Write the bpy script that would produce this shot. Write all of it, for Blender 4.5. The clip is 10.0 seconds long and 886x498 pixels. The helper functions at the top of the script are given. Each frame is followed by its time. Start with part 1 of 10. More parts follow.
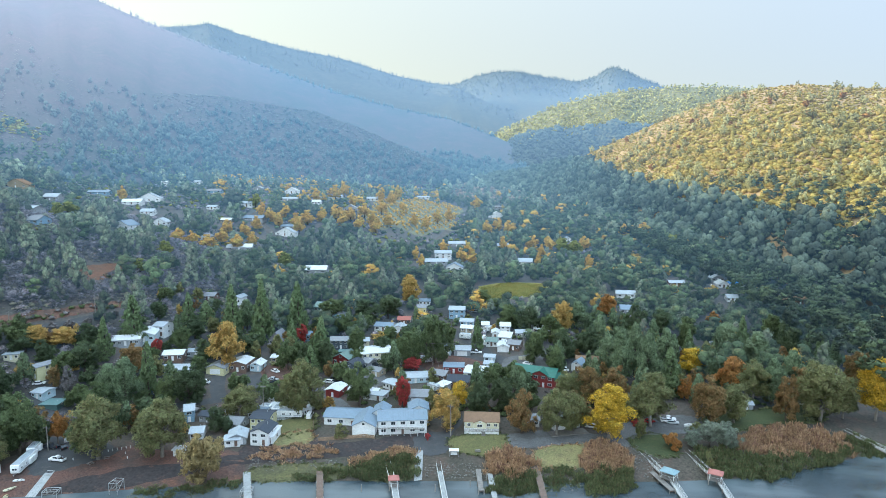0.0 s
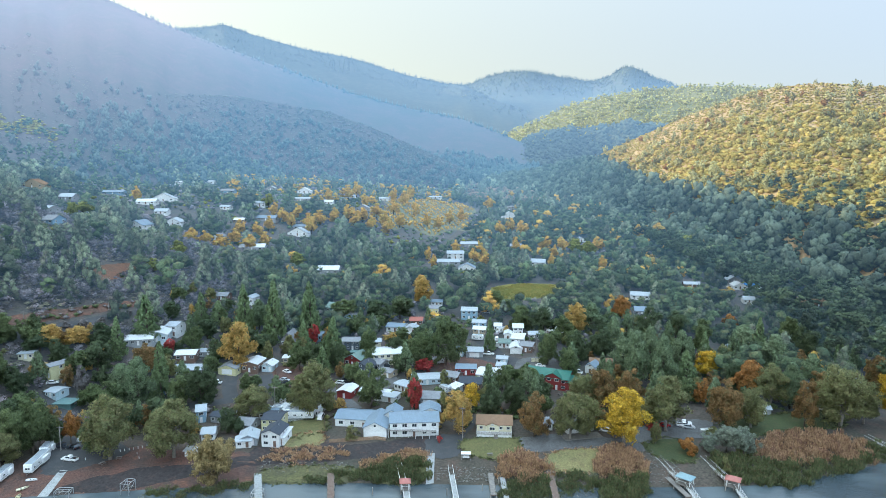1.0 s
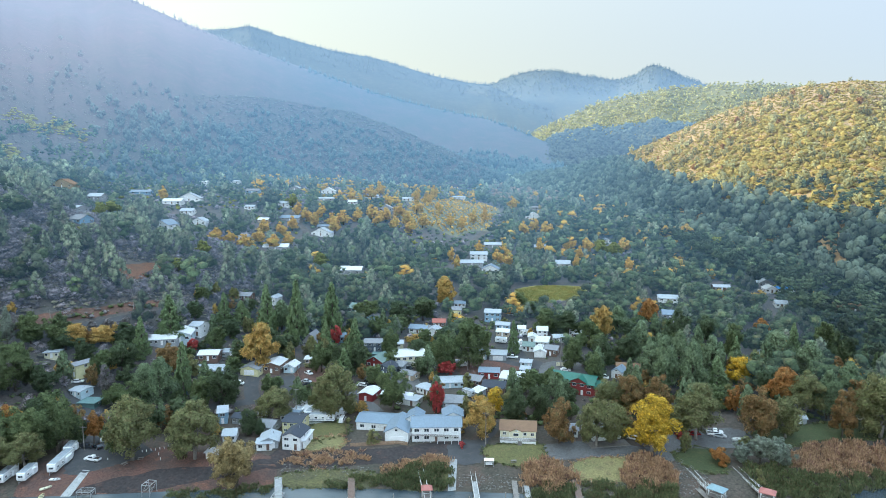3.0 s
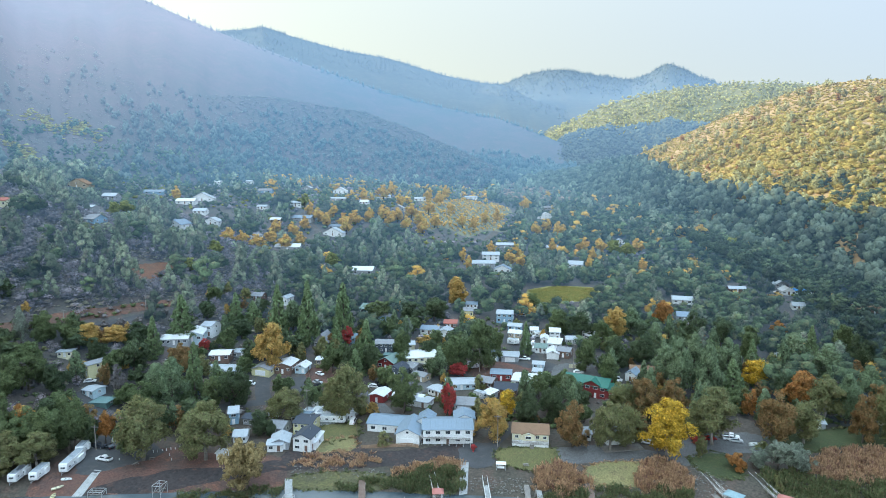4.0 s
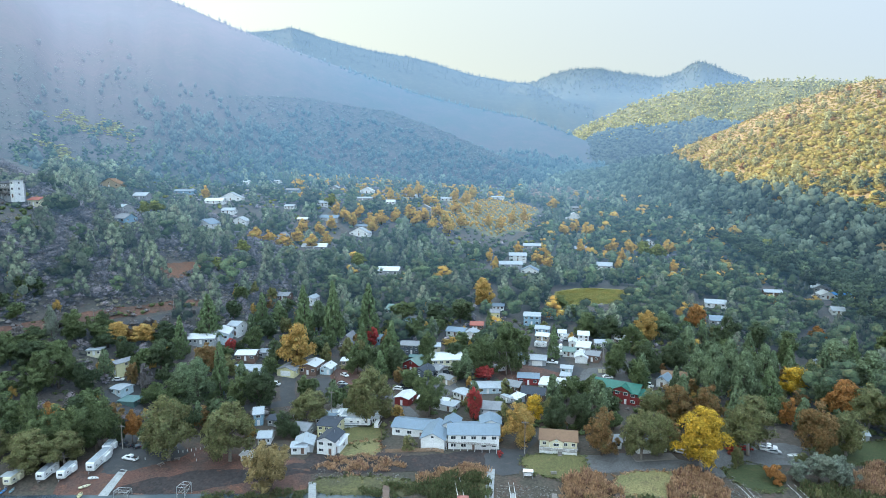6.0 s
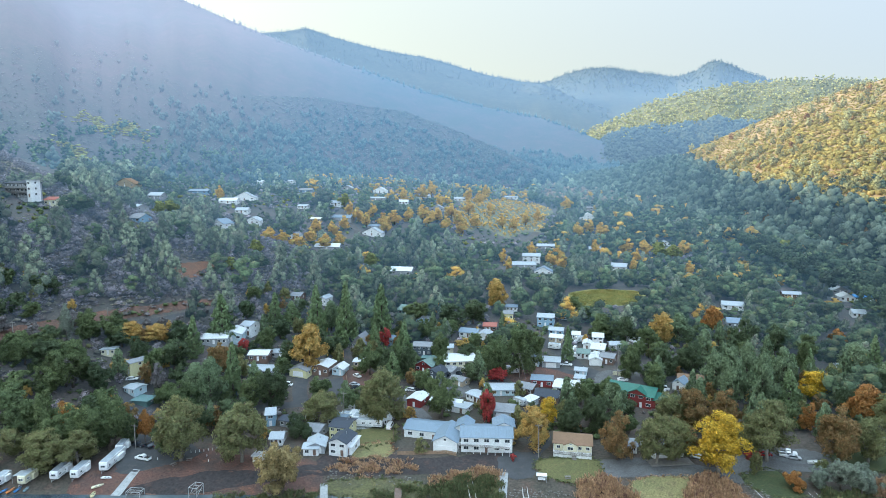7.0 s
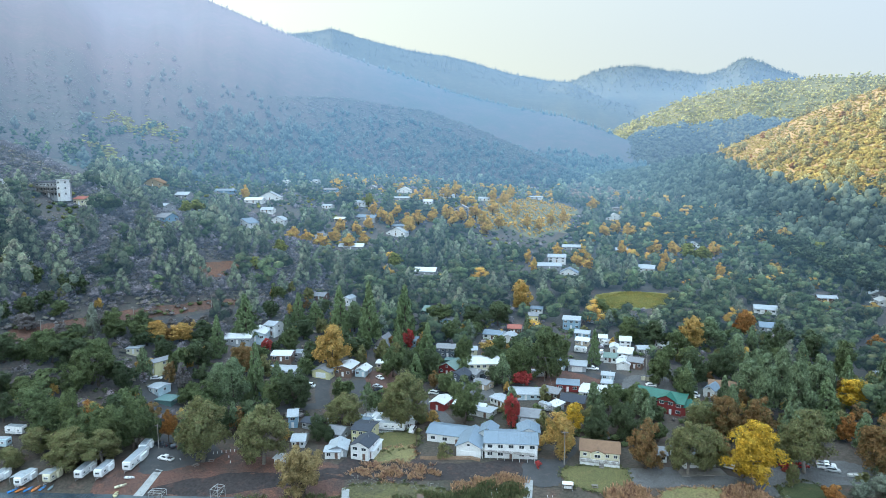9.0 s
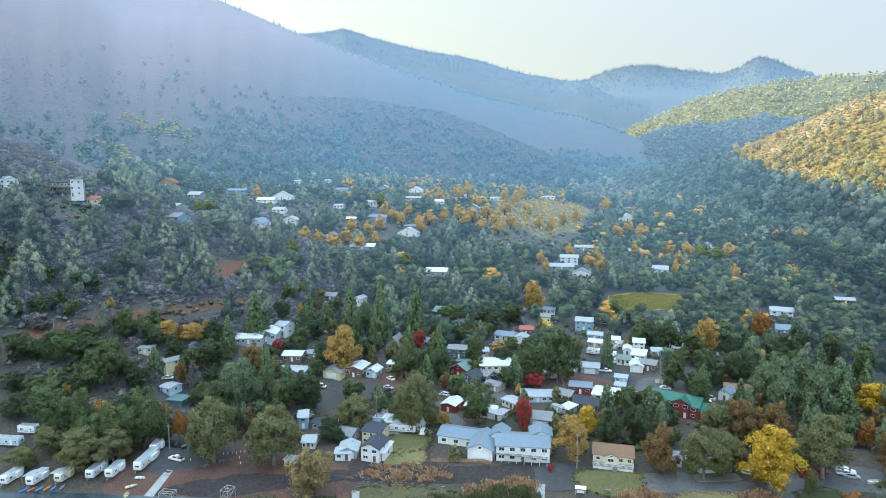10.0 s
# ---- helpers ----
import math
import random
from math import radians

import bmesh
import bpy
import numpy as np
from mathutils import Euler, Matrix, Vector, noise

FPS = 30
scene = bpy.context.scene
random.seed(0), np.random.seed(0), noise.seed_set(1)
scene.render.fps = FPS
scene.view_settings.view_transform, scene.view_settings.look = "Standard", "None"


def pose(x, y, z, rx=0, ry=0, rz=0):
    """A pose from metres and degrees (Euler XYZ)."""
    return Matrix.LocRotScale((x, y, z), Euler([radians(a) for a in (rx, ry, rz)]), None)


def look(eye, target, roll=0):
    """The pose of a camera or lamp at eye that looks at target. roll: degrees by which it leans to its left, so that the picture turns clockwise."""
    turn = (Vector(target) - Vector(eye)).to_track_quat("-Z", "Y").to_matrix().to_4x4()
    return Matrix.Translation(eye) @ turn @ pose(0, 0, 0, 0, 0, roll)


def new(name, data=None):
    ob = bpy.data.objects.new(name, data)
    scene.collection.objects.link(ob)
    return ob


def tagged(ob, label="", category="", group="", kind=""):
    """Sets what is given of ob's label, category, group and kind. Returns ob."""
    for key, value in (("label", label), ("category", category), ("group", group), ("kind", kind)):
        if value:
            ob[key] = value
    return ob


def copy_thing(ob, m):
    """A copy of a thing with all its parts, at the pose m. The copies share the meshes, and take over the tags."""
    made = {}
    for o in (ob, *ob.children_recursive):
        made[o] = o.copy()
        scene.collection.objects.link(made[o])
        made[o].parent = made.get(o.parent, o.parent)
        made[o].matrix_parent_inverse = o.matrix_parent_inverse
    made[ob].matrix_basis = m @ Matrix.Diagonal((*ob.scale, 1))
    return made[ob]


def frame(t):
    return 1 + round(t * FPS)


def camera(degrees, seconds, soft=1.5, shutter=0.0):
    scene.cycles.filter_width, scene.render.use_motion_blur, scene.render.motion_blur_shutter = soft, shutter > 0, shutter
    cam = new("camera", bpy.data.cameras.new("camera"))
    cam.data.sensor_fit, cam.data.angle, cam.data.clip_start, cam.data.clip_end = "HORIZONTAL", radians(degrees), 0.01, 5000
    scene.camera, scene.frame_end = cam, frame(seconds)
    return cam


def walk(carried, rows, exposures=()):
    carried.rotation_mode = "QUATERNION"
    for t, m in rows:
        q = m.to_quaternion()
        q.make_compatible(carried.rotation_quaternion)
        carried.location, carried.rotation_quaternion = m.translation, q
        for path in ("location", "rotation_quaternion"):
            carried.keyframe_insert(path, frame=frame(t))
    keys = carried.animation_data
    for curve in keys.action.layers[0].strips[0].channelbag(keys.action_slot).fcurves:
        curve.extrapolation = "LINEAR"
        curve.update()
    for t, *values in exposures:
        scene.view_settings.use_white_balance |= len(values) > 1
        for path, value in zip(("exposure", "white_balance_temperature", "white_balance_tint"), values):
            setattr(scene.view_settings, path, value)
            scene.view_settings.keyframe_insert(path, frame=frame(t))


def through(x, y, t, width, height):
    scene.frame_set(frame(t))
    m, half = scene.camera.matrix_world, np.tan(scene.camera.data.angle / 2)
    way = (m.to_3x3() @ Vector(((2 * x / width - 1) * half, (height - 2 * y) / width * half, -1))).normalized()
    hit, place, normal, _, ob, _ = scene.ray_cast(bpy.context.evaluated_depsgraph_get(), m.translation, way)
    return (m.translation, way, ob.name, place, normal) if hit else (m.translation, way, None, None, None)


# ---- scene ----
# ---------- camera ----------
cam = camera(70.8, 10.0, soft=0.5)
PATH = [
    (0, (1.22, 5.85, 95.11), (-0.216, 105.116, 83.063), -0.00),
    (0.5, (1.19, 6.89, 95.15), (-1.261, 106.135, 83.101), -0.00),
    (1, (1.16, 7.93, 95.19), (-2.250, 107.142, 83.138), -0.00),
    (1.5, (1.11, 8.96, 95.23), (-3.300, 108.132, 83.174), -0.00),
    (2, (1.06, 9.99, 95.26), (-4.331, 109.109, 83.207), -0.00),
    (2.5, (1.00, 11.01, 95.30), (-5.255, 110.078, 83.239), -0.00),
    (4, (0.74, 14.04, 95.41), (-8.259, 112.896, 83.323), 0.00),
    (4.5, (0.64, 15.04, 95.44), (-9.386, 113.798, 83.347), 0.00),
    (5, (0.52, 16.03, 95.47), (-10.563, 114.679, 83.370), 0.00),
    (5.5, (0.40, 17.03, 95.51), (-11.745, 115.544, 83.391), 0.00),
    (7, (-0.04, 19.97, 95.60), (-15.295, 118.050, 83.444), 0.00),
    (7.5, (-0.21, 20.94, 95.62), (-16.503, 118.852, 83.457), 0.00),
    (8, (-0.38, 21.91, 95.65), (-17.689, 119.644, 83.470), 0.00),
    (8.5, (-0.57, 22.87, 95.68), (-18.709, 120.452, 83.480), 0.01),
    (9, (-0.77, 23.83, 95.70), (-19.812, 121.234, 83.489), 0.01),
    (9.5, (-0.97, 24.78, 95.73), (-20.914, 122.005, 83.495), 0.01),
    (10, (-1.19, 25.73, 95.75), (-22.020, 122.763, 83.500), 0.01),
]
walk(cam, [(t, look(eye, target, roll)) for t, eye, target, roll in PATH], exposures=[(0.0, 0.5, 5680, 9), (10.0, 0.5, 5680, 9)])

# ---------- sky and sun ----------
SUN_AZ, SUN_EL = -75.0, 18.0  # degrees from +y towards +x, and above the horizon
world = bpy.data.worlds.new("world")
scene.world, world.use_nodes = world, True
bg = world.node_tree.nodes["Background"]
sky = world.node_tree.nodes.new("ShaderNodeTexSky")
sky.sky_type, sky.sun_disc = "NISHITA", False
sky.sun_elevation, sky.sun_rotation = radians(SUN_EL), radians(SUN_AZ)
sky.air_density, sky.dust_density, sky.ozone_density = 1.0, 2.2, 1.0
# thin bright haze over the whole sky
veil = world.node_tree.nodes.new("ShaderNodeMix")
veil.data_type = "RGBA"
veil.inputs[0].default_value = 0.62
world.node_tree.links.new(sky.outputs[0], veil.inputs[6])
# pale horizon, brightened and blued overhead with the height squared, as fill light
way, up2, top = (world.node_tree.nodes.new(n) for n in ("ShaderNodeTexCoord", "ShaderNodeMath", "ShaderNodeVectorMath"))
axis = world.node_tree.nodes.new("ShaderNodeSeparateXYZ")
world.node_tree.links.new(way.outputs["Generated"], axis.inputs[0])
up2.operation, up2.inputs[1].default_value = "POWER", 2.0
world.node_tree.links.new(axis.outputs["Z"], up2.inputs[0])
top.operation = "MULTIPLY_ADD"
world.node_tree.links.new(up2.outputs[0], top.inputs[0])
top.inputs[1].default_value, top.inputs[2].default_value = (11.5, 15.5, 18.0), (4.6, 4.18, 2.8)
# the haze is warmer on the sun's side
warm = world.node_tree.nodes.new("ShaderNodeVectorMath")
warm.operation, warm.inputs[1].default_value = "MULTIPLY_ADD", (-1.6, -0.9, 1.2)
world.node_tree.links.new(axis.outputs["X"], warm.inputs[0])
world.node_tree.links.new(top.outputs[0], warm.inputs[2])
# added brightness behind the camera, out of view, to fill the sides facing it
lake, lake2, glow = (world.node_tree.nodes.new(n) for n in ("ShaderNodeMath", "ShaderNodeMath", "ShaderNodeVectorMath"))
lake.operation, lake.inputs[0].default_value = "SUBTRACT", 1.0
world.node_tree.links.new(axis.outputs["Y"], lake.inputs[1])
lake2.operation, lake2.inputs[1].default_value = "POWER", 2.0
world.node_tree.links.new(lake.outputs[0], lake2.inputs[0])
glow.operation, glow.inputs[1].default_value = "MULTIPLY_ADD", (1.7, 2.0, 2.2)
world.node_tree.links.new(lake2.outputs[0], glow.inputs[0])
world.node_tree.links.new(warm.outputs[0], glow.inputs[2])
world.node_tree.links.new(glow.outputs[0], veil.inputs[7])
world.node_tree.links.new(veil.outputs[2], bg.inputs[0])
bg.inputs[1].default_value = 0.15
sun = new("sun", bpy.data.lights.new("sun", "SUN"))
sun.data.energy, sun.data.angle, sun.data.color = 5.0, radians(0.5), (1.0, 0.82, 0.50)
_a, _e = radians(SUN_AZ), radians(SUN_EL)
sun.matrix_basis = look((900 * math.sin(_a) * math.cos(_e), 900 * math.cos(_a) * math.cos(_e), 900 * math.sin(_e)), (0, 0, 0))

# ---------- the lie of the land ----------
U = 1.27  # metres in one unit of these tables, which are fitted to the camera's view


def soft(v, k):
    """A smooth max(v, 0)."""
    return k * np.logaddexp(0.0, np.asarray(v, float) / k)


def shore(x):
    """The waterline, in table units."""
    return 149.5 + 0.42 * soft(np.asarray(x, float) - 75, 10) - 0.16 * soft(-np.asarray(x, float) - 45, 10)


VALLEY_D = (-400, -60, -12, 0, 8, 20, 60, 95, 150, 200, 300, 450, 650, 850, 1150, 1500, 9000)
VALLEY_Z = (-9, -4, -1.6, -0.05, 1.8, 2.6, 3.6, 5, 11, 17, 24, 31, 42, 60, 85, 95, 95)


def ground_z(x, y):
    """Height of the ground: lake bed, bank, valley floor and the rise on either side."""
    x, y = np.asarray(x, float) / U, np.asarray(y, float) / U
    z = np.interp(y - shore(x), VALLEY_D, VALLEY_Z)
    start = np.interp(y, (120, 150, 175, 220, 300, 600), (190, 142, 120, 100, 98, 110))
    slope = np.interp(y, (60, 150, 200, 300, 450, 600, 900), (0.1, 0.40, 0.36, 0.32, 0.2, 0.14, 0.12))
    rise = slope * soft(-x - start, 8)
    z = z + np.where(rise > 60, 60 + (rise - 60) * 0.3, rise)
    z = z + 0.05 * soft(-x - 30, 10) * np.interp(y, (190, 230, 330, 400), (0, 1, 1, 0))
    z = z + 0.10 * soft(x - 150, 15) * np.interp(y, (200, 300, 600), (0, 1, 1))
    # the shelf of the upper hamlet, the hollow behind the near slope and the low ground of the stream
    shelf = np.interp(y * U, (470, 540, 610, 700, 800, 1000, 1200), (0, 7, 19, 24, 25, 16, 0)) * np.interp(x * U, (-400, -340, -270, -170, -90, -20, 60), (0, 0.15, 0.6, 1, 1, 0.4, 0))
    hollow = np.interp(y * U, (370, 425, 490, 560), (0, 18, 10, 0)) * np.interp(x * U, (-520, -420, -330, -230, -190), (0, 0.4, 1, 0.8, 0))
    stream = np.interp(y * U, (440, 500, 620, 720, 800), (0, 9, 9, 3, 0)) * np.interp(x * U, (-40, 30, 140, 200), (0, 1, 0.7, 0))
    z = z + (shelf - hollow - stream) / U
    bumps = 0.35 * np.sin(x * 0.11 + 1.3) * np.sin(y * 0.093 + 0.4) + 0.8 * np.sin(x * 0.031 - y * 0.027)
    return U * (z + bumps * np.interp(y - shore(x), (5, 60, 200), (0, 0.6, 1)))


def ridge(az, keys):
    """Interpolates rows of azimuth, foot distance, foot height, crest distance, crest angle above the eye's level."""
    k = np.array(keys, float)
    return [np.interp(az, k[:, 0], k[:, n]) for n in range(1, 5)]


def ridge_point(keys, az, s, rough=1.0, power=1.12):
    """A place on a mountain: s = 0 at its foot, 1 on its crest, up to 1.4 down its far side."""
    az, s = np.asarray(az, float), np.asarray(s, float)
    fd, fz, cd, ce = ridge(az, keys)
    cz = 75 + cd * np.tan(np.radians(ce))
    d = fd + (cd - fd) * s
    up = np.clip(s, 0, 1) ** power
    z = fz + (cz - fz) * up - np.clip(s - 1, 0, 1) * (cz - fz) * 1.2
    a = np.radians(az)
    gully = np.sin(az * 0.9 + 2.1 * s) + 0.6 * np.sin(az * 2.3 - 4.0 * s + 1.0) + 0.35 * np.sin(az * 5.1 + 7 * s)
    mid = np.clip(4 * s * (1 - np.clip(s, 0, 1)), 0, 1)
    z = z + rough * mid * gully * 0.035 * (cz - fz)
    return U * d * np.sin(a), U * (10 + d * np.cos(a)), U * z


# azimuth, foot distance, foot height, crest distance, crest angle
# Crest left of about -31 is unseen, shaped to cast the hills' shadow.
LEFT_MOUNTAIN = ((-125, 500, 20, 900, -1), (-108, 420, 20, 900, 5), (-90, 430, 40, 950, 13), (-75, 450, 60, 1000, 18.5),
                 (-60, 440, 62, 1120, 18.5), (-46, 470, 64, 1280, 15.8), (-41, 500, 63, 1420, 15.2), (-38.5, 520, 62, 1900, 15.2), (-36, 540, 60, 2050, 15.2), (-33, 575, 59, 1900, 14.9), (-31.3, 600, 58, 1550, 14),
                 (-24.7, 700, 55, 1450, 11.7), (-19.9, 800, 58, 1450, 10.2), (-10, 920, 58, 1450, 7.0), (-5, 980, 60, 1440, 5.8),
                 (0, 1000, 62, 1400, 4.8), (4, 1020, 66, 1300, 3.3), (9, 1050, 66, 1250, 1.0), (13, 1080, 60, 1250, -1))
SPUR = ((-40, 650, 55, 900, 3), (-30, 720, 52, 1020, 6.4), (-20, 820, 54, 1080, 6.6), (-12, 860, 55, 1080, 5.4), (-8.7, 870, 56, 1060, 4.2),
        (-6.2, 880, 56, 1040, 3.2), (-3, 890, 58, 1020, 1.8), (0, 900, 58, 1000, 0.4), (4, 920, 58, 980, -1.4))
RIGHT_HILL = ((2, 900, 46, 960, -0.9), (7, 850, 44, 950, 0.0), (11, 720, 36, 930, 1.1), (14.9, 600, 29, 890, 2.9), (19.5, 500, 25, 840, 4.9),
              (23.7, 440, 22, 800, 6.4), (25.8, 415, 20, 785, 6.8), (29, 380, 19, 770, 6.9), (34, 345, 17, 760, 6.2), (42, 320, 17, 760, 7.5),
              (55, 320, 18, 780, 7), (75, 330, 18, 800, 4), (95, 360, 10, 800, 0))
MID_HILL = ((-6, 1150, 80, 1480, 1), (0, 1150, 80, 1500, 2.5), (4, 1150, 80, 1520, 3.5), (6.6, 1150, 82, 1520, 4.6), (9.1, 1150, 84, 1520, 5.8), (12, 1150, 86, 1520, 6.5),
            (14.8, 1150, 88, 1520, 7.0), (19.4, 1150, 90, 1520, 7.2), (23.3, 1150, 90, 1520, 7.0), (32, 1100, 90, 1500, 5.5), (50, 1050, 80, 1400, 4), (70, 1000, 40, 1300, 0))
SECOND_RIDGE = ((-45, 1700, 200, 2500, 8), (-30, 1700, 200, 2600, 10.6), (-25, 1700, 200, 2600, 11.6), (-22.5, 1700, 200, 2600, 11.9), (-20.7, 1700, 200, 2600, 12.25), (-18.1, 1700, 200, 2600, 11.5),
                (-14, 1700, 190, 2550, 10.6), (-10, 1700, 180, 2500, 10.0), (-5, 1700, 170, 2450, 8.6), (-2, 1700, 160, 2400, 8.0), (0, 1700, 150, 2350, 7.8),
                (3, 1700, 140, 2250, 6.4), (7, 1700, 120, 2200, 5), (12, 1700, 100, 2150, 3))
FAR_PEAK = ((-12, 2100, 250, 2700, 6), (-5, 2100, 250, 2700, 7.2), (0, 2100, 250, 2700, 7.7), (2, 2100, 250, 2700, 8.5), (3.7, 2100, 250, 2700, 8.9), (5.5, 2100, 250, 2700, 8.95),
            (8.5, 2100, 250, 2700, 8.35), (11.2, 2100, 250, 2700, 7.9), (12.6, 2100, 250, 2700, 8.3), (13.6, 2100, 250, 2700, 8.9), (14.3, 2100, 250, 2700, 9.05), (15.1, 2100, 250, 2700, 8.75),
            (16.4, 2100, 250, 2700, 8.0), (18.5, 2100, 250, 2700, 7.1), (25, 2100, 200, 2700, 6), (40, 2100, 150, 2600, 3))


# ---------- materials ----------
def nodes_of(name):
    m = bpy.data.materials.new(name)
    m.use_nodes = True
    return m, m.node_tree.nodes, m.node_tree.links, m.node_tree.nodes["Principled BSDF"]


def mix_rgb(nodes, links, fac, a, b, mode="MIX"):
    n = nodes.new("ShaderNodeMix")
    n.data_type, n.blend_type = "RGBA", mode
    for socket, value in ((n.inputs[0], fac), (n.inputs[6], a), (n.inputs[7], b)):
        if isinstance(value, (tuple, list)):
            socket.default_value = (*value, 1)
        elif isinstance(value, (int, float)):
            socket.default_value = value
        else:
            links.new(value, socket)
    return n.outputs[2]


def noise_at(nodes, links, scale, detail=4, rough=0.6, stretch=None):
    geo = nodes.new("ShaderNodeNewGeometry")
    out = geo.outputs["Position"]
    if stretch:
        mp = nodes.new("ShaderNodeMapping")
        mp.inputs["Scale"].default_value = stretch
        links.new(out, mp.inputs[0])
        out = mp.outputs[0]
    n = nodes.new("ShaderNodeTexNoise")
    n.inputs["Scale"].default_value, n.inputs["Detail"].default_value, n.inputs["Roughness"].default_value = scale, detail, rough
    links.new(out, n.inputs["Vector"])
    return n.outputs[0]


def spread(nodes, links, value, lo, hi):
    n = nodes.new("ShaderNodeMapRange")
    n.inputs[1].default_value, n.inputs[2].default_value = lo, hi
    links.new(value, n.inputs[0])
    return n.outputs[0]


def surface(name, c1, c2, scale=0.4, c3=None, fine=6.0, rough=0.85, metal=0.0, bump=0.0, vary=0.0, speck=1.0):
    """A surface of two colours at a large and a fine scale, with stains c3."""
    m, nodes, links, bsdf = nodes_of(name)
    col = mix_rgb(nodes, links, spread(nodes, links, noise_at(nodes, links, scale), 0.35, 0.65), c1, c2)
    if c3:
        col = mix_rgb(nodes, links, spread(nodes, links, noise_at(nodes, links, scale * 2.7, 6, 0.7), 0.52, 0.7), col, c3)
    fine_n = noise_at(nodes, links, fine, 5, 0.7)
    grey = nodes.new("ShaderNodeMapRange")
    grey.inputs[1].default_value, grey.inputs[2].default_value, grey.inputs[3].default_value, grey.inputs[4].default_value = 0.3, 0.7, 1 - 0.28 * speck, 1 + 0.2 * speck
    links.new(fine_n, grey.inputs[0])
    col = mix_rgb(nodes, links, 1.0, col, grey.outputs[0], "MULTIPLY")
    if vary:
        info = nodes.new("ShaderNodeObjectInfo")
        shade = nodes.new("ShaderNodeMapRange")
        shade.inputs[3].default_value, shade.inputs[4].default_value = 1 - vary, 1 + vary
        links.new(info.outputs["Random"], shade.inputs[0])
        col = mix_rgb(nodes, links, 1.0, col, shade.outputs[0], "MULTIPLY")
    links.new(col, bsdf.inputs["Base Color"])
    bsdf.inputs["Roughness"].default_value, bsdf.inputs["Metallic"].default_value = rough, metal
    if bump:
        b = nodes.new("ShaderNodeBump")
        b.inputs["Strength"].default_value, b.inputs["Distance"].default_value = 0.6, bump
        links.new(fine_n, b.inputs["Height"])
        links.new(b.outputs[0], bsdf.inputs["Normal"])
    return m


def haze_emission(m, colour, near, far, strength, bend=1.15, blue=None, low=(40, 0.6), top=(480, 1.0), shade_cut=0.0):
    """Haze painted as emission that grows with distance, from the valley woods to the far ridges."""
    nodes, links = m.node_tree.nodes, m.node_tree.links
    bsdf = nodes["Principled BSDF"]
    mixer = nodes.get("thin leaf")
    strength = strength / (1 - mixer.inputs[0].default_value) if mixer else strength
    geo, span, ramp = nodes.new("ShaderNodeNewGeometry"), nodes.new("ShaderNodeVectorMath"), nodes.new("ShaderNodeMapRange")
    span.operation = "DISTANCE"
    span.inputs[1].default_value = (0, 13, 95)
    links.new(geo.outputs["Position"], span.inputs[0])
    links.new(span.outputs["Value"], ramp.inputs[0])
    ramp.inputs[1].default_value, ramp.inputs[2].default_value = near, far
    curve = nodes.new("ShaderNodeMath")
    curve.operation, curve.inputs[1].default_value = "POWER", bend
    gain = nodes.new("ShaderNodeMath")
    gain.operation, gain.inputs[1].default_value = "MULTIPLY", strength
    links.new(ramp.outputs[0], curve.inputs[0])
    # emission scaled by height, standing in for air above and below the ridge's shadow
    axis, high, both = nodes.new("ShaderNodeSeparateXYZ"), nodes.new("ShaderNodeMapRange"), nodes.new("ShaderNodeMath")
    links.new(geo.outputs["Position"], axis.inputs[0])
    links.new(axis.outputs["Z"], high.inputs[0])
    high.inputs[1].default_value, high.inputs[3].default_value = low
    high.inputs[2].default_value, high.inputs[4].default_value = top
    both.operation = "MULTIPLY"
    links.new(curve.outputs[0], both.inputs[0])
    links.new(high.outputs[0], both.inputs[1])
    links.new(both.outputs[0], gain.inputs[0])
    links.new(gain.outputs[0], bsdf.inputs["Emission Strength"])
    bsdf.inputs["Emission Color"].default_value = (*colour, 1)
    if shade_cut:  # emission cut towards the right, painting that air as shaded by the hill
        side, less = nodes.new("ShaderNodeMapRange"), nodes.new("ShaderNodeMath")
        side.inputs[1].default_value, side.inputs[2].default_value, side.inputs[3].default_value, side.inputs[4].default_value = 40, 300, 1.0, 1 - shade_cut
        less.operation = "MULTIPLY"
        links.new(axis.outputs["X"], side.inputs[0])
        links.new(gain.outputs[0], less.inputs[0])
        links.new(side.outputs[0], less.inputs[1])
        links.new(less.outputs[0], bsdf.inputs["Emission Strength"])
    if blue:  # emission turned bluer towards the middle of the valley
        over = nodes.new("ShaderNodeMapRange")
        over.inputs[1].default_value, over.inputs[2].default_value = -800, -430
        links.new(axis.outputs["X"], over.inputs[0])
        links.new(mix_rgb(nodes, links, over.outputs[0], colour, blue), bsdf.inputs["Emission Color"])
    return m


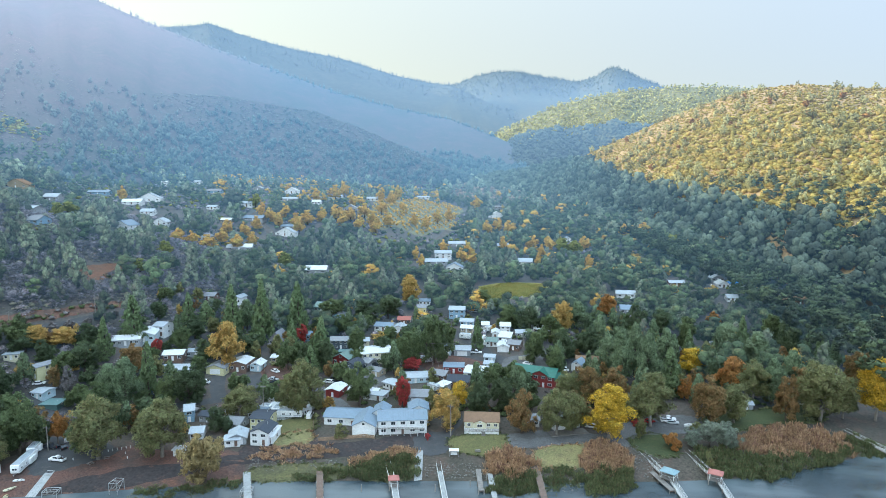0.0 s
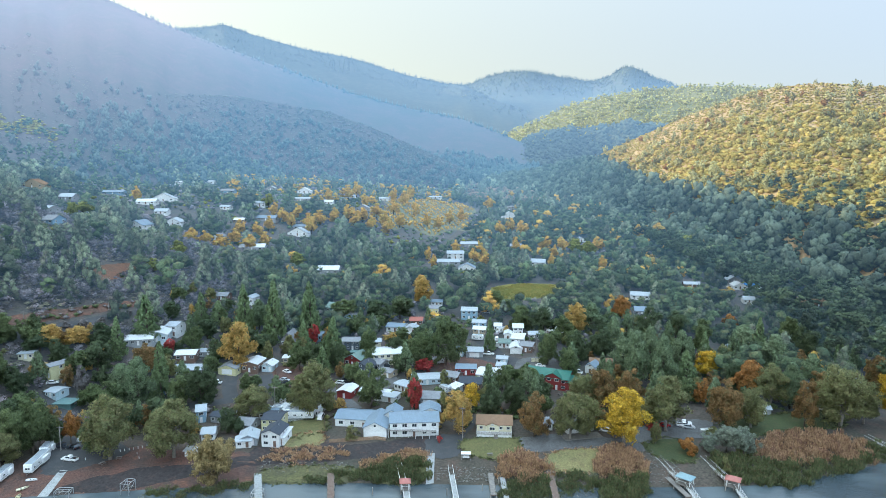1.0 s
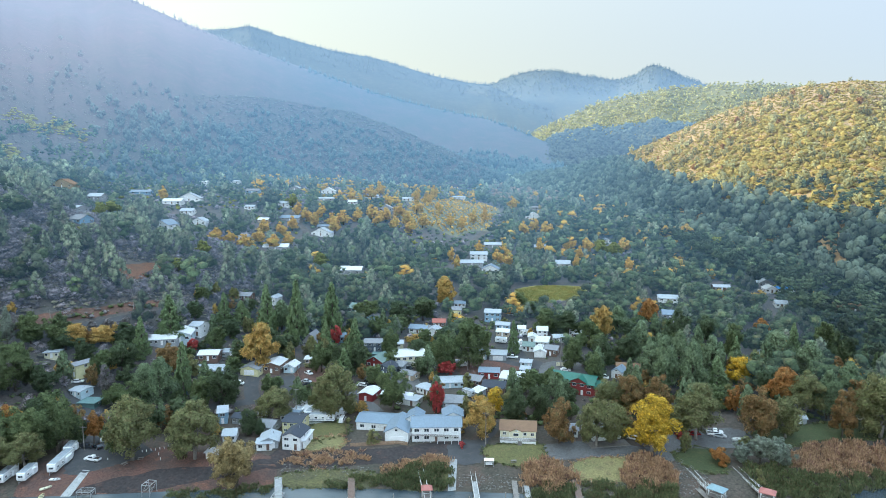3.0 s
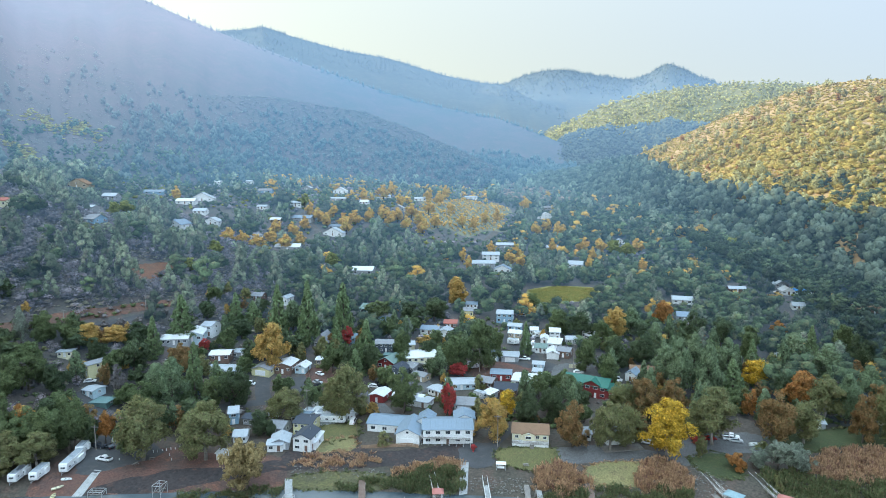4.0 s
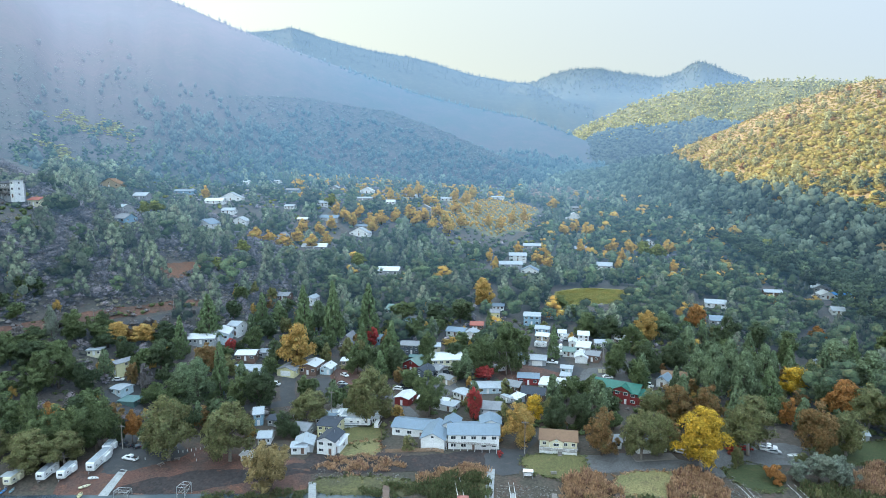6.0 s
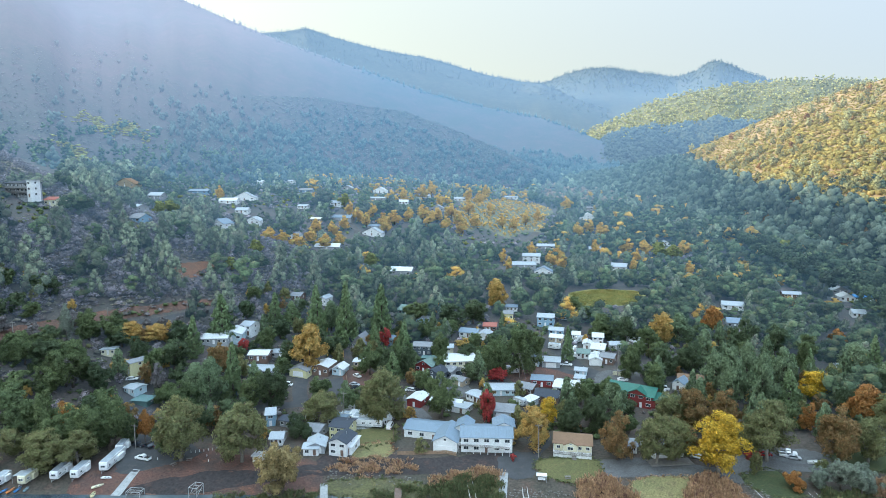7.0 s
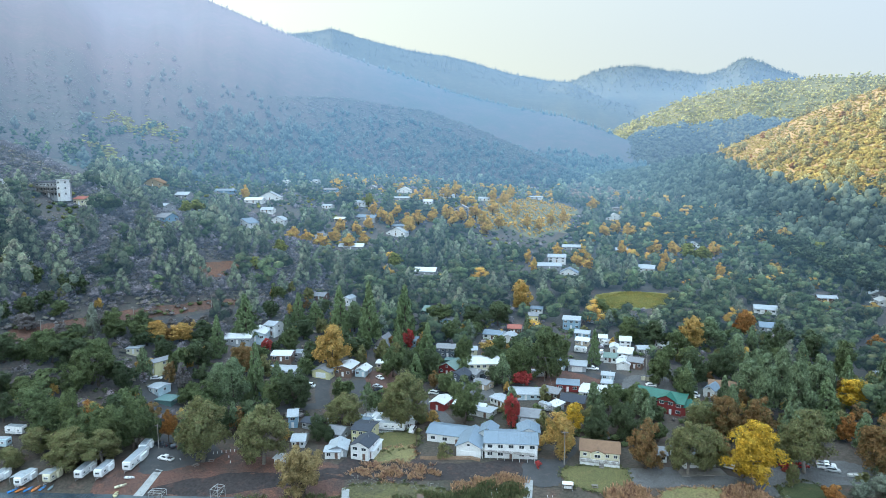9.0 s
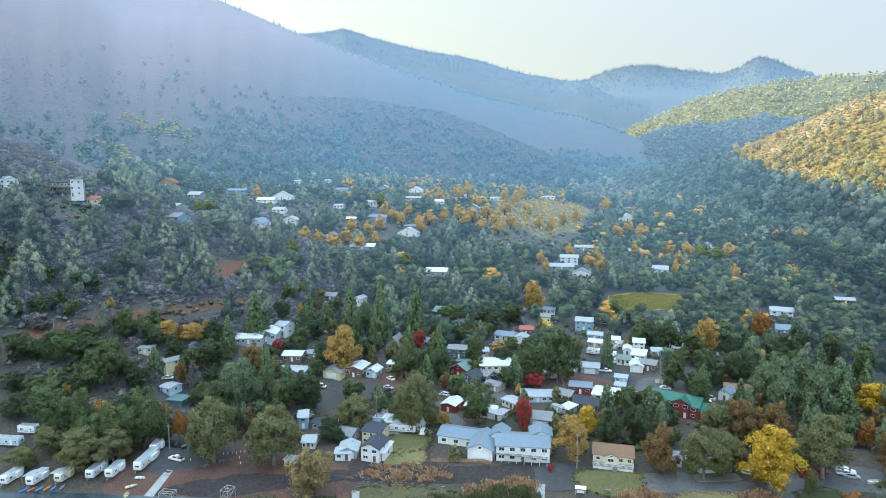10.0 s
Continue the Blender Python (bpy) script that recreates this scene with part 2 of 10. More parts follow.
def leaves(name, c1, c2, c3=None, scale=0.12, through=0.5, rough=0.6, grain=1.4, calm=1.0, herd=False):
    """Foliage: hue differs from tree to tree, from bough to bough and from leaf to leaf."""
    m, nodes, links, bsdf = nodes_of(name)
    info, geo = nodes.new("ShaderNodeObjectInfo"), nodes.new("ShaderNodeNewGeometry")
    add = nodes.new("ShaderNodeMath")
    add.operation = "ADD"
    if herd:  # many trees in one mesh: each has a tone of its own
        tone = nodes.new("ShaderNodeAttribute")
        tone.attribute_name = "tone"
        links.new(tone.outputs["Fac"], add.inputs[0])
    else:
        links.new(info.outputs["Random"], add.inputs[0])
    links.new(spread(nodes, links, noise_at(nodes, links, scale, 2, 0.5), 0.3, 0.7), add.inputs[1])
    half = nodes.new("ShaderNodeMath")
    half.operation, half.inputs[1].default_value = "MULTIPLY", 0.5
    links.new(add.outputs[0], half.inputs[0])
    col = mix_rgb(nodes, links, half.outputs[0], c1, c2)
    if c3:
        col = mix_rgb(nodes, links, spread(nodes, links, noise_at(nodes, links, scale * 4, 3, 0.6), 0.5, 0.68), col, c3)
    leaf = nodes.new("ShaderNodeMapRange")
    leaf.inputs[3].default_value, leaf.inputs[4].default_value = 1 - 0.24 * calm, 1 + 0.24 * calm
    links.new(geo.outputs["Random Per Island"], leaf.inputs[0])
    col = mix_rgb(nodes, links, 1.0, col, leaf.outputs[0], "MULTIPLY")
    if herd:
        own = nodes.new("ShaderNodeMapRange")
        own.inputs[3].default_value, own.inputs[4].default_value = 1 - 0.45 * calm, 1 + 0.45 * calm
        links.new(tone.outputs["Fac"], own.inputs[0])
        col = mix_rgb(nodes, links, 1.0, col, own.outputs[0], "MULTIPLY")
    fine = noise_at(nodes, links, grain, 3, 0.65)
    speck = nodes.new("ShaderNodeMapRange")
    speck.inputs[1].default_value, speck.inputs[2].default_value, speck.inputs[3].default_value, speck.inputs[4].default_value = 0.32, 0.68, 1 - 0.45 * calm, 1 + 0.45 * calm
    links.new(fine, speck.inputs[0])
    col = mix_rgb(nodes, links, 1.0, col, speck.outputs[0], "MULTIPLY")
    relief = nodes.new("ShaderNodeBump")
    relief.inputs["Strength"].default_value, relief.inputs["Distance"].default_value = 0.8 * calm, 0.5 / grain
    links.new(fine, relief.inputs["Height"])
    links.new(relief.outputs[0], bsdf.inputs["Normal"])
    links.new(col, bsdf.inputs["Base Color"])
    bsdf.inputs["Roughness"].default_value = rough
    bsdf.inputs["Specular IOR Level"].default_value = 0.25
    if through:
        tr, mx, out = nodes.new("ShaderNodeBsdfTranslucent"), nodes.new("ShaderNodeMixShader"), nodes["Material Output"]
        links.new(col, tr.inputs[0])
        mx.name = "thin leaf"
        mx.inputs[0].default_value = through
        links.new(bsdf.outputs[0], mx.inputs[1])
        links.new(tr.outputs[0], mx.inputs[2])
        links.new(mx.outputs[0], out.inputs["Surface"])
    return m


def paint(name, c, rough=0.55, dirt=0.12, metal=0.0, vary=0.0):
    return surface(name, c, tuple(v * (1 - dirt) for v in c), 0.7, tuple(v * (1 - 2.2 * dirt) for v in c), 9.0, rough, metal, vary=vary)


# emission colours of the painted haze; no air is modelled
HAZE_GLOW = (0.155, 0.31, 0.475)
WOOD_HAZE_GLOW = (0.195, 0.375, 0.545)
HILL_HAZE_GLOW = (0.315, 0.365, 0.48)

# The forest floor emits more with distance, as painted haze.
GROUND = haze_emission(surface("forest floor", (0.08, 0.062, 0.05), (0.056, 0.053, 0.04), 0.05, (0.115, 0.068, 0.052), 1.2, 0.95, bump=0.05, speck=2.2), WOOD_HAZE_GLOW, 255, 1850, 1.06, 0.9)
RED_EARTH = surface("red earth", (0.19, 0.085, 0.05), (0.12, 0.068, 0.048), 0.15, (0.10, 0.08, 0.06), 1.5, 0.95, bump=0.05, speck=2.2)
CUT_EARTH = surface("red-brown roadside earth", (0.15, 0.075, 0.052), (0.10, 0.065, 0.05), 0.15, (0.19, 0.085, 0.055), 1.0, 0.95, bump=0.08, speck=2.2)
DARK_SHORE = surface("dark shore gravel", (0.042, 0.034, 0.034), (0.03, 0.026, 0.027), 0.1, (0.075, 0.043, 0.036), 1.0, 0.95, bump=0.06, speck=2.2)
LEAF_LITTER = surface("fallen leaves on earth", (0.125, 0.06, 0.045), (0.075, 0.05, 0.043), 0.12, (0.17, 0.08, 0.05), 2.0, 0.95, bump=0.04, speck=2.2)
GRAVEL = surface("grey gravel", (0.125, 0.125, 0.128), (0.09, 0.09, 0.092), 0.12, (0.075, 0.07, 0.065), 3.0, 0.92, bump=0.03, speck=2.2)
ASPHALT = surface("asphalt", (0.06, 0.062, 0.067), (0.042, 0.044, 0.048), 0.15, (0.08, 0.074, 0.07), 4.0, 0.9)
CONCRETE = surface("concrete", (0.36, 0.37, 0.37), (0.28, 0.29, 0.29), 0.4, (0.2, 0.2, 0.19), 4.0, 0.85)
LAWN = surface("cut lawn", (0.125, 0.118, 0.042), (0.10, 0.10, 0.036), 0.16, (0.16, 0.13, 0.052), 2.5, 0.95, bump=0.04, speck=2.2)
GREEN_LAWN = surface("watered lawn", (0.048, 0.062, 0.02), (0.04, 0.052, 0.018), 0.12, (0.075, 0.07, 0.028), 2.5, 0.95, bump=0.04, speck=2.2)
DRY_GRASS = surface("dry grass", (0.21, 0.18, 0.075), (0.15, 0.145, 0.06), 0.1, (0.11, 0.08, 0.045), 2.0, 0.95, bump=0.06, speck=2.2)
FIELD = surface("yellow-green meadow", (0.28, 0.255, 0.095), (0.20, 0.205, 0.08), 0.06, (0.34, 0.26, 0.10), 0.9, 0.95, bump=0.05)
# The orchard floor carries the same painted haze emission.
ORCHARD = haze_emission(surface("dull gold orchard floor", (0.15, 0.13, 0.055), (0.10, 0.105, 0.045), 0.05, (0.22, 0.15, 0.055), 0.3, 0.95), WOOD_HAZE_GLOW, 230, 1850, 0.85, 0.75)
MARSH = surface("shore weed", (0.10, 0.098, 0.036), (0.07, 0.065, 0.035), 0.15, (0.15, 0.125, 0.05), 1.5, 0.9, bump=0.05, speck=2.2)
BARK = surface("bark", (0.11, 0.085, 0.065), (0.075, 0.06, 0.05), 1.0, (0.15, 0.13, 0.11), 7.0, 0.9, bump=0.03)
PALE_BARK = surface("pale bark", (0.27, 0.24, 0.21), (0.19, 0.17, 0.15), 1.0, (0.12, 0.11, 0.1), 7.0, 0.9, bump=0.03)
DECKING = surface("weathered planks", (0.24, 0.22, 0.20), (0.17, 0.16, 0.15), 0.8, (0.12, 0.1, 0.09), 6.0, 0.85)
RUSTY_DECK = surface("brown planks", (0.17, 0.11, 0.085), (0.12, 0.085, 0.07), 0.8, (0.22, 0.18, 0.15), 6.0, 0.85)
FENCE_WOOD = surface("cedar boards", (0.34, 0.23, 0.15), (0.25, 0.17, 0.11), 0.6, (0.16, 0.12, 0.09), 5.0, 0.85)
POLE_WOOD = surface("weathered grey pole", (0.34, 0.31, 0.28), (0.25, 0.23, 0.21), 0.7, None, 5.0, 0.9)
STONE = surface("grey shingle", (0.25, 0.24, 0.23), (0.18, 0.175, 0.17), 0.8, (0.12, 0.12, 0.12), 5.0, 0.9)
ROCKS = surface("shore stones", (0.22, 0.21, 0.19), (0.13, 0.125, 0.115), 0.8, (0.09, 0.085, 0.08), 3.0, 0.9)
WHITE = paint("white paint", (0.78, 0.79, 0.79))
TRIM = paint("white trim", (0.80, 0.80, 0.80), 0.5, 0.05)
CREAM = paint("cream siding", (0.70, 0.66, 0.48))
YELLOW_WALL = paint("pale yellow siding", (0.66, 0.62, 0.36))
PALE_BLUE = paint("pale blue siding", (0.50, 0.62, 0.68))
BLUE_WALL = paint("blue siding", (0.26, 0.40, 0.52))
GREY_WALL = paint("grey siding", (0.34, 0.36, 0.38))
DARK_WALL = paint("slate siding", (0.09, 0.115, 0.15))
RED_WALL = paint("barn red siding", (0.24, 0.035, 0.035))
BROWN_WALL = paint("brown siding", (0.17, 0.11, 0.085))
TAN_WALL = paint("tan siding", (0.42, 0.35, 0.26))
ROOF_WHITE = paint("white metal roof", (0.60, 0.62, 0.64), 0.45, 0.08)
ROOF_BLUE = paint("blue-grey metal roof", (0.185, 0.245, 0.31), 0.55, 0.1)
ROOF_PALE = paint("pale grey roof", (0.36, 0.40, 0.44), 0.55, 0.12)
ROOF_GREY = paint("grey shingle roof", (0.24, 0.25, 0.27), 0.85, 0.15)
ROOF_DARK = paint("dark shingle roof", (0.045, 0.055, 0.075), 0.85, 0.15)
ROOF_GREEN = paint("green metal roof", (0.028, 0.14, 0.105), 0.5, 0.16)
ROOF_MOSS = paint("grey-green roof", (0.16, 0.23, 0.21), 0.7, 0.12)
ROOF_BROWN = paint("brown shingle roof", (0.23, 0.14, 0.085), 0.85, 0.12)
ROOF_RED = paint("brick-red roof", (0.36, 0.12, 0.09), 0.7, 0.12)
TEAL = paint("teal canvas", (0.12, 0.21, 0.21), 0.6, 0.12)
TARP = paint("blue tarp", (0.06, 0.27, 0.62), 0.5, 0.08)
RED_PAINT = paint("faded red roof", (0.40, 0.15, 0.125), 0.6, 0.1)
SKY_PAINT = paint("pale blue dock roof", (0.23, 0.34, 0.385), 0.6, 0.1)
ORANGE_PAINT = paint("orange plastic", (0.75, 0.27, 0.06), 0.4, 0.05)
CAR_WHITE = paint("white car paint", (0.78, 0.78, 0.78), 0.25, 0.03)
CAR_DARK = paint("dark car paint", (0.035, 0.04, 0.05), 0.25, 0.03)
CAR_SILVER = paint("silver car paint", (0.42, 0.44, 0.46), 0.3, 0.03)
CAR_RED = paint("red car paint", (0.38, 0.03, 0.03), 0.25, 0.03)
CAR_BLUE = paint("blue car paint", (0.05, 0.12, 0.28), 0.25, 0.03)
TYRE = paint("tyre rubber", (0.02, 0.02, 0.02), 0.8)
STEEL = paint("galvanised steel", (0.45, 0.46, 0.47), 0.45, 0.1, 0.6)
BLACK_WIRE = paint("wire", (0.16, 0.16, 0.17), 0.6)
GLASS, _n, _l, _b = nodes_of("window glass")
_b.inputs["Base Color"].default_value, _b.inputs["Roughness"].default_value = (0.03, 0.04, 0.05, 1), 0.06
WATER, _n, _l, _b = nodes_of("lake water")
_b.inputs["Roughness"].default_value = 0.1
_l.new(mix_rgb(_n, _l, spread(_n, _l, noise_at(_n, _l, 0.03, 3, 0.5, (1.0, 2.5, 1.0)), 0.4, 0.62), (0.035, 0.05, 0.062), (0.10, 0.125, 0.14)), _b.inputs["Base Color"])
_bump = _n.new("ShaderNodeBump")
_bump.inputs["Strength"].default_value, _bump.inputs["Distance"].default_value = 0.5, 0.16
_l.new(noise_at(_n, _l, 0.9, 4, 0.6, (1.0, 2.2, 1.0)), _bump.inputs["Height"])
_l.new(_bump.outputs[0], _b.inputs["Normal"])

OAK = leaves("oak leaves", (0.128, 0.175, 0.082), (0.20, 0.24, 0.105), calm=0.9)
DARK_OAK = leaves("dark live oak leaves", (0.09, 0.128, 0.07), (0.14, 0.175, 0.088), calm=0.9)
OLIVE = leaves("olive autumn leaves", (0.22, 0.235, 0.11), (0.275, 0.275, 0.12), (0.31, 0.27, 0.13), calm=0.8)
TAN_LEAF = leaves("tan autumn leaves", (0.5, 0.38, 0.18), (0.41, 0.325, 0.155), (0.31, 0.265, 0.13), calm=0.8)
BROWN_LEAF = leaves("russet brown leaves", (0.36, 0.215, 0.095), (0.29, 0.195, 0.085), (0.22, 0.195, 0.085), calm=0.9)
ORANGE_LEAF = leaves("orange autumn leaves", (0.52, 0.225, 0.07), (0.42, 0.23, 0.075), (0.32, 0.2, 0.075))
GOLD_LEAF = leaves("golden autumn leaves", (0.66, 0.44, 0.15), (0.56, 0.38, 0.125), (0.44, 0.36, 0.125), calm=0.8)
YELLOW_LEAF = leaves("bright yellow leaves", (0.78, 0.53, 0.06), (0.7, 0.48, 0.06), (0.56, 0.42, 0.07))
RED_LEAF = leaves("crimson leaves", (0.6, 0.11, 0.11), (0.5, 0.09, 0.085), (0.38, 0.1, 0.07), calm=0.8)
PINE = leaves("pine needles", (0.16, 0.22, 0.12), (0.23, 0.285, 0.16), None, 0.15, 0.3, calm=0.9)
CONIFER = leaves("conifer needles", (0.19, 0.27, 0.13), (0.28, 0.35, 0.17), None, 0.2, 0.35, calm=0.8)
GREY_BRUSH = leaves("grey bare twigs", (0.169, 0.156, 0.156), (0.221, 0.202, 0.202), (0.130, 0.104, 0.091), 0.2, 0.0)
SAGE = leaves("grey-green willow leaves", (0.195, 0.232, 0.180), (0.255, 0.285, 0.225), None, 0.3, 0.2)
REED_TAN = leaves("dry reed", (0.50, 0.335, 0.20), (0.36, 0.235, 0.145), (0.23, 0.125, 0.105), 0.16, 0.35)
REED_GREEN = leaves("green rush", (0.10, 0.125, 0.06), (0.15, 0.17, 0.075), (0.18, 0.145, 0.08), 0.25, 0.35)

MEADOW_GRASS = leaves("meadow grass", (0.36, 0.33, 0.12), (0.27, 0.28, 0.105), (0.42, 0.33, 0.12), 0.06, 0.35)

# woods of the middle distance and of the mountains, haze painted in as emission

W_OAK = haze_emission(leaves("valley oak wood", (0.045, 0.07, 0.034), (0.11, 0.145, 0.058), (0.14, 0.135, 0.055), 0.06, 0.25, grain=1.0, calm=1.0, herd=True), WOOD_HAZE_GLOW, 255, 1850, 1.06, 0.9, shade_cut=0.35)
W_PINE = haze_emission(leaves("valley grey pine wood", (0.115, 0.138, 0.075), (0.22, 0.238, 0.14), (0.19, 0.165, 0.11), 0.06, 0.25, grain=1.0, calm=1.0, herd=True), WOOD_HAZE_GLOW, 225, 1850, 1.08, 0.9, shade_cut=0.35)
W_GOLD = haze_emission(leaves("valley golden trees", (0.64, 0.40, 0.075), (0.60, 0.33, 0.06), (0.52, 0.40, 0.08), 0.06, 0.3, calm=0.55, herd=True), WOOD_HAZE_GLOW, 260, 1850, 0.8, 0.9)
W_LIME = haze_emission(leaves("valley yellow-green trees", (0.22, 0.24, 0.06), (0.28, 0.27, 0.07), None, 0.06, 0.3, calm=0.55, herd=True), WOOD_HAZE_GLOW, 230, 1850, 0.6)
W_GREY = haze_emission(leaves("leafless brush", (0.165, 0.135, 0.14), (0.225, 0.187, 0.195), (0.18, 0.125, 0.115), 0.06, 0.0, grain=1.4, calm=1.0, herd=True), WOOD_HAZE_GLOW, 200, 1850, 1.08, 0.9)
W_SCRUB = haze_emission(leaves("olive brown scrub", (0.17, 0.135, 0.10), (0.23, 0.20, 0.105), (0.26, 0.17, 0.135), 0.05, 0.2, calm=0.8, herd=True), WOOD_HAZE_GLOW, 200, 1850, 1.08, 0.9)
W_RUST = haze_emission(leaves("leafless rosy wood", (0.260, 0.195, 0.156), (0.312, 0.208, 0.117), None, 0.06, 0.0, calm=0.55, herd=True), WOOD_HAZE_GLOW, 230, 1850, 1.1)
# Mountain scrub, pines and soil emit pale blue-violet in place of haze.
M_BRUSH = haze_emission(leaves("mountain chaparral", (0.11, 0.115, 0.08), (0.145, 0.14, 0.098), (0.15, 0.12, 0.10), 0.012, 0.1, calm=0.4, herd=True, grain=0.4), HILL_HAZE_GLOW, 250, 1850, 0.9, 0.5, HAZE_GLOW, top=(480, 0.94))
M_LIME = haze_emission(leaves("yellow-green mountain scrub", (0.20, 0.24, 0.06), (0.27, 0.29, 0.075), None, 0.05, 0.1, calm=0.5, herd=True), HILL_HAZE_GLOW, 250, 1850, 0.7, 0.5)
M_PINE = haze_emission(leaves("mountain pines", (0.06, 0.082, 0.062), (0.10, 0.122, 0.09), None, 0.02, 0.1, calm=0.4, herd=True, grain=0.5), HILL_HAZE_GLOW, 250, 1850, 0.9, 0.5, HAZE_GLOW, top=(480, 0.94))
M_SOIL = haze_emission(surface("mountain soil", (0.072, 0.056, 0.048), (0.052, 0.052, 0.038), 0.012, (0.09, 0.06, 0.055), 0.22, 0.95), HILL_HAZE_GLOW, 250, 1850, 0.82, 0.5, HAZE_GLOW, top=(480, 0.94))
# Far ridges: the painted haze weakens towards their crests.
FAR_HAZE_GLOW = (0.26, 0.415, 0.64)
S_WOOD = haze_emission(leaves("long ridge wood", (0.10, 0.12, 0.075), (0.14, 0.15, 0.09), None, 0.008, 0.0, calm=0.4, herd=True), FAR_HAZE_GLOW, 1200, 3300, 0.62, low=(420, 1.0), top=(800, 0.72))
S_SOIL = haze_emission(surface("long ridge ground", (0.055, 0.065, 0.04), (0.045, 0.055, 0.034), 0.006, (0.07, 0.07, 0.045), 0.05, 0.95), FAR_HAZE_GLOW, 1200, 3300, 0.62, low=(420, 1.0), top=(800, 0.72))
F_WOOD = haze_emission(leaves("far ridge wood", (0.09, 0.11, 0.06), (0.13, 0.14, 0.075), None, 0.008, 0.0, calm=0.4, herd=True), FAR_HAZE_GLOW, 1200, 3300, 0.62, low=(440, 1.0), top=(640, 0.55))
F_SOIL = haze_emission(surface("far ridge ground", (0.05, 0.06, 0.034), (0.042, 0.05, 0.03), 0.006, (0.06, 0.06, 0.038), 0.05, 0.95), FAR_HAZE_GLOW, 1200, 3300, 0.62, low=(440, 1.0), top=(640, 0.55))
# Hill scrub and ground coloured bright as lit, foot trees dark as shaded.
H_BUSH = haze_emission(leaves("sunlit hill scrub", (0.30, 0.27, 0.075), (0.43, 0.345, 0.105), (0.42, 0.29, 0.11), 0.03, 0.4, grain=0.8, calm=0.5, herd=True), HILL_HAZE_GLOW, 250, 1850, 0.44)
H_PINE = haze_emission(leaves("hill grey pines", (0.25, 0.25, 0.11), (0.34, 0.32, 0.15), None, 0.05, 0.25, calm=0.7, herd=True), HILL_HAZE_GLOW, 250, 1850, 0.5)
SHADE_OAK = haze_emission(leaves("hill foot oaks", (0.034, 0.052, 0.026), (0.075, 0.095, 0.042), None, 0.06, 0.1, grain=1.0, calm=1.0, herd=True), WOOD_HAZE_GLOW, 280, 1850, 0.9, 0.9, shade_cut=0.3)
SHADE_PINE = haze_emission(leaves("hill foot pines", (0.05, 0.068, 0.045), (0.10, 0.12, 0.08), None, 0.06, 0.1, grain=1.0, calm=1.0, herd=True), WOOD_HAZE_GLOW, 280, 1850, 0.9, 0.9, shade_cut=0.3)
H_ORANGE = haze_emission(leaves("hill orange oaks", (0.32, 0.15, 0.04), (0.26, 0.14, 0.04), None, 0.05, 0.15, calm=0.55, herd=True), WOOD_HAZE_GLOW, 230, 1850, 0.45)
H_SOIL = haze_emission(surface("sunlit hill ground", (0.35, 0.245, 0.125), (0.29, 0.215, 0.11), 0.02, (0.32, 0.20, 0.115), 0.3, 0.95, bump=0.2), HILL_HAZE_GLOW, 250, 1850, 0.44)
K_WOOD = haze_emission(leaves("middle hill wood", (0.34, 0.33, 0.11), (0.46, 0.41, 0.15), None, 0.02, 0.3, grain=0.5, calm=0.55, herd=True), FAR_HAZE_GLOW, 700, 3300, 0.6)
# Dark needles and bluish emission paint shade on the middle hill's foot.
K_SHADE_PINE = haze_emission(leaves("middle hill foot pines", (0.045, 0.06, 0.035), (0.065, 0.08, 0.045), None, 0.02, 0.1, calm=0.4, herd=True, grain=0.5), (0.20, 0.33, 0.49), 250, 1850, 0.74, 0.7)
K_SOIL = haze_emission(surface("middle hill ground", (0.17, 0.16, 0.075), (0.14, 0.14, 0.065), 0.01, None, 0.1, 0.95), FAR_HAZE_GLOW, 700, 3300, 0.5)


# ---------- small mesh helpers ----------
def mesh_of(name, verts, faces, mat, smooth=False):
    me = bpy.data.meshes.new(name)
    me.from_pydata([tuple(v) for v in verts], [], [tuple(f) for f in faces])
    me.materials.append(mat)
    if smooth:
        me.polygons.foreach_set("use_smooth", [True] * len(me.polygons))
    me.update()
    return me


def arrays_mesh(name, verts, faces, mat, normals=None, tones=None):
    """A mesh from arrays; all faces have the same number of corners."""
    me = bpy.data.meshes.new(name)
    n = faces.shape[1]
    me.vertices.add(len(verts)), me.loops.add(faces.size), me.polygons.add(len(faces))
    me.vertices.foreach_set("co", np.ascontiguousarray(verts, np.float32).ravel())
    me.loops.foreach_set("vertex_index", np.ascontiguousarray(faces, np.int32).ravel())
    me.polygons.foreach_set("loop_start", np.arange(0, faces.size, n, dtype=np.int32))
    me.materials.append(mat)
    me.update(calc_edges=True)
    if tones is not None:
        me.attributes.new("tone", "FLOAT", "POINT").data.foreach_set("value", np.ascontiguousarray(tones, np.float32))
    if normals is not None:
        me.normals_split_custom_set_from_vertices(normals)
    return me


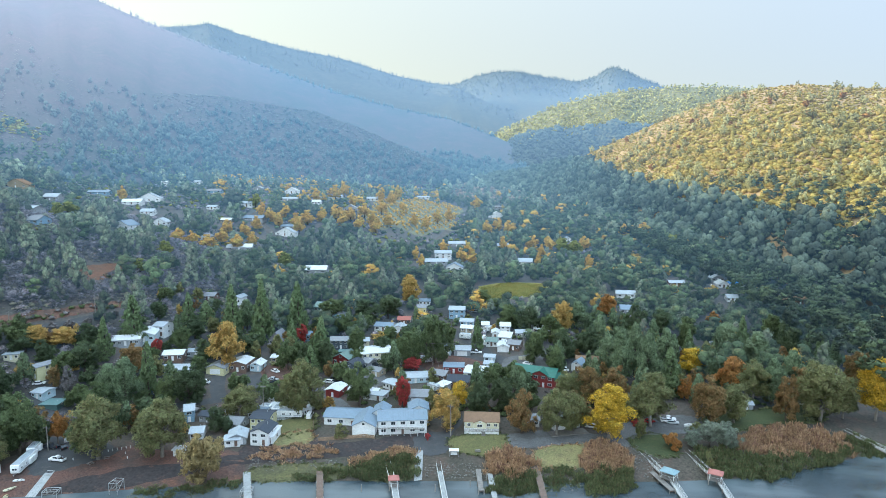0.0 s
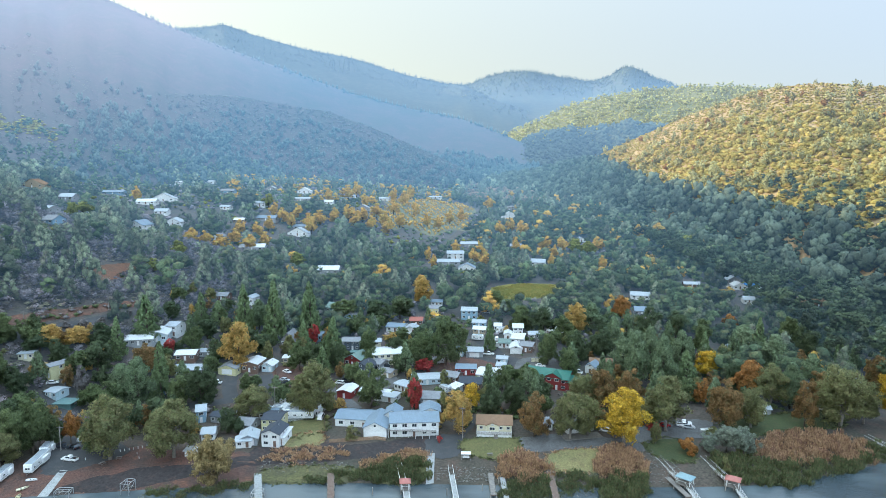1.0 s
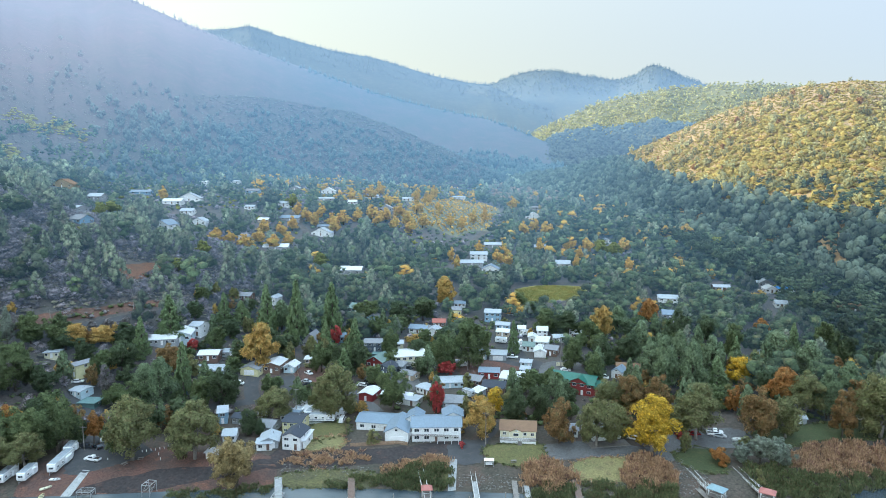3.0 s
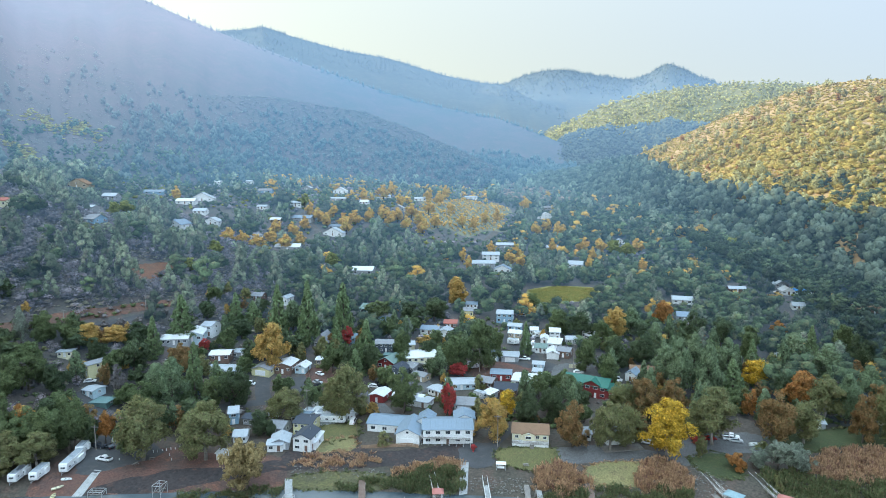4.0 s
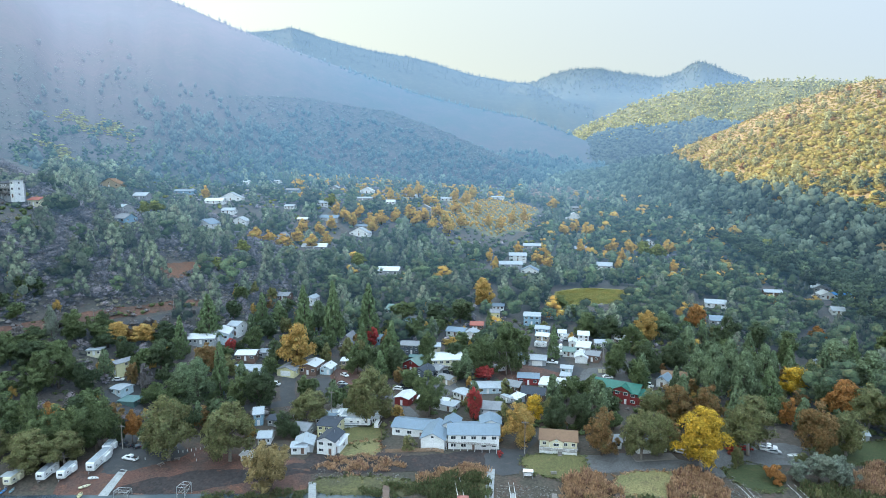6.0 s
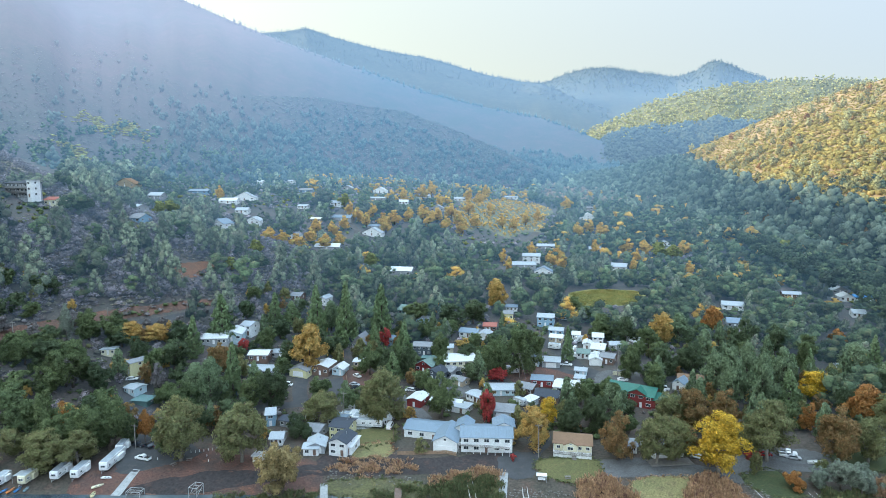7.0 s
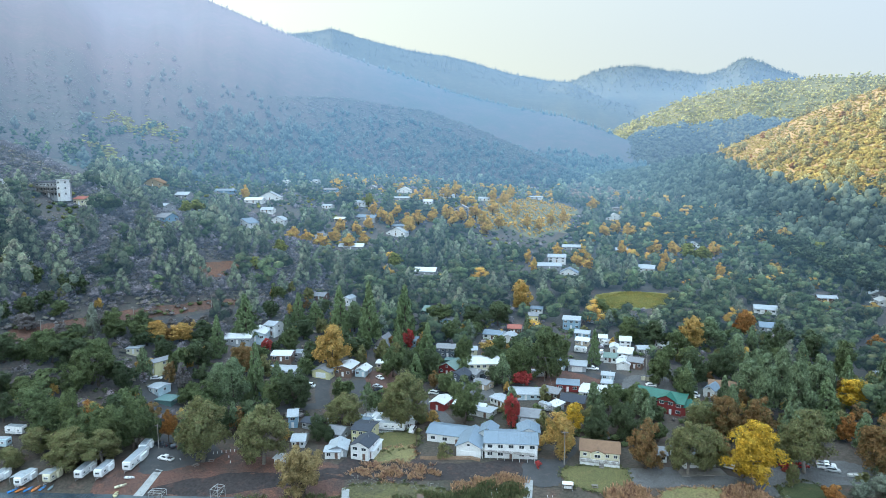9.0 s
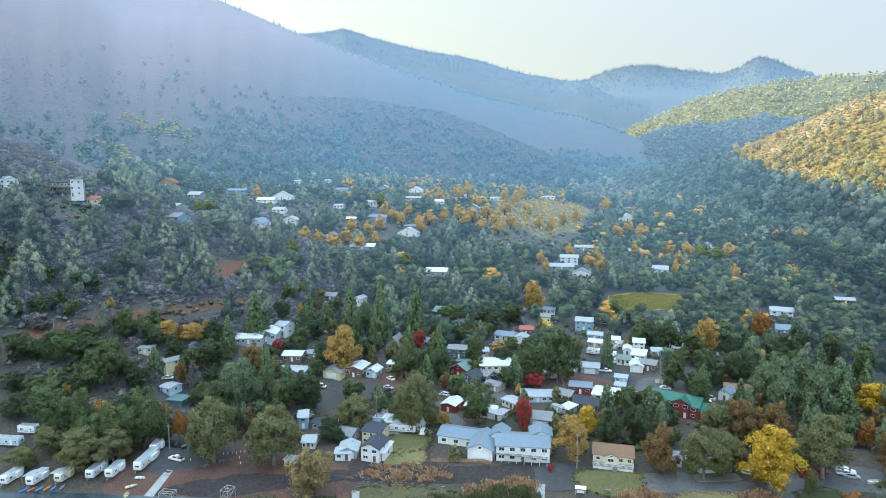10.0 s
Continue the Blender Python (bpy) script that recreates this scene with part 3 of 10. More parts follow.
class Shape:
    """Collects boxes, prisms and tubes into one mesh."""

    def __init__(self):
        self.v, self.f = [], []

    def add(self, verts, faces, m=None):
        k = len(self.v)
        self.v += [tuple(m @ Vector(v)) if m else tuple(v) for v in verts]
        self.f += [tuple(i + k for i in f) for f in faces]
        return self

    def box(self, x, y, z, sx, sy, sz, rz=0.0, m=None):
        """A box centred on x, y that stands on z."""
        c, s = math.cos(radians(rz)), math.sin(radians(rz))
        vs = []
        for dz in (0, sz):
            for dx, dy in ((-1, -1), (1, -1), (1, 1), (-1, 1)):
                a, b = dx * sx / 2, dy * sy / 2
                vs.append((x + a * c - b * s, y + a * s + b * c, z + dz))
        return self.add(vs, ((3, 2, 1, 0), (4, 5, 6, 7), (0, 1, 5, 4), (1, 2, 6, 5), (2, 3, 7, 6), (3, 0, 4, 7)), m)

    def tube(self, a, b, ra, rb, n=6):
        a, b = Vector(a), Vector(b)
        q = (b - a).to_track_quat("Z", "Y")
        vs = [a + q @ Vector((ra * math.cos(6.2832 * i / n), ra * math.sin(6.2832 * i / n), 0)) for i in range(n)]
        vs += [b + q @ Vector((rb * math.cos(6.2832 * i / n), rb * math.sin(6.2832 * i / n), 0)) for i in range(n)]
        fs = [(i, (i + 1) % n, n + (i + 1) % n, n + i) for i in range(n)] + [tuple(range(n - 1, -1, -1)), tuple(range(n, 2 * n))]
        return self.add(vs, fs)

    def prism(self, outline, y0, y1):
        """An outline in x and z, drawn out from y0 to y1."""
        n = len(outline)
        vs = [(x, y0, z) for x, z in outline] + [(x, y1, z) for x, z in outline]
        fs = [tuple(range(n)), tuple(range(2 * n - 1, n - 1, -1))] + [(i, n + i, n + (i + 1) % n, (i + 1) % n) for i in range(n)]
        return self.add(vs, fs)

    def mesh(self, name, mat, smooth=False):
        return mesh_of(name, self.v, self.f, mat, smooth)


def part(name, shape, mat, parent, label="", bevel=0.0):
    me = shape.mesh(name, mat)
    if bevel:
        bm = bmesh.new()
        bm.from_mesh(me)
        bmesh.ops.bevel(bm, geom=bm.edges[:], offset=bevel, segments=2, affect="EDGES", profile=0.6)
        bm.to_mesh(me)
        bm.free()
    ob = new(name, me)
    ob.parent = parent
    return tagged(ob, label)


def thing(name, x, y, rz=0.0, z=None, label="", category="", group=""):
    ob = new(name)
    ob.empty_display_size = 0.5
    ob.matrix_basis = pose(x, y, float(ground_z(x, y)) if z is None else z, 0, 0, rz)
    return tagged(ob, label, category, group)


# ---------- ground, lake and mountains ----------
def steps(*spans):
    out = []
    for a, b, n in spans:
        out += list(np.linspace(a, b, n, endpoint=False))
    return np.array(out + [spans[-1][1]])


def sheet(name, gx, gy, gz, mat, label, flip=False):
    ny, nx = gx.shape
    idx = np.arange(nx * ny).reshape(ny, nx)
    f = np.stack([idx[:-1, :-1], idx[:-1, 1:], idx[1:, 1:], idx[1:, :-1]], -1).reshape(-1, 4)
    if flip:
        f = f[:, ::-1]
    me = arrays_mesh(name, np.stack([gx, gy, gz], -1).reshape(-1, 3), f, mat)
    me.polygons.foreach_set("use_smooth", [True] * len(me.polygons))
    return tagged(new(name, me), label, "terrain", kind="structure")


xs = steps((-4900, -900, 14), (-900, -320, 40), (-320, 320, 214), (320, 900, 40), (900, 4900, 14))
ys = steps((-4900, 60, 12), (60, 120, 10), (120, 420, 110), (420, 1200, 70), (1200, 4900, 14))
gx, gy = np.meshgrid(xs, ys)
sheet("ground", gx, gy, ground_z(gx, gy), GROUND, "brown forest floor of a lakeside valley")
me = mesh_of("water", [(-4900, -4900, 0), (4900, -4900, 0), (4900, 600, 0), (-4900, 600, 0)], [(0, 1, 2, 3)], WATER)
tagged(new("water", me), "calm grey-blue lake water along the shore", "lake", kind="structure")


def mountain(name, keys, mat, label, rough=0.5, power=1.12):
    az = np.linspace(keys[0][0], keys[-1][0], 220)
    s = np.concatenate([np.linspace(0, 1, 60), np.linspace(1.05, 1.4, 5)])
    ga, gs = np.meshgrid(az, s)
    px, py, pz = ridge_point(keys, ga, gs, rough, power)
    pz = np.where(gs < 0.001, pz - 6, pz)
    return sheet(name, px, py, pz, mat, label)


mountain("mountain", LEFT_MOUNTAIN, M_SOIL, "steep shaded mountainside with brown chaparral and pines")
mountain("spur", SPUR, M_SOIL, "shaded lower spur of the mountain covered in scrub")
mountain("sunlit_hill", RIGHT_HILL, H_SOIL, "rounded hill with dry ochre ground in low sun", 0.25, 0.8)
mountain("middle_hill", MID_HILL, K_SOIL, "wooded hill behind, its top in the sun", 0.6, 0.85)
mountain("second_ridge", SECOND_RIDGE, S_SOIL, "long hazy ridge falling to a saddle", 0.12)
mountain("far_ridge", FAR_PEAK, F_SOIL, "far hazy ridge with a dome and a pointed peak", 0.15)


# ---------- foliage ----------
def ico():
    bm = bmesh.new()
    bmesh.ops.create_icosphere(bm, subdivisions=1, radius=1)
    v, f = np.array([p.co[:] for p in bm.verts]), np.array([[p.index for p in q.verts] for q in bm.faces])
    bm.free()
    return v, f


ICO_V, ICO_F = ico()
OCT_V = np.array([(1, 0, 0), (0, 1, 0), (-1, 0, 0), (0, -1, 0), (0, 0, 1), (0, 0, -1)], float)
OCT_F = np.array([(0, 1, 4), (1, 2, 4), (2, 3, 4), (3, 0, 4), (1, 0, 5), (2, 1, 5), (3, 2, 5), (0, 3, 5)])


def cloud(rng, centres, radii, count, size, core=0.72, flat=0.85, droop=0.0, coarse=False, twig=1.0):
    """Leaf clumps: an uneven dark core and loose sprays of leaves round each centre, all as triangles.
    The third array holds soft normals that point out of the clump and out of the crown."""
    vs, fs, ns, k = [], [], [], 0
    middle = np.mean(centres, 0)
    reach = np.max(np.linalg.norm(centres - middle, axis=1)) + np.mean(radii)
    for c, r in zip(centres, radii):
        if core:
            base, faces = (OCT_V, OCT_F) if coarse else (ICO_V, ICO_F)
            wob = 1 + rng.uniform(-0.22, 0.22, (len(base), 1))
            v = base * wob * r * core * (1, 1, flat) + c
            vs.append(v), fs.append(faces + k)
            ns.append((v - c) / r * 0.5 + (v - middle) / reach * 1.0)
            k += len(v)
        d = rng.normal(size=(count, 3))
        d /= np.linalg.norm(d, axis=1, keepdims=True)
        d[:, 2] = np.where(d[:, 2] < -0.5, -d[:, 2], d[:, 2])
        p = c + d * r * rng.uniform(0.65, 1.12, (count, 1)) * (1, 1, flat)
        u = np.cross(d, rng.normal(size=(count, 3)))
        u /= np.linalg.norm(u, axis=1, keepdims=True) + 1e-9
        w = np.cross(d, u) + 0.5 * d * rng.uniform(-1, 1, (count, 1))
        w[:, 2] -= droop
        u, w = u * twig, w / twig ** 0.6
        s = size * rng.uniform(0.6, 1.35, (count, 1))
        q = np.stack([p - u * s * 0.5, p + u * s * 0.5, p + w * s * 0.95 + u * s * 0.2, p + w * s * 0.8 - u * s * 0.55], 1).reshape(-1, 3)
        i = np.arange(count)[:, None] * 4 + k
        vs.append(q), fs.append(np.concatenate([i + (0, 1, 2), i + (0, 2, 3)]))
        ns.append((q - c) / r * 0.45 + (q - middle) / reach * 1.0 + np.repeat(rng.normal(0, 0.45, (count, 3)), 4, 0))
        k += 4 * count
    out = np.concatenate(ns) + (0, 0, 0.15)
    return np.concatenate(vs), np.concatenate(fs), out / (np.linalg.norm(out, axis=1, keepdims=True) + 1e-9)


def crown_layout(kind, rng, n):
    """Clump centres and radii of a crown for a tree 1 m high and about 1 m wide; z from 0 to 1."""
    if kind in ("conifer", "spire"):
        h = (np.arange(n) + rng.uniform(0, 1, n)) / n
        h = h ** 1.25
        a = np.arange(n) * 2.4 + rng.uniform(-0.4, 0.4, n)
        wide = ((1 - h) ** 0.8 * 0.34 + 0.012) * (0.85 if kind == "spire" else 1.0) * rng.uniform(0.55, 1.08, n)
        c = np.stack([np.cos(a) * wide, np.sin(a) * wide, 0.10 + 0.87 * h - 0.10 * wide], 1)
        return c, (0.03 + 0.075 * (1 - h)) * (1.0 if n > 30 else 1.9)
    if kind == "pine":
        h = rng.uniform(0.0, 1.0, n)
        a = np.arange(n) * 2.4 + rng.uniform(-0.6, 0.6, n)
        wide = np.interp(h, (0, 0.25, 0.65, 1), (0.30, 0.34, 0.20, 0.03)) * rng.uniform(0.35, 1.1, n)
        c = np.stack([np.cos(a) * wide, np.sin(a) * wide, 0.20 + 0.74 * h], 1)
        return c, rng.uniform(0.10, 0.16, n) * (1.15 - 0.5 * h)
    if kind == "puff":  # a closed egg-shaped crown
        i = np.arange(n) + 0.5
        up, a = 1 - 2 * i / n, i * 2.39996 + rng.uniform(0, 6)
        ring = np.sqrt(1 - up * up)
        c = np.stack([np.cos(a) * ring * 0.30, np.sin(a) * ring * 0.30, 0.54 + up * 0.36], 1) * rng.uniform(0.88, 1.1, (n, 1))
        return c, rng.uniform(0.13, 0.19, n) * (1.0 if n > 9 else 1.3) * np.interp(up, (-1, 0.2, 1), (1.0, 1.1, 0.75))
    if kind == "cone":  # a soft, uneven cone
        h = (np.arange(n) + rng.uniform(0, 1, n)) / n
        a = np.arange(n) * 2.4 + rng.uniform(-0.6, 0.6, n)
        wide = np.interp(h, (0, 0.3, 0.7, 1), (0.28, 0.32, 0.17, 0.02)) * rng.uniform(0.6, 1.1, n)
        c = np.stack([np.cos(a) * wide, np.sin(a) * wide, 0.16 + 0.76 * h], 1)
        return c, rng.uniform(0.11, 0.16, n) * np.interp(h, (0, 1), (1.15, 0.62)) * (1.0 if n > 12 else 1.25)
    if kind == "tall":
        k = 11
        a = np.arange(k) * 2.4 + rng.uniform(-0.5, 0.5, k)
        zz = np.linspace(0.24, 0.84, k)
        out = np.interp(zz, (0.22, 0.48, 0.84), (0.20, 0.28, 0.06)) * rng.uniform(0.7, 1.1, k)
        lobes = np.stack([np.cos(a) * out, np.sin(a) * out, zz], 1)
        d = rng.normal(size=(n, 3))
        d /= np.linalg.norm(d, axis=1, keepdims=True)
        c = lobes[np.arange(n) % k] + d * (0.17, 0.17, 0.14) * rng.uniform(0.4, 1.0, (n, 1))
        return c, rng.uniform(0.08, 0.13, n)
    # a round crown of several uneven lobes
    k = 4 if n < 20 else 8
    a = np.arange(k) * 2.4 + rng.uniform(-0.5, 0.5, k)
    out = rng.uniform(0.10, 0.27, k)
    lobes = np.stack([np.cos(a) * out, np.sin(a) * out, rng.uniform(0.22, 0.66, k)], 1)
    lobes[0] = (rng.uniform(-0.08, 0.08), rng.uniform(-0.08, 0.08), 0.76)
    size = rng.uniform(0.17, 0.25, k)
    which = np.arange(n) % k
    d = rng.normal(size=(n, 3))
    d /= np.linalg.norm(d, axis=1, keepdims=True)
    c = lobes[which] + d * size[which][:, None] * rng.uniform(0.55, 1.0, (n, 1))
    c[:, 2] = np.clip(c[:, 2], 0.11, 0.93)
    return c, rng.uniform(0.085, 0.15, n) * (1.25 if n < 20 else 1.0 if n < 50 else 0.82)


def trunk_shape(kind, rng, tips):
    s = Shape()
    lean = rng.uniform(-0.03, 0.03, 2)
    top = 0.96 if kind in ("conifer", "spire") else 0.80 if kind == "pine" else 0.45
    s.tube((0, 0, -0.03), (lean[0], lean[1], top * 0.5), 0.032, 0.022, 7)
    s.tube((lean[0], lean[1], top * 0.5), (lean[0] * 2, lean[1] * 2, top), 0.022, 0.007, 6)
    if kind not in ("conifer", "spire"):
        for c in tips[:7]:
            z = rng.uniform(0.2, 0.42) if kind != "pine" else max(0.2, c[2] - 0.12)
            b = Vector(c)
            mid = Vector((lean[0], lean[1], z)).lerp(b, 0.5) + Vector((0, 0, -0.03))
            s.tube((lean[0], lean[1], z), mid, 0.014, 0.009, 5)
            s.tube(mid, b, 0.009, 0.003, 4)
    return s


TREES = {}


def tree(kind, leaf, x, y, height, width, label, name="tree", turn=None, z=None, bark=BARK, category="tree", group="trees of the village", fine=True):
    """One tree; the first of its kind and leaf is built, the rest are copies with their own size and turn."""
    variant = int(abs(x * 7 + y * 3)) % 3
    CLEAR.append((x, y, width * 0.45, width * 0.5, width * 0.5 + (12 if y > 480 else 0)))
    if group == "trees up the valley":
        OPEN_VIEW.append((x, y, width * 0.42, float(ground_z(x, y)) + 0.3 * height))
    level = 2 if fine and y < 255 else 1 if fine else 0
    key = (kind, leaf.name, variant, level)
    m = Matrix.LocRotScale((x, y, float(ground_z(x, y)) if z is None else z),
                           Euler((0, 0, (x * 1.7 + y * 2.3) % 6.28 if turn is None else radians(turn))), (width, width, height))
    if key in TREES:
        first = TREES[key]
        ob = copy_thing(first, m @ Matrix.Diagonal((1 / first.scale.x, 1 / first.scale.y, 1 / first.scale.z, 1)))
        return tagged(ob, label, category, group)
    rng = np.random.default_rng(17 + 31 * variant + sum(map(ord, kind + leaf.name)))
    n, count, size = {"conifer": (110, 34, 0.034), "spire": (90, 34, 0.034), "pine": (76, 44, 0.036), "tall": (84, 46, 0.04), "shrub": (24, 44, 0.075)}.get(kind, (88, 46, 0.042))
    if level == 0:
        n, count, size = int(n * 0.6), int(count * 0.8), size * 1.3
    elif level == 1:
        count, size = int(count * 1.8), size * 0.72
    elif level == 2:
        n, count, size = int(n * 1.15), int(count * 2.9), size * 0.5
    centres, radii = crown_layout(kind, rng, n)
    radii = radii * (1.1, 0.98, 0.9)[level]
    if kind == "shrub":
        centres, radii = centres * (1, 1, 0.85) + (0, 0, -0.12), radii * 1.15
    pointed = kind in ("conifer", "spire")
    v, f, nv = cloud(rng, centres, radii, count, size, (0.5, 0.42, 0.36)[level], 0.6 if pointed else 0.85, 0.7 if pointed else 0.1, coarse=True)
    v[:, 2] = np.maximum(v[:, 2], 0.02)
    ob = new(name)
    ob.empty_display_size = 0.5
    trunk = new("trunk", trunk_shape(kind, rng, centres).mesh("trunk", bark, True))
    crown = new("crown", arrays_mesh("crown", v, f, leaf, nv, np.full(len(v), 0.55)))
    trunk.parent = crown.parent = ob
    ob.matrix_basis = m
    TREES[key] = ob
    return tagged(ob, label, category, group)


def wood(name, leaf, kind, places, heights, widths, label, n=9, count=14, size=0.12, seed=5, category="woodland", core=0.0, twig=1.0):
    """Many far trees, nobody could count them, as one mesh."""
    rng = np.random.default_rng(seed)
    forms = []
    for _ in range(7):
        if kind == "bush":
            forms.append(cloud(rng, np.array([(0, 0, 0.42), (0.16, 0.05, 0.3)])[: 1 + n // 2], np.array([0.5, 0.4])[: 1 + n // 2], count, size * 3, 0.85, 0.9, coarse=n < 2))
        else:
            c, r = crown_layout(kind, rng, n)
            forms.append(cloud(rng, c, r * (1.5 if n < 8 else 1.25), count, size, core or (0.88 if n < 8 else 0.55), droop=0.4 if kind in ("conifer", "spire") else 0.1, coarse=n < 6, twig=twig))
    vs, fs, ns, ts, k = [], [], [], [], 0
    for i, (p, h, w) in enumerate(zip(places, heights, widths)):
        v, f, nv = forms[i % 7]
        a = rng.uniform(0, 6.283)
        ca, sa = math.cos(a), math.sin(a)
        q = np.stack([(v[:, 0] * ca - v[:, 1] * sa) * w, (v[:, 0] * sa + v[:, 1] * ca) * w, v[:, 2] * h], 1) + p
        vs.append(q), fs.append(f + k)
        ts.append(np.full(len(q), rng.uniform(0, 1)))
        ns.append(np.stack([nv[:, 0] * ca - nv[:, 1] * sa, nv[:, 0] * sa + nv[:, 1] * ca, nv[:, 2]], 1))
        k += len(q)
    if not vs:
        return None
    return tagged(new(name, arrays_mesh(name, np.concatenate(vs), np.concatenate(fs), leaf, np.concatenate(ns), np.concatenate(ts))), label, category, kind="stuff")


# ---------- buildings ----------
def window(parent, x, y, z, w, h, rz, frame_mat=None):
    """A framed window on a wall; its pane is set back in the frame."""
    key = ("window", round(w, 2), round(h, 2), (frame_mat or TRIM).name)
    if key not in PARTS:
        s, b = Shape(), 0.09
        s.box(0, 0, 0, w, 0.12, b).box(0, 0, h - b, w, 0.12, b)
        s.box(-w / 2 + b / 2, 0, b, b, 0.12, h - 2 * b).box(w / 2 - b / 2, 0, b, b, 0.12, h - 2 * b)
        if w > 1.1:
            s.box(0, 0.01, b, 0.06, 0.08, h - 2 * b)
        PARTS[key] = (s.mesh("window", frame_mat or TRIM), Shape().box(0, 0.015, b, w - 2 * b, 0.05, h - 2 * b).mesh("pane", GLASS))
    frame_mesh, pane_mesh = PARTS[key]
    ob, pane = new("window", frame_mesh), new("pane", pane_mesh)
    ob.parent, pane.parent = parent, ob
    ob.matrix_basis = pose(x, y, z, 0, 0, rz)
    return ob


def door(parent, x, y, rz, mat, w=0.95, h=2.05, z=0.1):
    key = ("door", mat.name, w, h)
    if key not in PARTS:
        PARTS[key] = Shape().box(0, 0, 0, w, 0.12, h).mesh("door", mat)
    ob = new("door", PARTS[key])
    ob.parent, ob.matrix_basis = parent, pose(x, y, z, 0, 0, rz)
    return ob


PARTS = {}
SOLID = []  # x, y, radius of buildings and paving
CLEAR = []  # x, y, half width, room behind, room in front, both as seen from the camera
OPEN_VIEW = []  # things kept in the camera's view: x, y, half width, lowest height to show


def volume(parent, w, d, h, wall, roof, style="gable", ridge_along="x", pitch=20, ox=0.0, oy=0.0, turn=0.0, storeys=1, panes=3, over=0.45, garage=False, base=0.0, doors=1, seams=False):
    """One block of a building in its own frame: front towards -y. style: gable, flat or shed."""
    local = pose(ox, oy, base, 0, 0, turn)
    at = (parent.matrix_basis @ local).translation
    SOLID.append((at.x, at.y, max(w, d) / 2 + 1.2))
    CLEAR.append((at.x, at.y, w / 2 + 1.0, d / 2 + 3, d / 2 + max(6.0, 0.052 * math.hypot(at.x, at.y) - 6)))
    if at.y > 340:
        OPEN_VIEW.append((at.x, at.y, w / 2 + 1.0, at.z + 0.35 * h))
    span = d if ridge_along == "x" else w
    rise = span / 2 * math.tan(radians(pitch)) if style == "gable" else span * math.tan(radians(pitch)) if style == "shed" else 0.0
    s = Shape()
    if style == "gable":
        out = [(-span / 2, -2.5), (span / 2, -2.5), (span / 2, h), (0, h + rise), (-span / 2, h)]
    elif style == "shed":
        out = [(-span / 2, -2.5), (span / 2, -2.5), (span / 2, h + rise), (-span / 2, h)]
    else:
        out = [(-span / 2, -2.5), (span / 2, -2.5), (span / 2, h), (-span / 2, h)]
    length = w if ridge_along == "x" else d
    s.prism(out, -length / 2, length / 2)
    if ridge_along == "x":
        s.v = [(-y, x, z) for x, y, z in s.v]
    walls = part("wall", s, wall, parent)
    walls.matrix_basis = local
    r, t = Shape(), 0.16
    run = span / 2 + over
    drop = math.tan(radians(pitch)) * over
    if style == "gable":
        z0, z1 = h - drop + 0.03, h + rise + 0.03
        r.prism([(-run, z0), (0, z1), (run, z0), (run, z0 + t), (0, z1 + t), (-run, z0 + t)], -length / 2 - over, length / 2 + over)
    elif style == "shed":
        r.prism([(-run, h - drop + 0.03), (run, h + rise + drop + 0.03), (run, h + rise + drop + 0.03 + t), (-run, h - drop + 0.03 + t)], -length / 2 - over, length / 2 + over)
    else:
        r.box(0, 0, h + 0.02, span + 2 * over, length + 2 * over, 0.25)
    if ridge_along == "x":
        r.v = [(-y, x, z) for x, y, z in r.v]
    top = part("roof", r, roof, parent)
    top.matrix_basis = local
    if seams and style == "gable":
        for i in range(int((length + 2 * over) / 0.9)):
            yy = -length / 2 - over + 0.9 * (i + 0.5)
            for sgn in (-1, 1):
                rib = Shape().tube((0, yy, z1 + t), (sgn * run, yy, z0 + t), 0.05, 0.05, 4)
                if ridge_along == "x":
                    rib.v = [(-py, px, pz) for px, py, pz in rib.v]
                part("seam", rib, roof, top)
    sh = h / storeys
    rot = Matrix.Rotation(radians(turn), 4, "Z")

    def put(fn, x, y, z, a, *args):
        p = local @ Vector((x, y, z))
        ob = fn(parent, p.x, p.y, *args) if fn is door else fn(parent, p.x, p.y, p.z, *args)
        ob.matrix_basis = pose(p.x, p.y, p.z, 0, 0, turn + a)

    tall = min(1.25, sh * 0.48)
    for k in range(storeys):
        z = k * sh + sh * 0.36
        n = panes
        for i in range(n):
            x = -w / 2 + w * (i + 0.5) / n
            if k == 0 and garage:
                continue
            if k == 0 and doors and i == n // 2:
                put(door, x, -d / 2 - 0.05, 0.05, 0, 0, TRIM if wall is not WHITE else BROWN_WALL)
                continue
            put(window, x, -d / 2 - 0.05, z, 0, min(1.7, w / n * 0.55), tall, 0)
        for i in range(max(1, int(d // 4.5))):
            yy = -d / 2 + d * (i + 0.5) / max(1, int(d // 4.5))
            put(window, w / 2 + 0.05, yy, z, 90, 1.2, tall, 90)
            put(window, -w / 2 - 0.05, yy, z, -90, 1.2, tall, -90)
    if garage:
        put(door, 0, -d / 2 - 0.05, 0.02, 0, 0, TRIM, min(w * 0.6, 4.8), min(2.3, h - 0.2))
    if style == "gable" and pitch >= 24 and ridge_along == "y" and storeys == 1 and h > 2.4:
        put(window, 0, -d / 2 - 0.05, h + rise * 0.12, 0, 1.0, min(1.0, rise * 0.45), 0)
    return rise


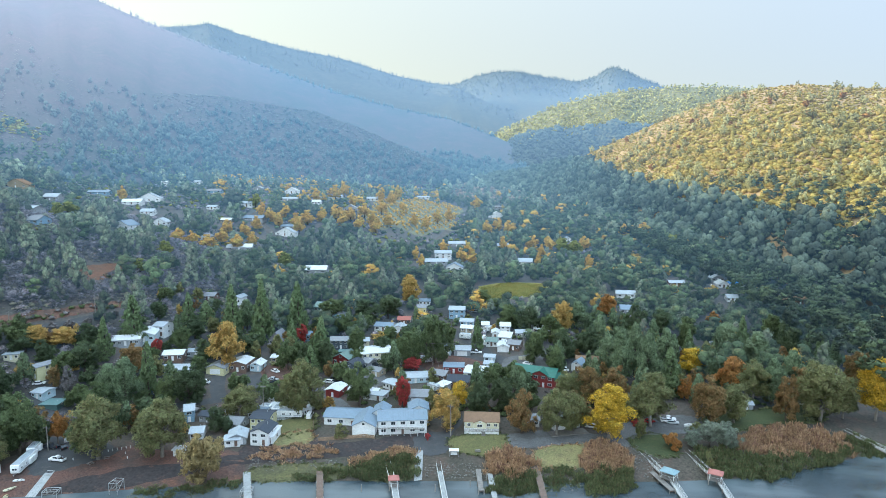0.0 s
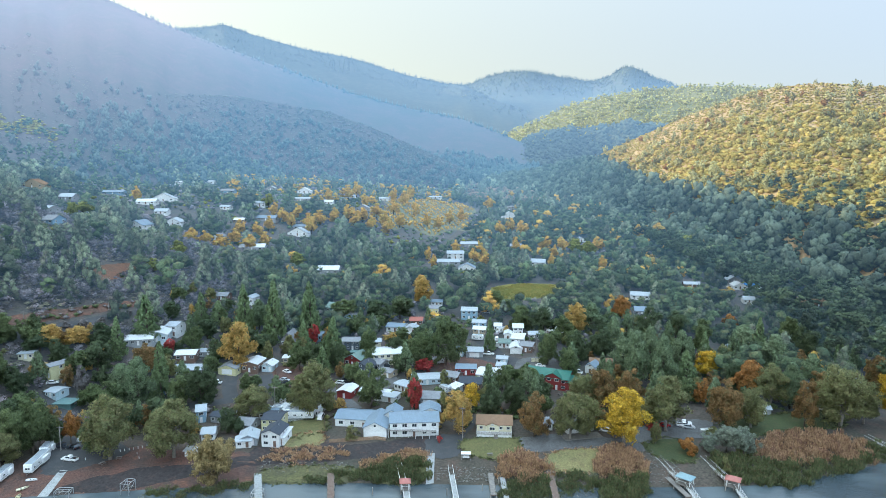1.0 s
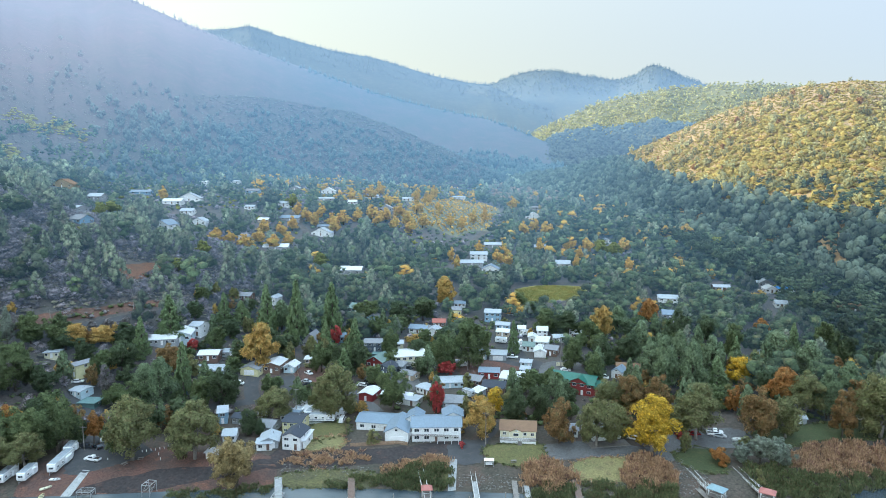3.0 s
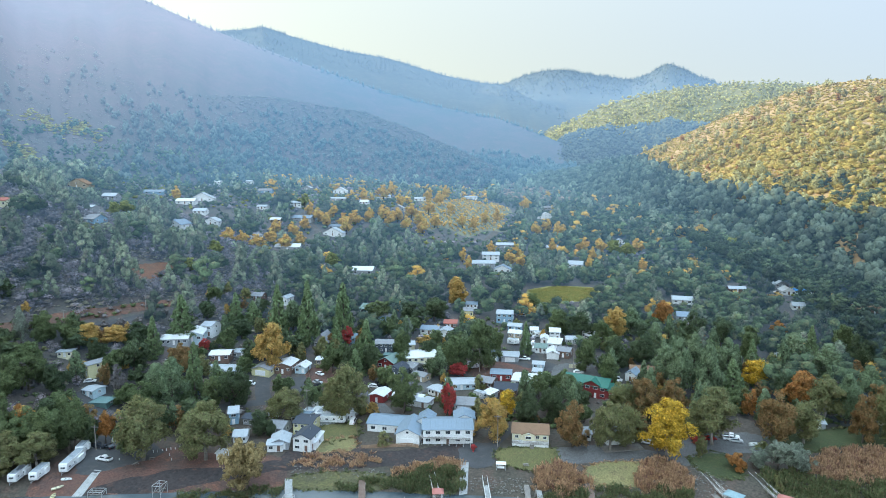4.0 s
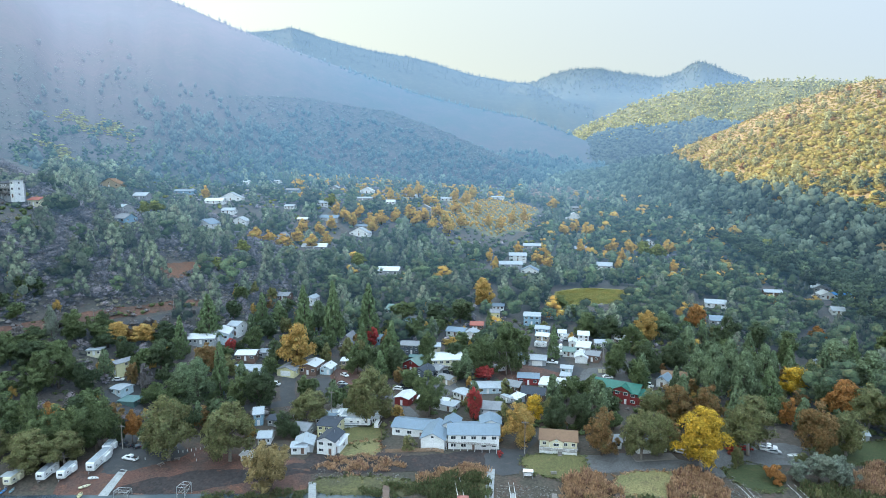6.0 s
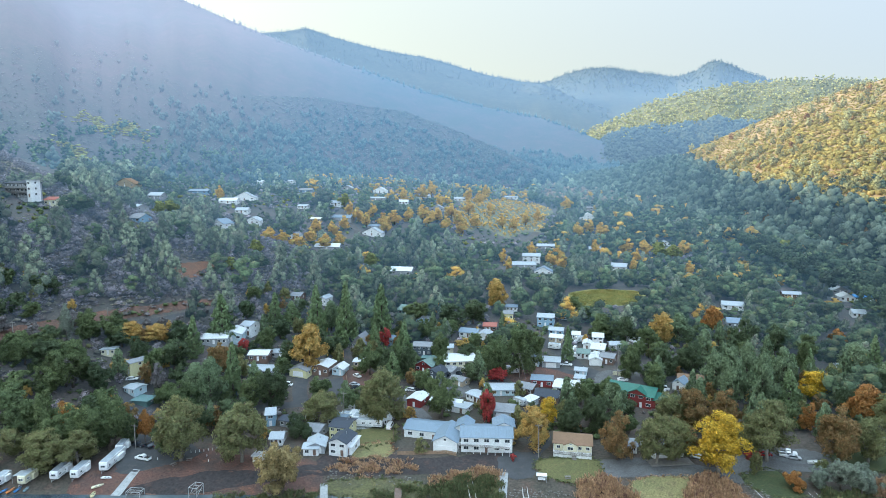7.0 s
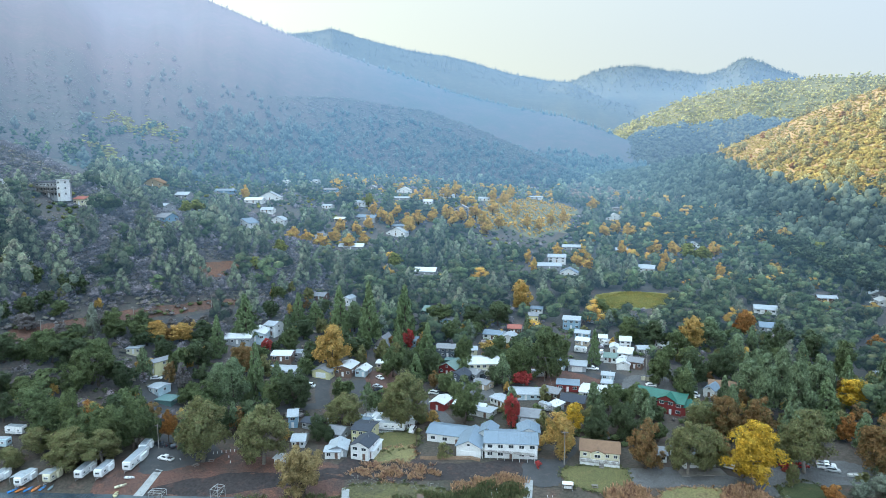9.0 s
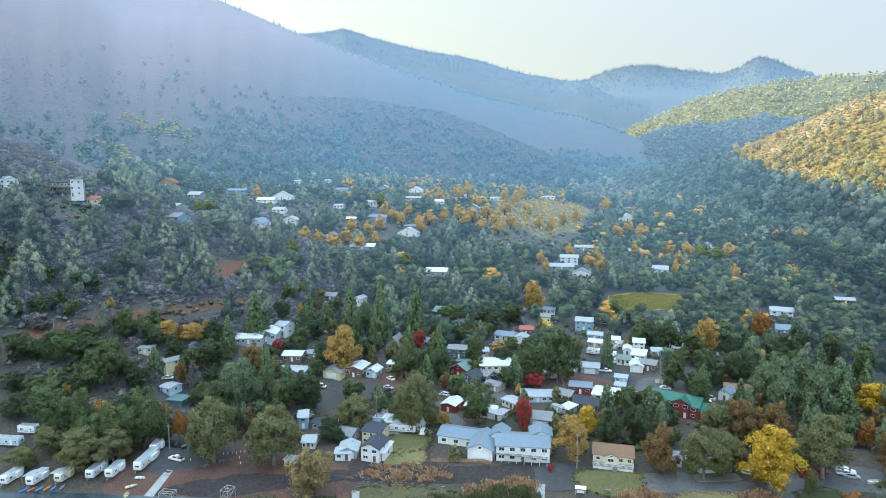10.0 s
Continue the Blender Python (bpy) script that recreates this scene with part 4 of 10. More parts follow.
def house(x, y, rz, w, d, h, wall, roof, label, style="gable", ridge_along="x", pitch=20, storeys=1, panes=3, garage=False, chimney=False, name="house", group="houses of the village"):
    ob = thing(name, x, y, rz, None, label, "house", group)
    rise = volume(ob, w, d, h, wall, roof, style, ridge_along, pitch, storeys=storeys, panes=panes, garage=garage)
    if chimney:
        part("chimney", Shape().box(w * 0.2, d * 0.12, h, 0.6, 0.6, rise + 0.7).box(w * 0.2, d * 0.12, h + rise + 0.7, 0.8, 0.8, 0.12), ROOF_GREY, ob)
    else:
        part("vent_pipe", Shape().tube((w * 0.18, d * 0.1, h), (w * 0.18, d * 0.1, h + rise + 0.55), 0.09, 0.09, 6), STEEL, ob)
    return ob


def deck(parent, x, y, z, w, d, mat=WHITE, rail=True, step=0.35):
    """A raised deck with posts and a baluster rail along its front and ends."""
    part("deck", Shape().box(x, y, z - 0.12, w, d, 0.12), DECKING, parent)
    for i in range(max(2, int(w / 2.4)) + 1):
        px = x - w / 2 + 0.1 + (w - 0.2) * i / max(2, int(w / 2.4))
        part("post", Shape().box(px, y - d / 2 + 0.1, -0.6, 0.14, 0.14, z + 0.48), mat, parent)
    if rail:
        s = Shape().box(x, y - d / 2, z + 0.9, w, 0.09, 0.08).box(x - w / 2, y, z + 0.9, 0.09, d, 0.08).box(x + w / 2, y, z + 0.9, 0.09, d, 0.08)
        for i in range(int(w / step) + 1):
            s.box(x - w / 2 + i * step, y - d / 2, z, 0.09, 0.05, 0.9)
        for i in range(int(d / step) + 1):
            s.box(x - w / 2, y - d / 2 + i * step, z, 0.05, 0.09, 0.9).box(x + w / 2, y - d / 2 + i * step, z, 0.05, 0.09, 0.9)
        part("railing", s, mat, parent)


# ---------- vehicles ----------
def wheels(parent, xs_, half, r, z=0.0):
    for x in xs_:
        for sgn in (-1, 1):
            tyre = part("wheel", Shape().tube((x, sgn * half - sgn * 0.1, r + z), (x, sgn * half + sgn * 0.1, r + z), r, r, 14), TYRE, parent)
            part("rim", Shape().tube((x, sgn * half + sgn * 0.09, r + z), (x, sgn * half + sgn * 0.115, r + z), r * 0.58, r * 0.55, 10), STEEL, tyre)


def car(x, y, rz, mat, label, kind="car", group="parked vehicles"):
    """A parked car, pickup or van, lengthwise along its own x."""
    ob = thing({"car": "car", "pickup": "pickup_truck", "van": "van"}[kind], x, y, rz, None, label, {"car": "car", "pickup": "truck", "van": "van"}[kind], group)
    if kind == "van":
        low, cab = [(-2.5, 0.35), (2.5, 0.35), (2.55, 0.9), (2.2, 1.15), (-2.5, 1.15)], [(-2.45, 1.15), (2.15, 1.15), (1.35, 2.0), (-2.4, 2.05)]
    elif kind == "pickup":
        low, cab = [(-2.7, 0.45), (2.7, 0.45), (2.75, 0.95), (2.6, 1.1), (1.0, 1.15), (-2.7, 1.15)], [(-0.7, 1.15), (1.35, 1.15), (0.7, 1.8), (-0.55, 1.82)]
    else:
        low, cab = [(-2.2, 0.3), (2.2, 0.3), (2.25, 0.7), (1.9, 0.88), (-2.2, 0.95)], [(-1.9, 0.93), (1.15, 0.88), (0.4, 1.42), (-1.15, 1.45)]
    part("body", Shape().prism(low, -0.92, 0.92), mat, ob, bevel=0.08)
    part("cabin", Shape().prism(cab, -0.78, 0.78), mat, ob, bevel=0.06)
    mid = [((p[0] * 0.93 + 0.07 * sum(q[0] for q in cab) / 4), p[1] * 0.86 + 0.14 * sum(q[1] for q in cab) / 4) for p in cab]
    part("glazing", Shape().prism(mid, -0.80, 0.80), GLASS, ob)
    a, b = cab[1], cab[2]
    part("windscreen", Shape().add([(a[0] - 0.05, -0.66, a[1] + 0.05), (a[0] - 0.05, 0.66, a[1] + 0.05), (b[0] + 0.08, 0.6, b[1] - 0.1), (b[0] + 0.08, -0.6, b[1] - 0.1),
                                    (a[0] + 0.03, -0.66, a[1] + 0.09), (a[0] + 0.03, 0.66, a[1] + 0.09), (b[0] + 0.16, 0.6, b[1] - 0.06), (b[0] + 0.16, -0.6, b[1] - 0.06)],
                                   [(0, 1, 2, 3), (7, 6, 5, 4), (0, 4, 5, 1), (1, 5, 6, 2), (2, 6, 7, 3), (3, 7, 4, 0)]), GLASS, ob)
    if kind == "pickup":
        part("load_bed", Shape().box(-1.65, 0, 0.98, 1.9, 1.5, 0.19), CAR_DARK, ob)
    for sgn in (-1, 1):
        part("headlight", Shape().box(low[2][0] - 0.02, sgn * 0.65, low[2][1] - 0.2, 0.1, 0.32, 0.16), TRIM, ob)
        part("tail_light", Shape().box(low[0][0], sgn * 0.72, low[2][1] - 0.1, 0.08, 0.2, 0.2), CAR_RED, ob)
    long = low[1][0]
    wheels(ob, (-long * 0.6, long * 0.62), 0.86, 0.36 if kind != "car" else 0.32)
    return ob


def trailer(x, y, rz, length, label, mat=WHITE, wide=2.5, high=2.6, awning=False, slide=True, group="trailers by the shore", stripe=ROOF_PALE):
    """A travel trailer lengthwise along its own x."""
    ob = thing("travel_trailer", x, y, rz, None, label, "trailer", group)
    n = length / 2
    part("body", Shape().prism([(-n, 0.55), (n - 0.25, 0.55), (n, 1.3), (n - 0.12, high + 0.25), (n - 0.5, high + 0.45), (-n + 0.2, high + 0.45), (-n, high + 0.2)], -wide / 2, wide / 2), mat, ob, bevel=0.1)
    part("roof_cover", Shape().box(-0.1, 0, high + 0.44, length - 0.9, wide - 0.3, 0.05).box(0.6, 0, high + 0.49, 0.8, 0.8, 0.22).box(-length * 0.25, 0.3, high + 0.49, 0.5, 0.5, 0.16), ROOF_PALE, ob)
    for sgn in (-1, 1):
        part("stripe", Shape().box(0, sgn * (wide / 2 + 0.012), 1.05, length - 0.6, 0.025, 0.22), stripe, ob)
        k = max(2, int(length / 2.6))
        for i in range(k):
            window(ob, -n + length * (i + 0.5) / k, sgn * (wide / 2 + 0.03), 1.5, 1.15, 0.75, 0 if sgn < 0 else 180)
    for ex, a in ((n + 0.02, 90), (-n - 0.02, -90)):
        window(ob, ex, 0, 1.55, 1.5, 0.8, a)
    door(ob, n * 0.35, -wide / 2 - 0.04, 0, TRIM, 0.75, 1.85, 0.65)
    wheels(ob, (-0.5, 0.45), wide / 2 - 0.2, 0.34)
    part("hitch", Shape().tube((n - 0.1, 0.5, 0.6), (n + 1.1, 0, 0.55), 0.06, 0.06, 5).tube((n - 0.1, -0.5, 0.6), (n + 1.1, 0, 0.55), 0.06, 0.06, 5).tube((n + 1.0, 0, 0), (n + 1.0, 0, 0.75), 0.05, 0.05, 6), STEEL, ob)
    part("jack", Shape().tube((-n + 0.5, 0.8, 0), (-n + 0.5, 0.8, 0.6), 0.05, 0.05, 5).tube((-n + 0.5, -0.8, 0), (-n + 0.5, -0.8, 0.6), 0.05, 0.05, 5), STEEL, ob)
    if slide:
        part("slide_out", Shape().box(-n * 0.3, wide / 2 + 0.35, 0.8, length * 0.3, 0.75, 1.75), mat, ob)
    if awning:
        part("awning", Shape().add([(-n * 0.7, -wide / 2, 2.75), (n * 0.6, -wide / 2, 2.75), (n * 0.6, -wide / 2 - 2.4, 2.35), (-n * 0.7, -wide / 2 - 2.4, 2.35),
                                    (-n * 0.7, -wide / 2, 2.8), (n * 0.6, -wide / 2, 2.8), (n * 0.6, -wide / 2 - 2.4, 2.4), (-n * 0.7, -wide / 2 - 2.4, 2.4)],
                                   [(3, 2, 1, 0), (4, 5, 6, 7), (0, 1, 5, 4), (1, 2, 6, 5), (2, 3, 7, 6), (3, 0, 4, 7)]), ROOF_PALE, ob)
        for px in (-n * 0.68, n * 0.58):
            part("awning_pole", Shape().tube((px, -wide / 2 - 2.35, 0), (px, -wide / 2 - 2.35, 2.36), 0.04, 0.04, 5), STEEL, ob)
    return ob


def hull(name, x, y, rz, length, wide, high, mat, label, z=None, group="boats by the shore", inside=None):
    """A small open boat or kayak lengthwise along its own x."""
    ob = thing(name, x, y, rz, z, label, "boat", group)
    v, f = [], []
    n = 9
    for i in range(n):
        u = -1 + 2 * i / (n - 1)
        w = wide / 2 * (1 - max(0, u) ** 2.2 * 0.97) * (1 - max(0, -u) ** 6 * 0.35)
        for a, zz in ((-1, high), (-0.75, high * 0.3), (0, 0.02), (0.75, high * 0.3), (1, high)):
            v.append((u * length / 2, a * w, zz + 0.12 * high * max(0, u)))
    for i in range(n - 1):
        for j in range(4):
            k = i * 5 + j
            f.append((k, k + 1, k + 6, k + 5))
    f.append((0, 1, 2, 3, 4))
    part("hull", Shape().add(v, f), mat, ob)
    floor_v = [(p[0] * 0.96, p[1] * 0.9, high * 0.55) for i, p in enumerate(v) if i % 5 in (0, 4)]
    part("floor", Shape().add(floor_v, [(2 * i, 2 * i + 1, 2 * i + 3, 2 * i + 2) for i in range(n - 1)]), inside or mat, ob)
    part("thwart", Shape().box(-length * 0.12, 0, high * 0.7, 0.28, wide * 0.9, 0.05).box(length * 0.18, 0, high * 0.7, 0.25, wide * 0.75, 0.05), DECKING, ob)
    return ob


# ---------- docks, fences, poles ----------
def dock(x0, y0, x1, y1, wide, z, mat, label, rail=False, piles=True, z0=None, rail_mat=None):
    """A walkway on piles from its shore end to its lake end."""
    length, a = math.hypot(x1 - x0, y1 - y0), math.degrees(math.atan2(y1 - y0, x1 - x0))
    ob = thing("dock", x0, y0, a, 0, label, "dock", "docks along the shore")
    z0 = z if z0 is None else z0
    n = max(2, int(length / 1.5))
    for i in range(n):
        u = (i + 0.5) / n
        part("deck_section", Shape().box(length * u, 0, z0 + (z - z0) * u - 0.1, length / n - 0.03, wide, 0.12), mat, ob)
    part("beam", Shape().add([(0, -wide * 0.4, z0 - 0.32), (length, -wide * 0.4, z - 0.32), (length, wide * 0.4, z - 0.32), (0, wide * 0.4, z0 - 0.32),
                              (0, -wide * 0.4, z0 - 0.1), (length, -wide * 0.4, z - 0.1), (length, wide * 0.4, z - 0.1), (0, wide * 0.4, z0 - 0.1)],
                             [(3, 2, 1, 0), (4, 5, 6, 7), (0, 1, 5, 4), (1, 2, 6, 5), (2, 3, 7, 6), (3, 0, 4, 7)]), RUSTY_DECK, ob)
    if piles:
        for i in range(max(2, int(length / 4.5)) + 1):
            u = i / max(2, int(length / 4.5))
            for sgn in (-1, 1):
                part("support_post", Shape().tube((length * u, sgn * wide * 0.52, -3.0), (length * u, sgn * wide * 0.52, z0 + (z - z0) * u + 0.45), 0.14, 0.13, 7), POLE_WOOD, ob)
    if rail:
        for sgn in (-1, 1):
            s = Shape()
            for zz in (0.55, 1.0):
                s.tube((0, sgn * wide * 0.48, z0 + zz), (length, sgn * wide * 0.48, z + zz), 0.045, 0.045, 4)
            for i in range(int(length / 1.6) + 1):
                u = i * 1.6 / length
                s.box(length * u, sgn * wide * 0.48, z0 + (z - z0) * u, 0.08, 0.08, 1.0)
            part("railing", s, rail_mat or WHITE, ob)
    return ob


def shelter(x, y, rz, w, d, z, roof, label):
    """A small roofed shelter with open sides on a dock."""
    ob = thing("dock_shelter", x, y, rz, z, label, "shelter", "dock shelters")
    part("platform", Shape().box(0, 0, -0.02, w + 0.6, d + 0.6, 0.14), DECKING, ob)
    for sx in (-1, 1):
        for sy in (-1, 1):
            part("post", Shape().box(sx * (w / 2 - 0.15), sy * (d / 2 - 0.15), 0.12, 0.14, 0.14, 2.1), WHITE, ob)
            part("support_post", Shape().tube((sx * w / 2, sy * d / 2, -z - 3), (sx * w / 2, sy * d / 2, 0), 0.15, 0.14, 7), POLE_WOOD, ob)
    r, h, o = Shape(), 2.2, 0.4
    a, b = w / 2 + o, d / 2 + o
    top = [(-a, -b, h), (a, -b, h), (a, b, h), (-a, b, h), (-a * 0.35, 0, h + 0.95), (a * 0.35, 0, h + 0.95)]
    low = [(p[0], p[1], p[2] - 0.14) for p in top[:4]]
    r.add(top + low, [(0, 1, 5, 4), (2, 3, 4, 5), (1, 2, 5), (3, 0, 4), (6, 7, 1, 0), (7, 8, 2, 1), (8, 9, 3, 2), (9, 6, 0, 3), (9, 8, 7, 6)])
    part("roof", r, roof, ob)
    part("bench", Shape().box(0, d / 2 - 0.4, 0.12, w * 0.7, 0.4, 0.45), DECKING, ob)
    part("railing", Shape().box(0, -d / 2 + 0.1, 1.0, w, 0.07, 0.07).box(-w / 2 + 0.1, 0, 1.0, 0.07, d, 0.07).box(w / 2 - 0.1, 0, 1.0, 0.07, d, 0.07), WHITE, ob)
    return ob


def boat_lift(x, y, rz, w, d, h, label, z=0.0):
    """A steel boat hoist: four posts, top beams and a cradle."""
    ob = thing("boat_lift", x, y, rz, z, label, "boat lift", "boat lifts")
    for sx in (-1, 1):
        for sy in (-1, 1):
            part("post", Shape().tube((sx * w / 2, sy * d / 2, -2.5), (sx * w / 2, sy * d / 2, h), 0.09, 0.08, 6), STEEL, ob)
        part("beam", Shape().tube((sx * w / 2, -d / 2, h), (sx * w / 2, d / 2, h), 0.09, 0.09, 5), STEEL, ob)
        part("brace", Shape().tube((sx * w / 2, -d / 2, 0.3), (sx * w / 2, d / 2, h - 0.2), 0.05, 0.05, 4), STEEL, ob)
    for sy in (-1, 0, 1):
        part("crossbar", Shape().tube((-w / 2, sy * d / 2, h), (w / 2, sy * d / 2, h), 0.08, 0.08, 5), STEEL, ob)
    part("cradle", Shape().box(-w * 0.22, 0, h * 0.35, 0.2, d, 0.2).box(w * 0.22, 0, h * 0.35, 0.2, d, 0.2).box(0, -d * 0.3, h * 0.3, w, 0.15, 0.12).box(0, d * 0.3, h * 0.3, w, 0.15, 0.12), DECKING, ob)
    return ob


def fence(points, high, mat, label, board=0.3, name="fence"):
    """A board fence along corners on the ground; every board is a part."""
    ob = thing(name, points[0][0], points[0][1], 0, 0, label, "fence", "fences")
    x0, y0 = points[0]
    board_mesh = Shape().box(0, 0, 0, board - 0.03, 0.04, high).mesh("board", mat)
    post_mesh = Shape().box(0, 0, 0, 0.12, 0.12, high + 0.1).mesh("post", mat)
    for (ax, ay), (bx, by) in zip(points, points[1:]):
        length, a = math.hypot(bx - ax, by - ay), math.degrees(math.atan2(by - ay, bx - ax))
        n = max(1, int(length / board))
        for i in range(n):
            u = (i + 0.5) / n
            px, py = ax + (bx - ax) * u, ay + (by - ay) * u
            b = new("board", board_mesh)
            b.parent, b.matrix_basis = ob, pose(px - x0, py - y0, float(ground_z(px, py)) - 0.05, 0, 0, a)
            if i % 8 == 0:
                p = new("post", post_mesh)
                p.parent, p.matrix_basis = ob, pose(px - x0, py - y0 + 0.08, float(ground_z(px, py)) - 0.3, 0, 0, a)
    return ob


def utility_pole(x, y, rz=0.0, high=9.5, arms=1, lamp=False):
    ob = thing("utility_pole", x, y, rz, None, "tall grey wooden utility pole with a crossarm", "utility pole", "utility poles")
    part("pole", Shape().tube((0, 0, -0.8), (0, 0, high), 0.17, 0.11, 8), POLE_WOOD, ob)
    for k in range(arms):
        part("crossarm", Shape().box(0, 0.16, high - 0.7 - 0.9 * k, 2.4, 0.12, 0.14), POLE_WOOD, ob)
        for px in (-1.05, -0.4, 0.4, 1.05):
            part("insulator", Shape().tube((px, 0.16, high - 0.56 - 0.9 * k), (px, 0.16, high - 0.36 - 0.9 * k), 0.07, 0.05, 6), STONE, ob)
    part("transformer", Shape().tube((0.32, 0, high - 2.8), (0.32, 0, high - 1.9), 0.24, 0.24, 9), ROOF_PALE, ob) if lamp else None
    return ob


def wire(a, b, sag, za=8.9, zb=8.9):
    """A sagging cable between two poles."""
    a, b = Vector((a[0], a[1], float(ground_z(*a)) + za)), Vector((b[0], b[1], float(ground_z(*b)) + zb))
    s, n = Shape(), 10
    pts = [a.lerp(b, i / n) - Vector((0, 0, sag * 4 * (i / n) * (1 - i / n))) for i in range(n + 1)]
    for p, q in zip(pts, pts[1:]):
        s.tube(p, q, 0.045, 0.045, 3)
    ob = new("cable", s.mesh("cable", BLACK_WIRE))
    return tagged(ob, "thin grey overhead cable between wooden poles", "cable", "overhead cables")


def inside(pts, ring):
    """Which of the places lie within a closed outline."""
    x, y, hit = pts[:, 0], pts[:, 1], np.zeros(len(pts), bool)
    for (ax, ay), (bx, by) in zip(ring, ring[1:] + ring[:1]):
        cross = (ay > y) != (by > y)
        hit ^= cross & (x < (bx - ax) * (y - ay) / ((by - ay) if by != ay else 1e-9) + ax)
    return hit


def smooth_ring(points, n=9):
    """A closed, rounded outline through the corners."""
    out, k = [], len(points)
    for i in range(k):
        p0, p1, p2, p3 = (np.array(points[(i + j - 1) % k], float) for j in range(4))
        for t in np.linspace(0, 1, n, endpoint=False):
            out.append(0.5 * (2 * p1 + (p2 - p0) * t + (2 * p0 - 5 * p1 + 4 * p2 - p3) * t * t + (3 * p1 - p0 - 3 * p2 + p3) * t ** 3))
    # an edge that wanders
    out = np.array(out)
    wander = np.stack([np.sin(out[:, 0] * 1.9 + out[:, 1] * 1.1) + np.sin(out[:, 1] * 3.1), np.sin(out[:, 1] * 1.7 - out[:, 0] * 1.3) + np.sin(out[:, 0] * 2.9)], 1)
    return list(out + 0.3 * wander)


def patch(name, points, mat, label, lift=0.07, category="ground", cell=2.0, sharp=False, keep_clear=True):
    """A piece of lawn, gravel or paving that lies on the ground."""
    ring = [np.array(p, float) for p in points] if sharp else smooth_ring(points)
    lo, hi = np.min(ring, axis=0), np.max(ring, axis=0)
    spots = np.stack(np.meshgrid(np.arange(lo[0], hi[0], 6.0), np.arange(lo[1], hi[1], 6.0)), -1).reshape(-1, 2)
    if name == "orchard":
        OPEN_VIEW.extend((p[0], p[1], 4.0, float(ground_z(*p)) + 0.6) for p in spots[inside(spots, [tuple(r) for r in ring])])
    for p in spots[inside(spots, [tuple(r) for r in ring])] if keep_clear else ():
        SOLID.append((p[0], p[1], 4.5))
        CLEAR.append((p[0], p[1], 4.0, 4.0, 9.0 + max(0.0, 0.28 * (p[1] - 350))))
    bm = bmesh.new()
    face = bm.faces.new([bm.verts.new((p[0], p[1], 0)) for p in ring])
    bmesh.ops.triangulate(bm, faces=[face])
    xs_, ys_ = [p[0] for p in ring], [p[1] for p in ring]
    for lo, hi, axis in ((min(xs_), max(xs_), 0), (min(ys_), max(ys_), 1)):
        for c in np.arange(lo + cell, hi, cell):
            co, no = [0, 0, 0], [0, 0, 0]
            co[axis], no[axis] = c, 1
            bmesh.ops.bisect_plane(bm, geom=bm.verts[:] + bm.edges[:] + bm.faces[:], plane_co=co, plane_no=no)
    for v in bm.verts:
        v.co.z = max(float(ground_z(v.co.x, v.co.y)), -0.3) + lift
    bmesh.ops.recalc_face_normals(bm, faces=bm.faces[:])
    for f in bm.faces:
        if f.normal.z < 0:
            f.normal_flip()
    me = bpy.data.meshes.new(name)
    bm.to_mesh(me)
    bm.free()
    me.materials.append(mat)
    if mat in (LAWN, GREEN_LAWN, DRY_GRASS, MARSH):
        EDGES.append((mat, ring))
    return tagged(new(name, me), label, category, kind="structure")


EDGES = []


def road(name, points, wide, mat, label, lift=0.1):
    """A strip of road along a line of corners."""
    pts = [np.array(p, float) for p in points]
    line = []
    for i in range(len(pts) - 1):
        p0, p1, p2, p3 = pts[max(i - 1, 0)], pts[i], pts[i + 1], pts[min(i + 2, len(pts) - 1)]
        for t in np.linspace(0, 1, 14, endpoint=False):
            line.append(0.5 * (2 * p1 + (p2 - p0) * t + (2 * p0 - 5 * p1 + 4 * p2 - p3) * t * t + (3 * p1 - p0 - 3 * p2 + p3) * t ** 3))
    line.append(pts[-1])
    vs, fs = [], []
    for i, p in enumerate(line):
        SOLID.append((p[0], p[1], wide / 2 + 1.5))
        CLEAR.append((p[0], p[1], wide / 2 + 1.5, wide / 2 + 1.5, wide / 2 + 5))
        d = line[min(i + 1, len(line) - 1)] - line[max(i - 1, 0)]
        n = np.array((-d[1], d[0])) / (np.linalg.norm(d) + 1e-9)
        for u in (-1, -0.33, 0.33, 1):
            q = p + n * wide / 2 * u
            vs.append((q[0], q[1], float(ground_z(*q)) + lift))
    for i in range(len(line) - 1):
        for j in range(3):
            k = 4 * i + j
            fs.append((k + 1, k, k + 4, k + 5))
    return tagged(new(name, mesh_of(name, vs, fs, mat, True)), label, "road", kind="structure")


